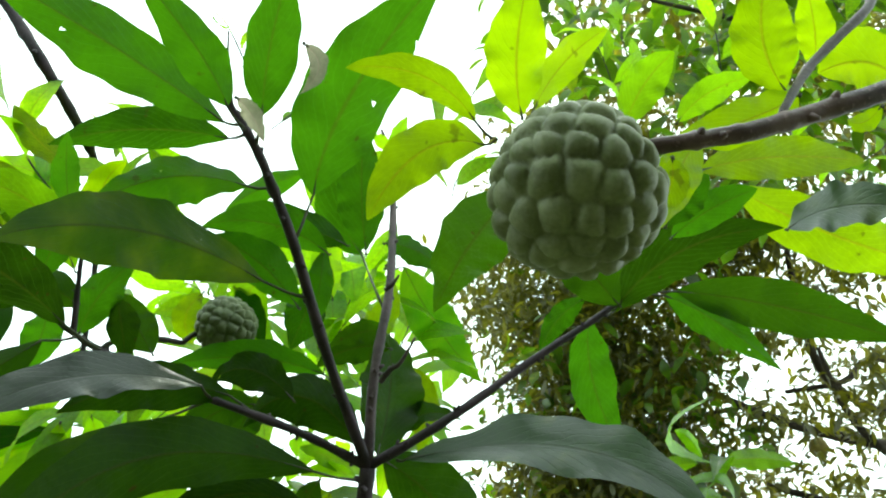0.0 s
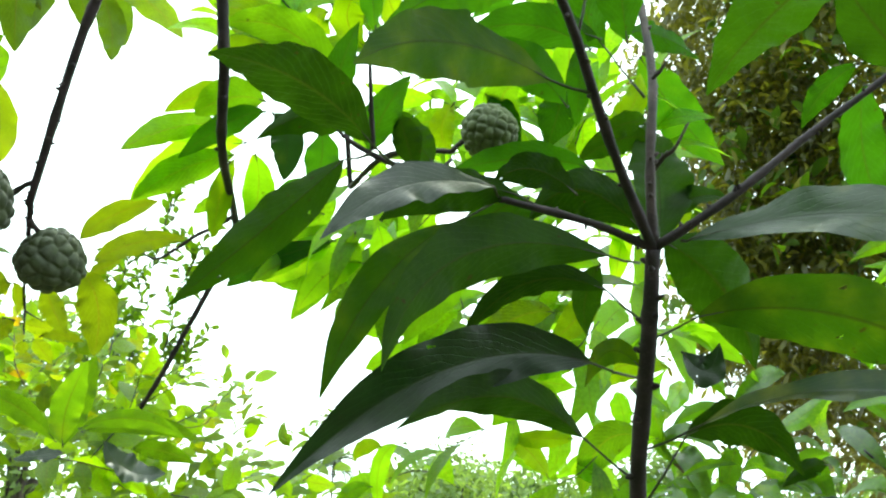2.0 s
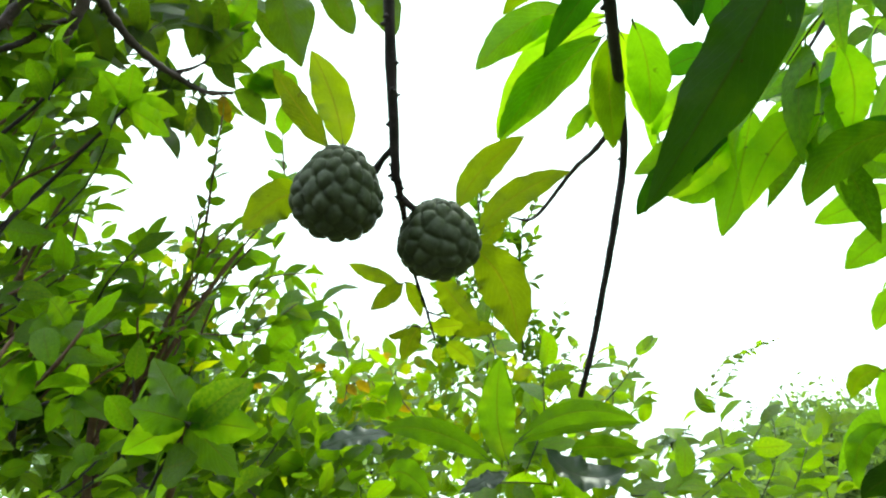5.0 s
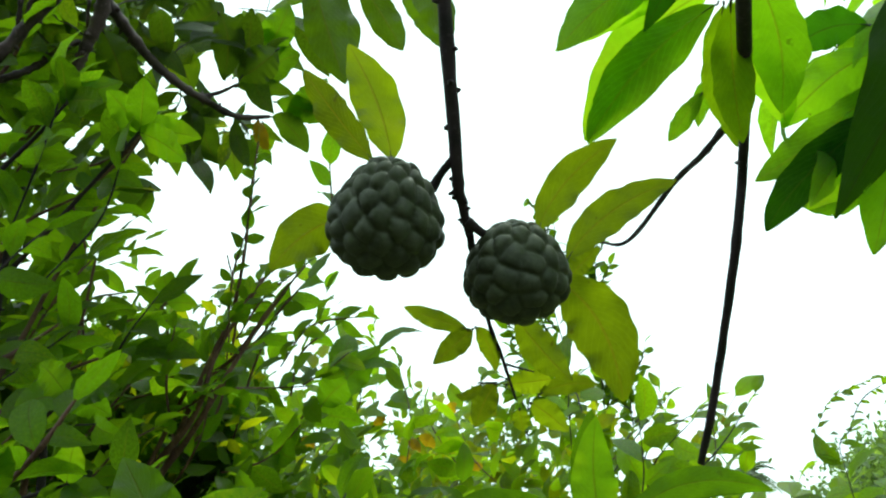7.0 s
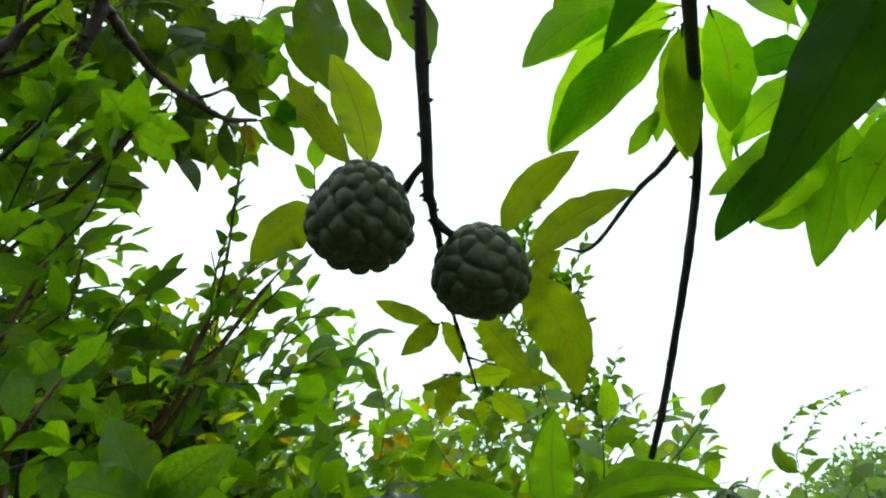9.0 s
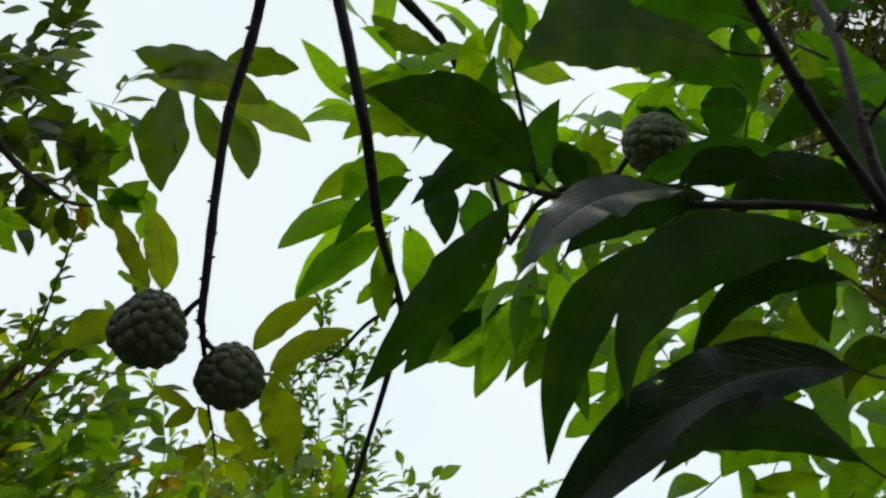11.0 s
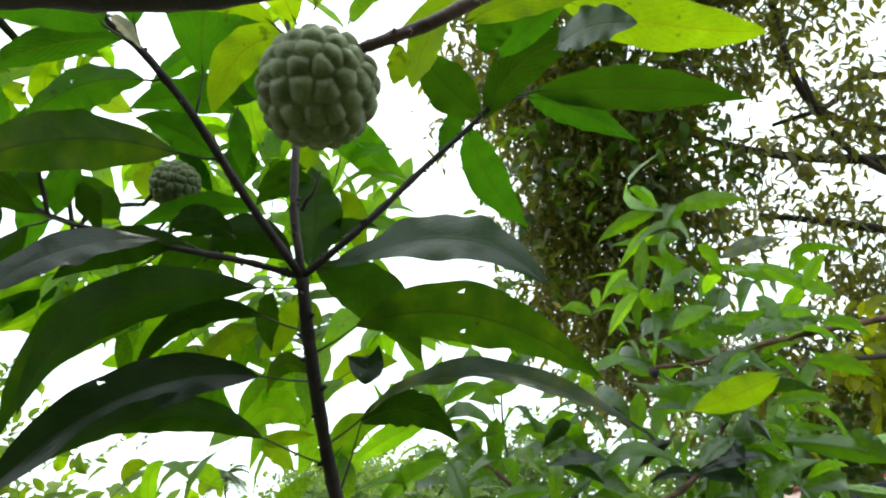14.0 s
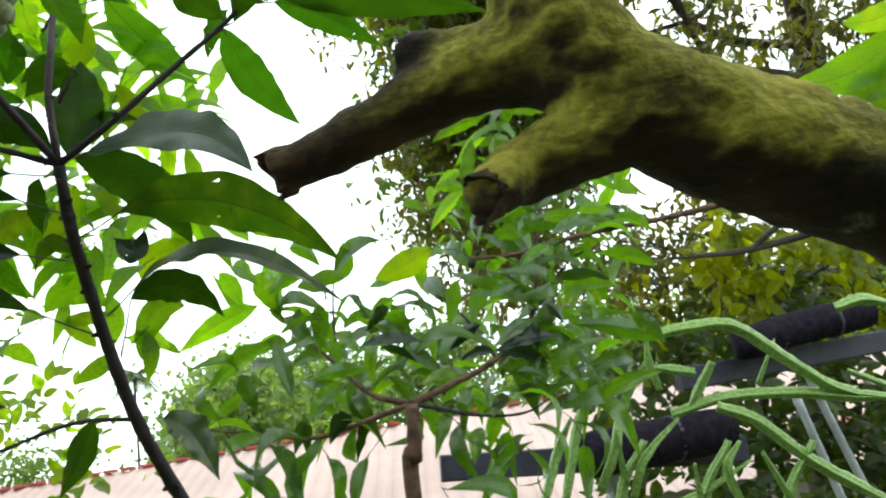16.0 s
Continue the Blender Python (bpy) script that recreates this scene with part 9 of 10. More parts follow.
leaf(bush, (-0.093, 1.802, 1.976), (-0.048, 1.756, 1.942), (-0.009, 1.718, 1.885), (-0.509, -0.814, 0.28), 0.059, mat=LEAF_YOUNG, shape=LANCE, fold=0.6, stalk_r=0.0012)
leaf(bush, (0, 1.827, 1.888), (0.062, 1.796, 1.912), (0.119, 1.772, 1.909), (0.32, 0.85, 0.419), 0.042, mat=LEAF_BUSH, shape=LANCE, fold=0.4, stalk_r=0.0012)
leaf(bush, (0.076, 1.825, 1.891), (0.114, 1.866, 1.901), (0.149, 1.916, 1.884), (0.781, -0.623, 0.032), 0.048, mat=LEAF_YOUNG, shape=LANCE, fold=0.24, stalk_r=0.0012)
leaf(bush, (0.107, 1.885, 1.695), (0.063, 1.894, 1.702), (0.014, 1.911, 1.682), (-0.295, -0.93, 0.219), 0.044, mat=LEAF_BUSH, shape=LANCE, fold=0.32, stalk_r=0.0012)
leaf(bush, (0.339, 1.929, 1.538), (0.315, 1.912, 1.589), (0.287, 1.904, 1.614), (-0.03, 0.954, 0.3), 0.034, mat=LEAF_BUSH, shape=LANCE, fold=0.24, stalk_r=0.0012)
leaf(bush, (0.235, 1.924, 1.561), (0.273, 1.902, 1.587), (0.305, 1.889, 1.587), (0.086, 0.706, 0.703), 0.034, mat=LEAF_YOUNG, shape=LANCE, fold=0.5, stalk_r=0.0012)
leaf(bush, (0.618, 1.787, 1.979), (0.693, 1.827, 2.025), (0.767, 1.875, 2.044), (-0.53, 0.846, 0.068), 0.044, mat=LEAF_YOUNG, shape=LANCE, fold=0.24, stalk_r=0.0012)
leaf(bush, (0.714, 1.763, 2.051), (0.729, 1.707, 2.066), (0.739, 1.66, 2.054), (0.427, 0.127, 0.895), 0.040, mat=LEAF_YOUNG, shape=LANCE, fold=0.4, stalk_r=0.0012)
leaf(bush, (0.651, 1.802, 1.93), (0.686, 1.759, 1.93), (0.715, 1.725, 1.903), (0.71, 0.388, 0.587), 0.058, mat=LEAF_BUSH, shape=LANCE, fold=0.4, stalk_r=0.0012)
leaf(bush, (0.94, 1.797, 1.926), (0.901, 1.843, 1.959), (0.854, 1.897, 1.965), (-0.622, -0.686, 0.378), 0.041, mat=LEAF_BUSH, shape=LANCE, fold=0.32, stalk_r=0.0012)
leaf(bush, (0.988, 1.793, 1.936), (1.04, 1.78, 1.918), (1.086, 1.775, 1.874), (0.503, 0.595, 0.627), 0.047, mat=LEAF_BUSH, shape=LANCE, fold=0.6, stalk_r=0.0012)
leaf(bush, (1.087, 1.836, 1.792), (1.003, 1.803, 1.829), (0.915, 1.779, 1.839), (-0.112, 0.81, 0.576), 0.052, mat=LEAF_YOUNG, shape=LANCE, fold=0.5, stalk_r=0.0012)
leaf(bush, (0.829, 1.85, 1.764), (0.899, 1.83, 1.767), (0.964, 1.818, 1.743), (-0.213, -0.973, 0.085), 0.038, mat=LEAF_YOUNG, shape=LANCE, fold=0.4, stalk_r=0.0012)
leaf(bush, (0.799, 1.839, 1.8), (0.889, 1.886, 1.812), (0.978, 1.941, 1.796), (-0.448, 0.803, 0.393), 0.039, mat=LEAF_SHADED, shape=LANCE, fold=0.24, stalk_r=0.0012)
leaf(bush, (0.772, 1.887, 1.647), (0.681, 1.839, 1.645), (0.588, 1.798, 1.618), (0.341, -0.842, 0.417), 0.046, mat=LEAF_WAXY, shape=LANCE, fold=0.32, stalk_r=0.0012)
leaf(bush, (0.694, 1.871, 1.703), (0.714, 1.931, 1.684), (0.729, 2.001, 1.635), (-0.429, 0.507, 0.748), 0.046, mat=LEAF_WAXY, shape=LANCE, fold=0.6, stalk_r=0.0012)
leaf(bush, (0.76, 1.86, 1.736), (0.783, 1.858, 1.719), (0.802, 1.865, 1.674), (-0.104, 0.994, 0.01), 0.040, mat=LEAF_WAXY, shape=LANCE, fold=0.6, stalk_r=0.0012)
leaf(bush, (1.083, 1.9, 1.587), (0.971, 1.924, 1.648), (0.849, 1.956, 1.684), (0.284, 0.95, 0.133), 0.076, mat=LEAF_BUSH, shape=LANCE, fold=0.6, stalk_r=0.0012)
leaf(bush, (0.997, 1.875, 1.671), (1.039, 1.876, 1.637), (1.076, 1.885, 1.576), (0.15, 0.963, 0.225), 0.051, mat=LEAF_BUSH, shape=LANCE, fold=0.32, stalk_r=0.0012)
leaf(bush, (0.796, 1.812, 1.888), (0.747, 1.787, 1.871), (0.695, 1.77, 1.828), (0.382, -0.924, 0.009), 0.036, mat=LEAF_BUSH, shape=LANCE, fold=0.6, stalk_r=0.0012)
leaf(bush, (0.892, 1.785, 1.969), (0.943, 1.797, 1.98), (0.991, 1.817, 1.963), (-0.302, 0.945, 0.13), 0.040, mat=LEAF_YOUNG, shape=LANCE, fold=0.32, stalk_r=0.0012)
leaf(bush, (0.611, 1.849, 1.778), (0.656, 1.872, 1.81), (0.698, 1.903, 1.815), (0.505, -0.861, 0.058), 0.042, mat=LEAF_BUSH, shape=LANCE, fold=0.32, stalk_r=0.0012)
leaf(bush, (0.87, 1.907, 1.578), (0.908, 1.853, 1.595), (0.94, 1.807, 1.586), (0.651, 0.505, 0.566), 0.035, mat=LEAF_YOUNG, shape=LANCE, fold=0.6, stalk_r=0.0012)
leaf(bush, (0.727, 2.074, 2.442), (0.633, 2.071, 2.425), (0.533, 2.082, 2.382), (-0.114, 0.866, 0.488), 0.058, mat=LEAF_YOUNG, shape=LANCE, fold=0.4, stalk_r=0.0012)
leaf(bush, (0.742, 2.068, 2.455), (0.699, 2.019, 2.491), (0.649, 1.983, 2.499), (-0.411, 0.733, 0.542), 0.046, mat=LEAF_YOUNG, shape=LANCE, fold=0.32, stalk_r=0.0012)
leaf(bush, (0.796, 2.077, 2.447), (0.918, 2.09, 2.466), (1.034, 2.117, 2.458), (-0.166, 0.982, 0.092), 0.069, mat=LEAF_YOUNG, shape=LANCE, fold=0.24, stalk_r=0.0012)
leaf(bush, (0.735, 2.093, 2.407), (0.675, 2.156, 2.389), (0.605, 2.234, 2.342), (0.364, 0.647, 0.671), 0.052, mat=LEAF_YOUNG, shape=LANCE, fold=0.6, stalk_r=0.0012)
leaf(bush, (0.614, 2.143, 2.292), (0.559, 2.1, 2.249), (0.5, 2.069, 2.181), (0.47, -0.878, 0.096), 0.044, mat=LEAF_YOUNG, shape=LANCE, fold=0.4, stalk_r=0.0012)
leaf(bush, (0.847, 2.138, 2.34), (0.873, 2.135, 2.298), (0.892, 2.145, 2.23), (0.518, 0.815, 0.26), 0.048, mat=LEAF_YOUNG, shape=LANCE, fold=0.4, stalk_r=0.0012)
leaf(bush, (0.912, 2.17, 2.292), (1.038, 2.216, 2.343), (1.163, 2.277, 2.366), (-0.395, 0.919, 0.013), 0.058, mat=LEAF_WAXY, shape=LANCE, fold=0.24, stalk_r=0.0012)
leaf(bush, (0.944, 2.195, 2.249), (1.083, 2.254, 2.251), (1.221, 2.328, 2.224), (-0.42, 0.899, 0.129), 0.067, mat=LEAF_BUSH, shape=LANCE, fold=0.24, stalk_r=0.0012)
leaf(bush, (0.8, 2.163, 2.287), (0.786, 2.2, 2.326), (0.764, 2.251, 2.338), (-0.89, -0.438, 0.13), 0.034, mat=LEAF_WAXY, shape=LANCE, fold=0.24, stalk_r=0.0012)
leaf(bush, (0.79, 2.201, 2.212), (0.735, 2.158, 2.206), (0.674, 2.128, 2.174), (0.452, -0.854, 0.257), 0.036, mat=LEAF_WAXY, shape=LANCE, fold=0.6, stalk_r=0.0012)
leaf(bush, (0.84, 2.246, 2.136), (0.782, 2.236, 2.143), (0.718, 2.24, 2.124), (-0.099, 0.817, 0.568), 0.051, mat=LEAF_BUSH, shape=LANCE, fold=0.4, stalk_r=0.0012)
leaf(bush, (0.623, 2.181, 2.222), (0.622, 2.199, 2.183), (0.614, 2.232, 2.116), (0.281, 0.875, 0.394), 0.041, mat=LEAF_BUSH, shape=LANCE, fold=0.24, stalk_r=0.0012)
leaf(bush, (0.478, 2.188, 2.184), (0.441, 2.225, 2.228), (0.396, 2.276, 2.246), (0.796, 0.481, 0.367), 0.043, mat=LEAF_YOUNG, shape=LANCE, fold=0.24, stalk_r=0.0012)
leaf(bush, (0.538, 2.211, 2.152), (0.569, 2.235, 2.148), (0.594, 2.274, 2.116), (-0.456, 0.708, 0.54), 0.040, mat=LEAF_BUSH, shape=LANCE, fold=0.6, stalk_r=0.0012)
leaf(bush, (1.161, 2.289, 2.11), (1.095, 2.333, 2.134), (1.018, 2.391, 2.13), (0.506, 0.585, 0.633), 0.047, mat=LEAF_BUSH, shape=LANCE, fold=0.24, stalk_r=0.0012)
leaf(bush, (1.196, 2.214, 2.256), (1.187, 2.259, 2.265), (1.171, 2.319, 2.246), (0.768, 0.245, 0.591), 0.048, mat=LEAF_YOUNG, shape=LANCE, fold=0.24, stalk_r=0.0012)
leaf(bush, (0.91, 2.286, 2.072), (0.971, 2.33, 2.118), (1.028, 2.389, 2.137), (0.471, -0.791, 0.39), 0.044, mat=LEAF_BUSH, shape=LANCE, fold=0.24, stalk_r=0.0012)
leaf(bush, (0.747, 2.105, 2.386), (0.715, 2.128, 2.408), (0.676, 2.165, 2.402), (-0.644, -0.765, 0.003), 0.033, mat=LEAF_WAXY, shape=LANCE, fold=0.32, stalk_r=0.0012)
leaf(bush, (0.85, 2.187, 2.248), (0.898, 2.24, 2.268), (0.94, 2.308, 2.259), (-0.409, 0.227, 0.884), 0.039, mat=LEAF_BUSH, shape=LANCE, fold=0.24, stalk_r=0.0012)
leaf(bush, (0.762, 2.261, 2.095), (0.736, 2.203, 2.124), (0.705, 2.16, 2.126), (0.036, 0.273, 0.961), 0.041, mat=LEAF_BUSH, shape=LANCE, fold=0.4, stalk_r=0.0012)
leaf(bush, (0.498, 2.183, 2.196), (0.504, 2.182, 2.247), (0.503, 2.194, 2.272), (-0.136, -0.98, 0.145), 0.034, mat=LEAF_YOUNG, shape=LANCE, fold=0.24, stalk_r=0.0012)
leaf(bush, (1.005, 2.31, 2.043), (1.075, 2.361, 2.079), (1.142, 2.426, 2.088), (0.589, -0.781, 0.206), 0.044, mat=LEAF_BUSH, shape=LANCE, fold=0.6, stalk_r=0.0012)
leaf(bush, (0.686, 2.159, 2.273), (0.637, 2.133, 2.249), (0.584, 2.121, 2.199), (0.147, -0.946, 0.29), 0.037, mat=LEAF_WAXY, shape=LANCE, fold=0.24, stalk_r=0.0012)
leaf(bush, (0.35, 2.031, 1.628), (0.406, 2.078, 1.613), (0.457, 2.135, 1.567), (-0.095, 0.579, 0.81), 0.049, mat=LEAF_BUSH, shape=LANCE, fold=0.4, stalk_r=0.0012)
leaf(bush, (0.738, 2.048, 1.615), (0.68, 2.064, 1.647), (0.615, 2.09, 1.648), (-0.324, -0.946, 0.023), 0.051, mat=LEAF_WAXY, shape=LANCE, fold=0.32, stalk_r=0.0012)
leaf(bush, (-0.055, 1.896, 1.969), (-0.031, 1.957, 1.929), (-0.011, 2.029, 1.855), (-0.683, 0.593, 0.426), 0.077, mat=LEAF_YOUNG, shape=LANCE, fold=0.32, stalk_r=0.0012)
leaf(bush, (0.049, 1.889, 1.998), (0.017, 1.859, 1.962), (-0.019, 1.84, 1.899), (0.541, -0.84, 0.045), 0.058, mat=LEAF_BUSH, shape=LANCE, fold=0.24, stalk_r=0.0012)
leaf(bush, (0.198, 1.92, 1.925), (0.131, 1.958, 1.944), (0.055, 2.007, 1.932), (0.519, 0.833, 0.19), 0.052, mat=LEAF_YOUNG, shape=LANCE, fold=0.4, stalk_r=0.0012)
leaf(bush, (0.253, 1.969, 1.792), (0.301, 1.916, 1.821), (0.341, 1.873, 1.82), (0.437, 0.596, 0.674), 0.045, mat=LEAF_YOUNG, shape=LANCE, fold=0.5, stalk_r=0.0012)
leaf(bush, (0.285, 2, 1.709), (0.346, 2.068, 1.688), (0.404, 2.148, 1.633), (-0.116, 0.526, 0.842), 0.045, mat=LEAF_BUSH, shape=LANCE, fold=0.24, stalk_r=0.0012)
leaf(bush, (0.475, 2.018, 1.676), (0.529, 1.967, 1.714), (0.575, 1.927, 1.722), (0.568, 0.772, 0.285), 0.044, mat=LEAF_WAXY, shape=LANCE, fold=0.5, stalk_r=0.0012)
leaf(bush, (0.523, 2.05, 1.591), (0.478, 2.113, 1.574), (0.424, 2.188, 1.524), (0.309, 0.583, 0.751), 0.050, mat=LEAF_BUSH, shape=LANCE, fold=0.6, stalk_r=0.0012)
leaf(bush, (0.377, 2.07, 1.523), (0.392, 2.129, 1.485), (0.4, 2.199, 1.414), (0.122, 0.63, 0.767), 0.061, mat=LEAF_BUSH, shape=LANCE, fold=0.6, stalk_r=0.0012)
leaf(bush, (0.159, 2.044, 1.577), (0.173, 2.071, 1.528), (0.181, 2.108, 1.45), (0.382, 0.798, 0.467), 0.047, mat=LEAF_SHADED, shape=LANCE, fold=0.5, stalk_r=0.0012)
leaf(bush, (0.02, 2.054, 1.539), (0.007, 2.017, 1.508), (-0.01, 1.99, 1.45), (0.468, -0.788, 0.4), 0.044, mat=LEAF_SHADED, shape=LANCE, fold=0.32, stalk_r=0.0012)
leaf(bush, (-0.105, 1.925, 1.885), (-0.115, 1.848, 1.936), (-0.129, 1.783, 1.955), (-0.358, 0.458, 0.814), 0.058, mat=LEAF_BUSH, shape=LANCE, fold=0.4, stalk_r=0.0012)
leaf(bush, (0.599, 2.091, 1.485), (0.578, 2.138, 1.444), (0.55, 2.196, 1.371), (0.004, 0.735, 0.678), 0.058, mat=LEAF_BUSH, shape=LANCE, fold=0.24, stalk_r=0.0012)
leaf(bush, (0.531, 1.95, 1.868), (0.509, 1.943, 1.812), (0.482, 1.946, 1.728), (-0.371, 0.923, 0.1), 0.054, mat=LEAF_YOUNG, shape=LANCE, fold=0.24, stalk_r=0.0012)
leaf(apple_tree, (-0.036, 1.296, 1.866), (-0.119, 1.292, 1.87), (-0.17, 1.306, 1.826), (0.011, 0.975, 0.221), 0.056, mat=LEAF_LIME, shape=OBLONG, fold=0.1, stalk_r=0.0011)
leaf(apple_tree, (-0.2, 1.232, 1.735), (-0.256, 1.23, 1.736), (-0.3, 1.228, 1.736), (-0.035, 0.997, 0.071), 0.031, mat=LEAF_LIME, shape=OBLONG, fold=0.1, stalk_r=0.0011)
leaf(apple_tree, (-0.245, 1.251, 1.679), (-0.271, 1.237, 1.715), (-0.306, 1.228, 1.737), (0.354, -0.935, 0.004), 0.036, mat=LEAF_LIME, shape=OBLONG, fold=0.1, stalk_r=0.0011)
leaf(apple_tree, (-0.232, 1.179, 1.879), (-0.273, 1.172, 1.895), (-0.318, 1.171, 1.892), (-0.062, 0.988, 0.139), 0.036, mat=LEAF_LIME, shape=OBLONG, fold=0.1, stalk_r=0.0011)
leaf(apple_tree, (-0.213, 1.225, 1.753), (-0.266, 1.209, 1.794), (-0.33, 1.22, 1.757), (-0.04, 0.994, 0.104), 0.069, mat=LEAF_APPLE, shape=OBLONG, fold=0.1, stalk_r=0.0011)
leaf(apple_tree, (-0.157, 1.167, 1.917), (-0.172, 1.155, 1.951), (-0.2, 1.144, 1.979), (-0.326, 0.936, 0.132), 0.036, mat=LEAF_LIME, shape=OBLONG, fold=0.1, stalk_r=0.0011)
leaf(apple_tree, (-0.089, 1.333, 1.757), (-0.157, 1.335, 1.747), (-0.198, 1.364, 1.664), (0.032, 0.961, 0.276), 0.063, mat=LEAF_APPLE, shape=OBLONG, fold=0.1, stalk_r=0.0011)
leaf(apple_tree, (-0.136, 1.362, 1.676), (-0.177, 1.35, 1.705), (-0.214, 1.35, 1.7), (0.147, -0.989, 0.013), 0.043, mat=LEAF_APPLE, shape=OBLONG, fold=0.1, stalk_r=0.0011)
leaf(apple_tree, (1.102, 0.595, 1.792), (1.018, 0.616, 1.735), (0.928, 0.621, 1.729), (0.13, 0.99, 0.053), 0.055, mat=LEAF_APPLE, shape=OBLONG, fold=0.1, stalk_r=0.0011)
leaf(apple_tree, (1.11, 0.608, 1.748), (1.045, 0.62, 1.716), (0.981, 0.63, 1.691), (-0.173, -0.985, 0.002), 0.047, mat=LEAF_APPLE, shape=OBLONG, fold=0.1, stalk_r=0.0011)
leaf(apple_tree, (1.121, 0.587, 1.818), (1.057, 0.597, 1.793), (1.006, 0.599, 1.794), (0.065, 0.982, 0.18), 0.036, mat=LEAF_APPLE, shape=OBLONG, fold=0.1, stalk_r=0.0011)
leaf(apple_tree, (1.109, 0.622, 1.699), (1.055, 0.628, 1.686), (1.015, 0.634, 1.671), (0.119, 0.992, 0.031), 0.039, mat=LEAF_APPLE, shape=OBLONG, fold=0.1, stalk_r=0.0011)

# ---- low shed with a pink corrugated roof ----
SHEET = plain_material("pink_roof_sheet", (0.33, 0.215, 0.192), (0.42, 0.285, 0.258), 0.9, 0.55, relief=0.002)
RIDGE_RED = plain_material("red_ridge_cap", (0.42, 0.06, 0.05), (0.52, 0.10, 0.08), 4.0, 0.5)
PLASTER = plain_material("shed_plaster", (0.42, 0.38, 0.34), (0.55, 0.50, 0.45), 2.0, 0.9)
x0, x1, ridge_y, ridge_z, eave_y, eave_z = -7.97, 8.18, 10.5, 2.10, 7.2, 0.85
shed = thing("shed", (0.5 * (x0 + x1), ridge_y, 0), "low shed with a faded pink corrugated metal roof", "shed")


def roof_sheet(y0, z0, y1, z1):
    """Corrugated sheet from the ridge to the eave, with its own thickness."""
    xs = np.arange(x0, x1, 0.03)
    wave = 0.008 * np.sign(np.sin(xs * 2 * math.pi / 0.18)) * np.abs(np.sin(xs * 2 * math.pi / 0.18)) ** 0.5
    verts, faces = [], []
    for x, h in zip(xs, wave):
        verts += [(x, y0, z0 + h), (x, y1, z1 + h), (x, y1, z1 + h - 0.01), (x, y0, z0 + h - 0.01)]
    for i in range(len(xs) - 1):
        a = 4 * i
        for j in range(4):
            faces.append((a + j, a + (j + 1) % 4, a + 4 + (j + 1) % 4, a + 4 + j))
    return mesh_of("roof", verts, faces, [SHEET], smooth=False)


part("roof", roof_sheet(ridge_y, ridge_z, eave_y, eave_z), shed, "pink corrugated metal sheet")
part("roof", roof_sheet(ridge_y + 0.02, ridge_z, ridge_y + 3.3, eave_z), shed, "pink corrugated metal sheet")
part("wall", box_mesh("wall", (x0 + 0.3, eave_y + 0.5, -0.05), (x1 - 0.3, ridge_y + 2.8, eave_z + 0.05), PLASTER), shed)
for i in range(int((x1 - x0) / 0.24)):
    x = x0 + 0.24 * i
    part("ridge_tile", box_mesh("ridge_tile", (x, ridge_y - 0.07, ridge_z + 0.005), (x + 0.17, ridge_y + 0.07, ridge_z + 0.045), RIDGE_RED, 0.012), shed)


# ---- neighbour's hut with a dark red tiled roof ----
TILE = plain_material("dark_red_tile", (0.075, 0.030, 0.026), (0.15, 0.060, 0.050), 9.0, 0.8, relief=0.004)
HUT = plain_material("dark_board", (0.030, 0.024, 0.022), (0.065, 0.052, 0.046), 7.0, 0.85)
hut = thing("garden_hut", (-5.2, 3.4, 0), "small dark garden hut with a red-brown tiled roof", "hut")
along, across = Vector((-0.84, 0.54, 0)), Vector((0.54, 0.84, 0))
apex = Vector((-3.95, 2.57, 2.75))


def slab(name, corners, thick, mat, label=""):
    a = [Vector(c) for c in corners]
    v = a + [c - Vector((0, 0, thick)) for c in a]
    f = [(0, 1, 2, 3), (7, 6, 5, 4)] + [(i, i + 4, (i + 1) % 4 + 4, (i + 1) % 4) for i in range(4)]
    return part(name, mesh_of(name, v, f, [mat], smooth=False), hut, label)


for side in (-1, 1):
    for row in range(3):
        down = Vector((0, 0, -0.62))
        p = apex + (across * side + down) * (0.2 * row) + Vector((0, 0, -0.012 * (row % 2)))
        q = p + (across * side + down) * 0.225
        for k in range(6):
            a = along * (0.42 * k)
            b = along * (0.42 * k + 0.412)
            slab("tile", (p + a, q + a, q + b, p + b), 0.025, TILE)
    slab("wall", (apex + across * side * 0.47 + along * 0.2 - Vector((0, 0, 0.34)), apex + across * side * 0.52 + along * 0.2 - Vector((0, 0, 0.34)), apex + across * side * 0.52 + along * 2.4 - Vector((0, 0, 0.34)), apex + across * side * 0.47 + along * 2.4 - Vector((0, 0, 0.34))), 2.44, HUT)
# Dark gable boards take the place of the unlit inside under the roof.
for k in (0.2, 2.35):
    a, b = apex + along * k - Vector((0, 0, 0.05)), across * 0.47 - Vector((0, 0, 0.31))
    lo = -across * 0.47 - Vector((0, 0, 0.31))
    t_ = along * 0.05
    v = [a, a + b, a + lo, a + b - Vector((0, 0, 2.42)), a + lo - Vector((0, 0, 2.42))]
    v = v + [c + t_ for c in v]
    f = [(0, 2, 4, 3, 1), (5, 6, 8, 9, 7), (0, 1, 6, 5), (1, 3, 8, 6), (3, 4, 9, 8), (4, 2, 7, 9), (2, 0, 5, 7)]
    part("gable_wall", mesh_of("gable_wall", v, f, [HUT], smooth=False), hut)


# ---- steel rack with black rolls ----
BLACK = plain_material("black_net", (0.006, 0.004, 0.009), (0.020, 0.014, 0.026), 25.0, 0.8, relief=0.008, gloss=0.12)
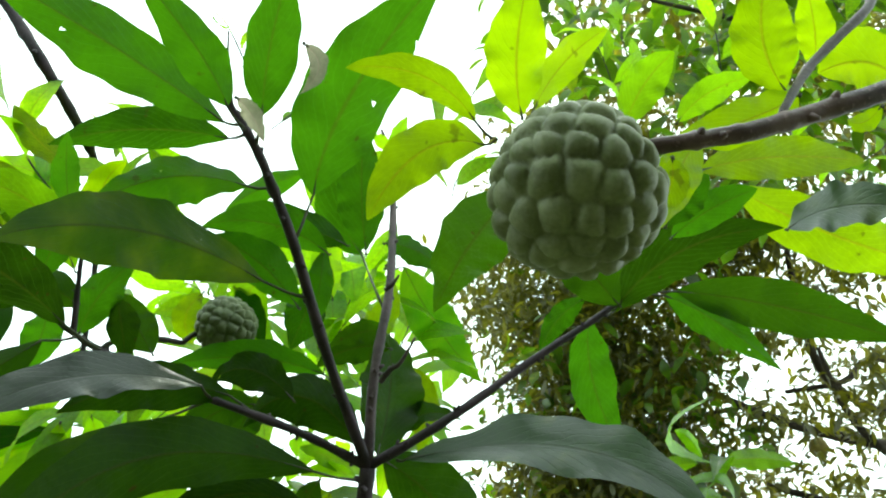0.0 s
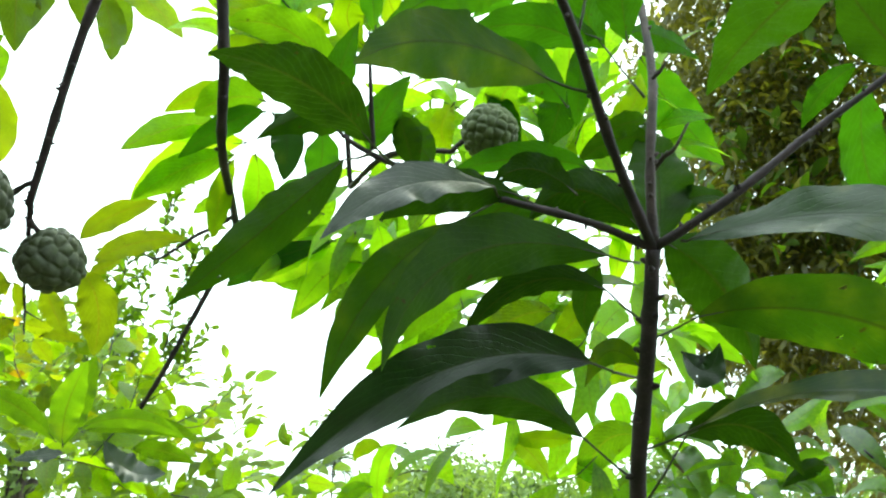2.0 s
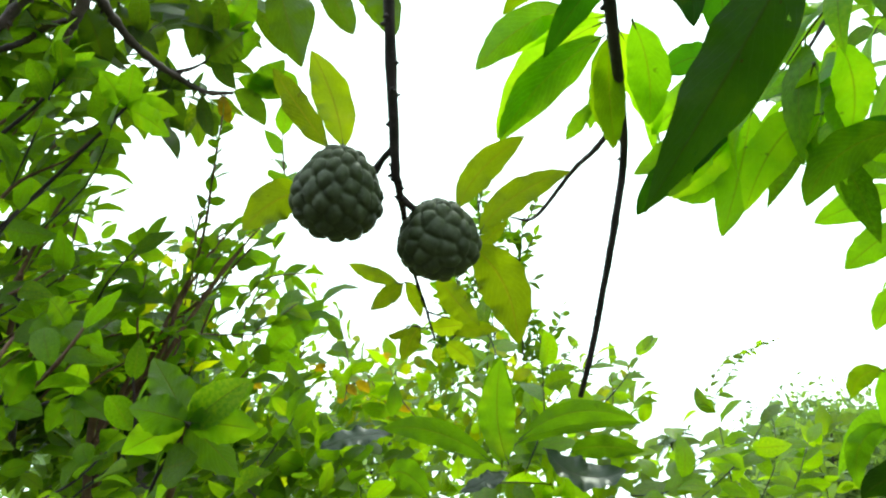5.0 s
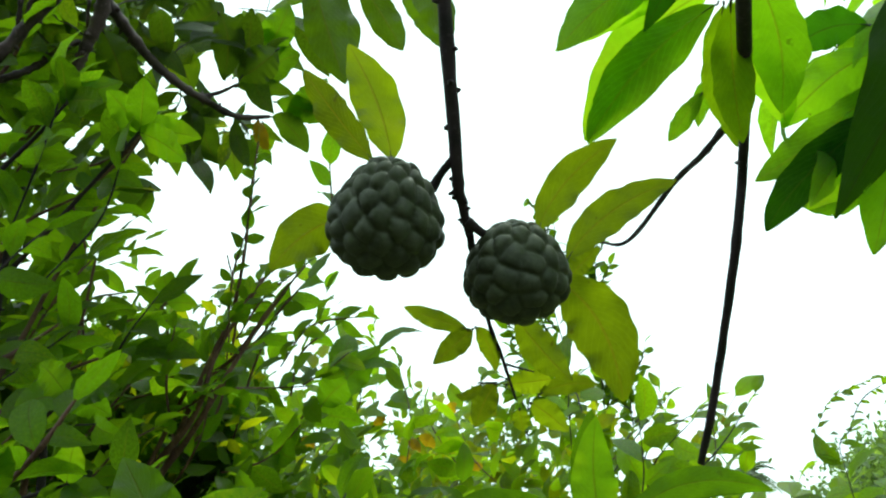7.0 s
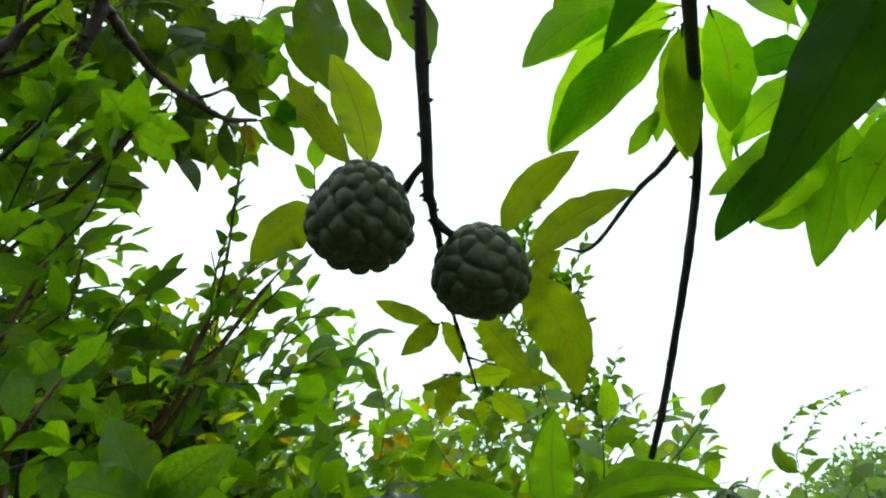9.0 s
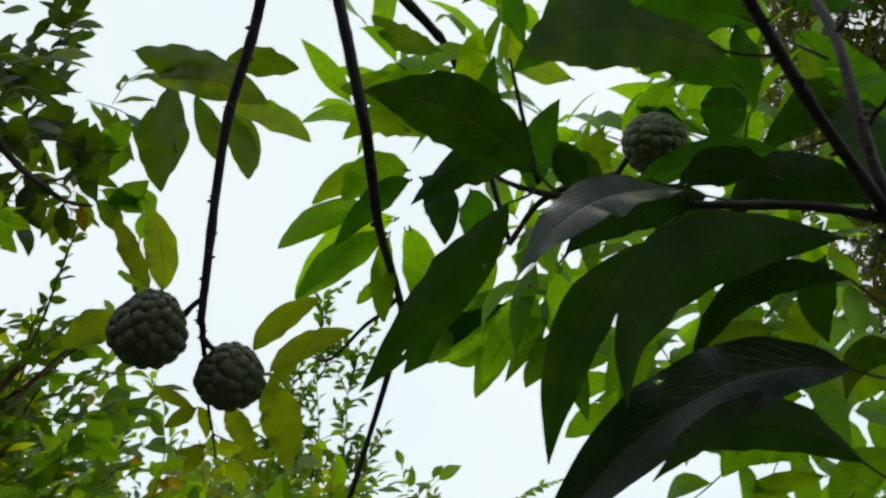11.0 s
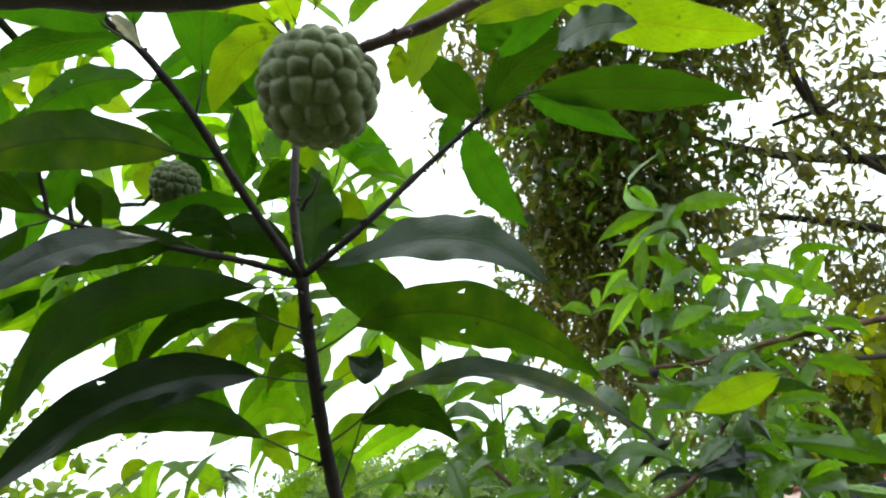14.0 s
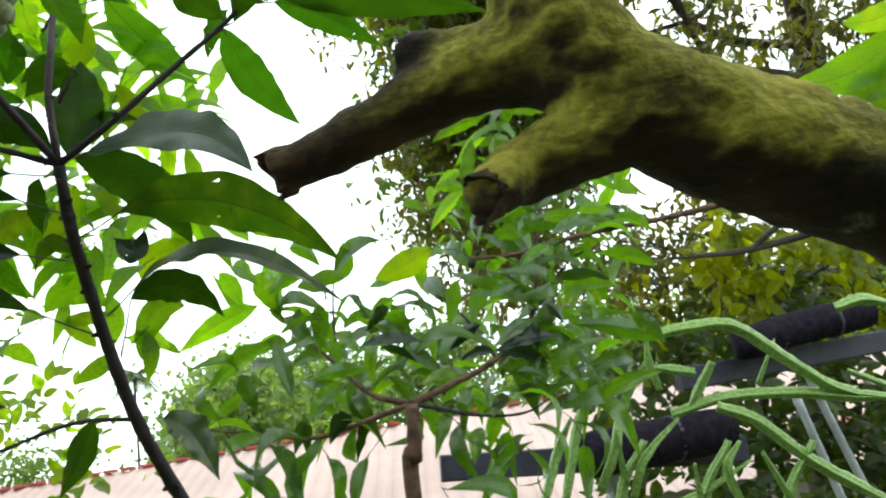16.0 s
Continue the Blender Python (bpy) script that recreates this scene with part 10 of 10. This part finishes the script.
STEEL = plain_material("grey_steel", (0.36, 0.38, 0.42), (0.52, 0.54, 0.58), 12.0, 0.45, 0.2)
NAVY = plain_material("dark_beam", (0.026, 0.024, 0.042), (0.050, 0.048, 0.075), 8.0, 0.5, gloss=0.35)


def beam(parent, a, b, high, deep):
    """A straight box-section beam from a to b, with its long side upright."""
    a, b = Vector(a), Vector(b)
    d = (b - a).normalized()
    s = d.cross(Vector((0, 0, 1))).normalized() * deep / 2
    u = s.cross(d).normalized() * high / 2
    k = 0.86
    ring = [s * k + u, s + u * k, s - u * k, s * k - u, -s * k - u, -s - u * k, -s + u * k, -s * k + u]
    v = [e + r for e in (a, b) for r in ring]
    f = [(i, (i + 1) % 8, (i + 1) % 8 + 8, i + 8) for i in range(8)] + [tuple(range(7, -1, -1)), tuple(range(8, 16))]
    return part("beam", mesh_of("beam", v, f, [NAVY], smooth=False), parent)


rack = thing("steel_rack", (2.357, 3.931, 0), "steel rack with grey posts and dark beams", "rack")
branch(rack, [(2.255, 3.776, 1.441), (2.335, 3.855, 1.161), (2.414, 3.933, 0.881), (2.666, 4.18, -0.03)], [0.022, 0.022, 0.022, 0.022], STEEL, "post", steps=3, sides=14, rough=0.0)
branch(rack, [(2.427, 3.944, 1.553), (2.537, 4.035, 1.228), (2.647, 4.125, 0.903), (2.952, 4.376, -0.03)], [0.022, 0.022, 0.022, 0.022], STEEL, "post", steps=3, sides=14, rough=0.0)
branch(rack, [(1.173, 3.682, 1.211), (1.192, 3.707, 1.123), (1.212, 3.732, 1.036), (1.442, 4.025, -0.03)], [0.022, 0.022, 0.022, 0.022], STEEL, "post", steps=3, sides=14, rough=0.0)
branch(rack, [(1.22, 3.683, 1.203), (1.243, 3.707, 1.115), (1.267, 3.732, 1.027), (1.542, 4.02, -0.03)], [0.022, 0.022, 0.022, 0.022], STEEL, "post", steps=3, sides=14, rough=0.0)
beam(rack, (1.639, 3.656, 1.590), (3.048, 3.996, 1.642), 0.115, 0.06)
beam(rack, (0.385, 3.568, 1.361), (1.924, 3.755, 1.207), 0.125, 0.06)
roll = thing("net_roll", (2.347, 3.689, 1.725), "thick roll of black shade net on a beam", "net roll", "net rolls")
branch(roll, [(1.95, 3.606, 1.711), (2.037, 3.601, 1.716), (2.352, 3.679, 1.758), (2.708, 3.76, 1.786), (2.784, 3.757, 1.782)], [0.07, 0.088, 0.088, 0.088, 0.07], BLACK, "net", steps=6, sides=18, rough=0.015)
branch(roll, [(2.166, 3.638, 1.734), (2.178, 3.641, 1.735), (2.19, 3.644, 1.736)], [0.091, 0.092, 0.091], NAVY, "strap", "dark tie round the roll", steps=2, sides=18, rough=0.0)
branch(roll, [(2.516, 3.718, 1.766), (2.528, 3.721, 1.768), (2.539, 3.723, 1.769)], [0.091, 0.092, 0.091], NAVY, "strap", "dark tie round the roll", steps=2, sides=18, rough=0.0)
roll = thing("net_roll", (1.397, 3.534, 1.326), "thick roll of black shade net on a beam", "net roll", "net rolls")
branch(roll, [(1.031, 3.454, 1.3), (1.099, 3.449, 1.306), (1.395, 3.538, 1.313), (1.762, 3.625, 1.319), (1.846, 3.622, 1.316)], [0.09, 0.108, 0.108, 0.108, 0.09], BLACK, "net", steps=6, sides=18, rough=0.015)
branch(roll, [(1.506, 3.571, 1.316), (1.517, 3.574, 1.316), (1.529, 3.577, 1.316)], [0.111, 0.112, 0.111], NAVY, "strap", "dark tie round the roll", steps=2, sides=18, rough=0.0)
rack_bush = thing("dark_shrub", (2.411, 4.982, 0), "dark leafy shrub behind the steel rack", "shrub")
rack_leaves = leaf_set("leaf", 5, 0.40, OBLONG, LEAF_BOUGH_J, 0.2, 72)
rack_twigs = Leaves(rack_bush, rack_leaves, LEAF_BOUGH_J, 0)
thicket(rack_twigs, ((1.382, 4.787, 0.969), (3.984, 5.22, 0.523), (4.359, 5.005, 1.916), (1.691, 4.644, 2.121)), 150, 8, 0.165, rng, 0.12, 0.3, None, True, 0.3)
thicket(rack_twigs, ((2.009, 5.306, 1.951), (4.454, 5.294, 1.628), (4.719, 5.275, 2.363), (2.167, 5.325, 2.577)), 90, 8, 0.147, rng, 0.12, 0.3, None, True, 0.3)
thicket(rack_twigs, ((1.48, 4.70, 0.75), (3.55, 4.02, 0.50), (3.95, 4.20, 1.10), (1.90, 4.95, 1.35)), 90, 8, 0.165, rng, 0.12, 0.3, None, True, 0.3)
rack_twigs.close("foliage")
branch(rack_bush, [(2.194, 4.981, -0.05), (2.106, 4.845, 0.927), (2.018, 4.709, 1.854)], [0.02, 0.016, 0.006], BARK_GREY, "stem", knots=0.1)
branch(rack_bush, [(2.411, 4.982, -0.05), (2.547, 4.914, 0.999), (2.683, 4.846, 1.998)], [0.02, 0.016, 0.006], BARK_GREY, "stem", knots=0.1)
branch(rack_bush, [(2.628, 4.983, -0.05), (2.971, 4.954, 0.995), (3.315, 4.925, 1.99)], [0.02, 0.016, 0.006], BARK_GREY, "stem", knots=0.1)
branch(rack_bush, [(2.802, 4.983, -0.05), (3.27, 4.988, 0.847), (3.738, 4.993, 1.693)], [0.02, 0.016, 0.006], BARK_GREY, "stem", knots=0.1)
yellow_bush = thing("yellowing_tree", (2.652, 5.613, 0), "low tree with drooping yellow-green leaves", "tree")
branch(yellow_bush, [(2.652, 5.613, -0.05), (2.702, 5.613, 1), (2.98, 5.24, 2.03), (3.544, 5.103, 2.416)], [0.05, 0.045, 0.03, 0.015], BARK_GREY, "trunk")
branch(yellow_bush, [(2.98, 5.24, 2.03), (2.474, 5.036, 2.446), (2.101, 4.989, 2.665)], [0.025, 0.018, 0.008], BARK_GREY)
branch(yellow_bush, [(2.018, 4.407, 2.393), (2.361, 4.016, 2.282), (2.906, 3.886, 2.328), (3.651, 4.031, 2.49)], [0.01, 0.02, 0.026, 0.03], BARK_GREY)
branch(yellow_bush, [(2.361, 4.016, 2.282), (2.5, 3.883, 2.365), (2.772, 3.854, 2.439), (3.275, 3.897, 2.607)], [0.016, 0.018, 0.02, 0.02], BARK_GREY)
droop_leaves = leaf_set("leaf", 5, 0.42, OBLONG, LEAF_LIME_J, 0.3, 73)
droop = Leaves(yellow_bush, droop_leaves, LEAF_LIME_J, 0)
thicket(droop, ((1.93, 4.62, 2.17), (3.55, 4.66, 1.99), (3.77, 4.60, 2.49), (2.15, 4.53, 2.70)), 80, 8, 0.158, rng, 0.12, 0.28, None, True, -0.3)
droop.close("foliage")

# ---- low outhouse with an orange tiled roof behind the rack ----
CLAY = plain_material("orange_clay_tile", (0.26, 0.085, 0.035), (0.42, 0.16, 0.075), 14.0, 0.8, relief=0.004)
outhouse = thing("outhouse", (4.9, 7.7, 0), "low outhouse with an orange clay tiled roof", "outhouse")
part("wall", box_mesh("wall", (4.25, 7.75, -0.05), (6.6, 9.0, 1.02), PLASTER), outhouse)
for row in range(4):
    for k in range(11):
        a = (4.1 + 0.24 * k, 7.55 + 0.2 * row, 1.06 + 0.05 * row)
        tile = box_mesh("tile", (-0.115, -0.12, -0.012), (0.115, 0.12, 0.012), CLAY, 0.008) if row == k == 0 else tile
        part("tile", tile, outhouse, m=Matrix.Translation(a) @ Matrix.Rotation(0.2, 4, "X"))
part("roof_board", box_mesh("roof_board", (4.05, 7.6, 1.0), (6.7, 9.1, 1.045), HUT), outhouse)

# ---- climbing cactus ----
cactus = thing("climbing_cactus", (1.277, 2.888, 0), "climbing cactus with long three-winged green stems", "cactus")
branch(cactus, [(1.303, 2.797, 1.723), (1.465, 2.788, 1.729), (1.645, 2.787, 1.704), (1.847, 2.828, 1.534), (2.031, 2.861, 1.393), (2.273, 2.872, 1.32)], [0.024, 0.03, 0.03, 0.03, 0.03, 0.0105], CACTUS, "stem", steps=9, sides=18, rough=0.07, lobes=3, depth=0.78)
branch(cactus, [(1.342, 2.887, 1.407), (1.555, 2.869, 1.438), (1.828, 2.864, 1.415), (2.094, 2.869, 1.356), (2.319, 2.869, 1.323)], [0.0224, 0.028, 0.028, 0.028, 0.0098], CACTUS, "stem", steps=9, sides=18, rough=0.07, lobes=3, depth=0.78)
branch(cactus, [(1.491, 2.777, 1.407), (1.634, 2.793, 1.33), (1.807, 2.834, 1.162), (2.005, 2.87, 1.012), (2.185, 2.899, 0.886)], [0.024, 0.03, 0.03, 0.03, 0.0105], CACTUS, "stem", steps=9, sides=18, rough=0.07, lobes=3, depth=0.78)
branch(cactus, [(2.061, 2.768, 1.708), (2.178, 2.759, 1.722), (2.33, 2.769, 1.664)], [0.024, 0.03, 0.0105], CACTUS, "stem", steps=9, sides=18, rough=0.07, lobes=3, depth=0.78)
branch(cactus, [(2.196, 2.761, 1.355), (2.013, 2.738, 1.46)], [0.0192, 0.0084], CACTUS, "stem", steps=9, sides=18, rough=0.07, lobes=3, depth=0.78)
branch(cactus, [(0.983, 2.868, 1.17), (1.062, 2.825, 1.307), (1.146, 2.877, 1.473), (1.264, 2.826, 1.63)], [0.0208, 0.026, 0.026, 0.0091], CACTUS, "stem", steps=9, sides=18, rough=0.07, lobes=3, depth=0.78)
branch(cactus, [(1.095, 2.863, 1.173), (1.086, 2.8, 1.388)], [0.0192, 0.0084], CACTUS, "stem", steps=9, sides=18, rough=0.07, lobes=3, depth=0.78)
branch(cactus, [(1.233, 2.888, 1.064), (1.396, 2.87, 1.102), (1.588, 2.837, 1.188)], [0.016, 0.02, 0.007], CACTUS, "stem", steps=9, sides=18, rough=0.07, lobes=3, depth=0.78)
branch(cactus, [(0.831, 2.775, 1.155), (0.934, 2.799, 1.413), (1.002, 2.756, 1.552)], [0.02, 0.025, 0.00875], CACTUS, "stem", steps=9, sides=18, rough=0.07, lobes=3, depth=0.78)
branch(cactus, [(1.459, 2.839, 1.554), (1.371, 2.836, 1.579), (1.294, 2.832, 1.603)], [0.0208, 0.026, 0.0091], CACTUS, "stem", steps=9, sides=18, rough=0.07, lobes=3, depth=0.78)
branch(cactus, [(1.533, 2.827, 1.585), (1.459, 2.859, 1.487), (1.415, 2.878, 1.428)], [0.0192, 0.024, 0.0084], CACTUS, "stem", steps=9, sides=18, rough=0.07, lobes=3, depth=0.78)
branch(cactus, [(1.499, 2.784, 1.024), (1.46, 2.741, 1.176), (1.519, 2.711, 1.269)], [0.0192, 0.024, 0.0084], CACTUS, "stem", steps=9, sides=18, rough=0.07, lobes=3, depth=0.78)
branch(cactus, [(1.674, 2.773, 1.037), (1.596, 2.724, 1.215)], [0.0192, 0.0084], CACTUS, "stem", steps=9, sides=18, rough=0.07, lobes=3, depth=0.78)
branch(cactus, [(0.732, 2.675, 1.155), (0.83, 2.72, 1.342), (0.902, 2.684, 1.454)], [0.0192, 0.024, 0.0084], CACTUS, "stem", steps=9, sides=18, rough=0.07, lobes=3, depth=0.78)
branch(cactus, [(1.086, 2.77, 1.134), (1.152, 2.728, 1.268), (1.332, 2.788, 1.39)], [0.0176, 0.022, 0.0077], CACTUS, "stem", steps=9, sides=18, rough=0.07, lobes=3, depth=0.78)
branch(cactus, [(1.342, 2.783, 1.05), (1.337, 2.735, 1.217)], [0.0176, 0.0077], CACTUS, "stem", steps=9, sides=18, rough=0.07, lobes=3, depth=0.78)
branch(cactus, [(1.284, 2.757, 1.505), (1.258, 2.726, 1.616), (1.261, 2.701, 1.701)], [0.0176, 0.022, 0.0077], CACTUS, "stem", steps=9, sides=18, rough=0.07, lobes=3, depth=0.78)
branch(cactus, [(1.74, 2.954, 1.475), (1.839, 2.901, 1.641)], [0.0128, 0.0056], CACTUS, "stem", steps=9, sides=18, rough=0.07, lobes=3, depth=0.78)
branch(cactus, [(1.06, 2.937, -0.03), (1.09, 2.887, 0.547), (1.06, 2.887, 1.093), (1.188, 2.813, 1.328)], [0.03, 0.03, 0.028, 0.015], CACTUS, "stem", steps=9, sides=18, rough=0.07, lobes=3, depth=0.78)
branch(cactus, [(1.385, 2.939, -0.03), (1.415, 2.889, 0.52), (1.385, 2.889, 1.039), (1.514, 2.814, 1.275)], [0.03, 0.03, 0.028, 0.015], CACTUS, "stem", steps=9, sides=18, rough=0.07, lobes=3, depth=0.78)
branch(cactus, [(1.711, 2.94, -0.03), (1.741, 2.89, 0.493), (1.711, 2.89, 0.986), (1.839, 2.816, 1.221)], [0.03, 0.03, 0.028, 0.015], CACTUS, "stem", steps=9, sides=18, rough=0.07, lobes=3, depth=0.78)

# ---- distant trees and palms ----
far_leaves = leaf_set("leaf", 4, 0.6, OVATE, LEAF_HAZY_J, 0.2, 91, 2, 1)
rng = np.random.default_rng(83)


def far_tree(at, height, spread, clumps, rng):
    """A distant broadleaved tree: trunk, limbs and an uneven crown of leaf clumps."""
    x, y = at
    ob = thing("distant_tree", (x, y, 0), "distant broadleaved tree in hazy green", "tree", "distant trees")
    branch(ob, [(x, y, -0.1), (x + 0.1, y, height * 0.3), (x, y + 0.1, height * 0.6)], [0.22, 0.17, 0.1], BARK_GREY, "trunk")
    lv = Leaves(ob, far_leaves, LEAF_HAZY_J, 0)
    for _ in range(clumps):
        a, k = rng.uniform(0, 6.28), rng.uniform(0, 1) ** 0.5
        z = height * rng.uniform(0.30, 1.0)
        r = spread * k * (1.05 - (z / height - 0.45) ** 2 * 2.4)
        c = Vector((x + r * math.cos(a), y + r * math.sin(a), z))
        if rng.uniform() < 0.12:
            branch(ob, [(x, y, height * 0.3), Vector((x, y, height * 0.45)).lerp(c, 0.5), c], [0.08, 0.05, 0.02], BARK_GREY, "limb", steps=4, sides=6)
        for _ in range(62):
            p = c + Vector(rng.normal(0, 0.22, 3)) * Vector((1, 1, 0.7)).length
            lv.add(p, Vector(rng.normal(0, 1, 3)), Vector((rng.normal(0, 0.5), rng.normal(0, 0.5), 1)), 0.20 * rng.uniform(0.7, 1.3), rng, True)
    lv.close("crown")


def palm(at, height, seed):
    """A coconut palm: a leaning ringed trunk and arching fronds of narrow leaflets."""
    x, y = at
    ob = thing("palm", (x, y, 0), "distant coconut palm with a feathery crown", "palm", "distant palms")
    branch(ob, [(x, y, -0.1), (x + 0.2, y, height * 0.5), (x + 0.15, y, height)], [0.2, 0.14, 0.11], BARK_GREY, "trunk")
    prng = np.random.default_rng(seed)
    top = Vector((x + 0.15, y, height))
    for i in range(17):
        a, lift = i * 2.4, prng.uniform(-0.2, 1.2)
        out_ = Vector((math.cos(a), math.sin(a), 0))
        pts_ = [top + out_ * (s * 2.6) + Vector((0, 0, lift * s * 2.3 - 2.1 * s * s)) for s in (0, 0.33, 0.66, 1.0)]
        line, rad = smooth_line(pts_, [0.03, 0.025, 0.018, 0.008], 6)
        verts, faces = tube_data(line, rad, 5)
        uvs = [(0, 0.5)] * len(verts)
        for k in range(1, len(line) - 1):
            d = Vector(line[k + 1] - line[k - 1]).normalized()
            for side in (-1, 1):
                for sh_ in (0.0, 0.5):
                    p = Vector(line[k]).lerp(Vector(line[k + 1]), sh_)
                    s = d.cross(Vector((0, 0, 1))).normalized() * side
                    w = (s + d * 0.6 + Vector((0, 0, -0.5))).normalized() * 0.95
                    q = len(verts)
                    verts += [np.array(p - d * 0.05), np.array(p + d * 0.05), np.array(p + w * 0.6 + d * 0.02), np.array(p + w)]
                    uvs += [(0, 0.3), (0, 0.7), (0.6, 0.7), (1, 0.5)]
                    faces.append((q, q + 1, q + 2, q + 3))
        part("frond", mesh_of("frond", verts, faces, [LEAF_PALM], uvs), ob)


far_tree((-10.17, 20.00), 3.55, 1.6, 40, rng)
far_tree((-4.63, 19.00), 4.46, 1.7, 90, rng)
far_tree((-4.57, 22.00), 5.23, 2.6, 110, rng)
far_tree((-2.52, 20.00), 4.53, 2.2, 100, rng)
far_tree((-0.61, 24.00), 5.03, 2.8, 110, rng)
far_tree((1.23, 22.00), 5.27, 2.4, 110, rng)
far_tree((4.91, 18.00), 4.34, 3.0, 120, rng)
far_tree((7.59, 17.00), 4.22, 3.0, 120, rng)
far_tree((9.66, 16.00), 3.90, 3.0, 130, rng)
far_tree((-13.60, 20.00), 4.25, 2.5, 60, rng)
far_tree((-3.48, 15.58), 3.85, 1.5, 60, rng)
far_tree((-5.14, 18.30), 4.17, 1.6, 50, rng)
far_tree((-2.49, 17.75), 3.61, 1.8, 60, rng)
far_tree((-9.14, 10.73), 5.49, 2.2, 70, rng)
far_tree((-11.32, 7.51), 6.14, 2.4, 80, rng)
far_tree((-11.08, 4.56), 6.82, 2.4, 80, rng)
palm((-30.09, 80.00), 16.41, 5)
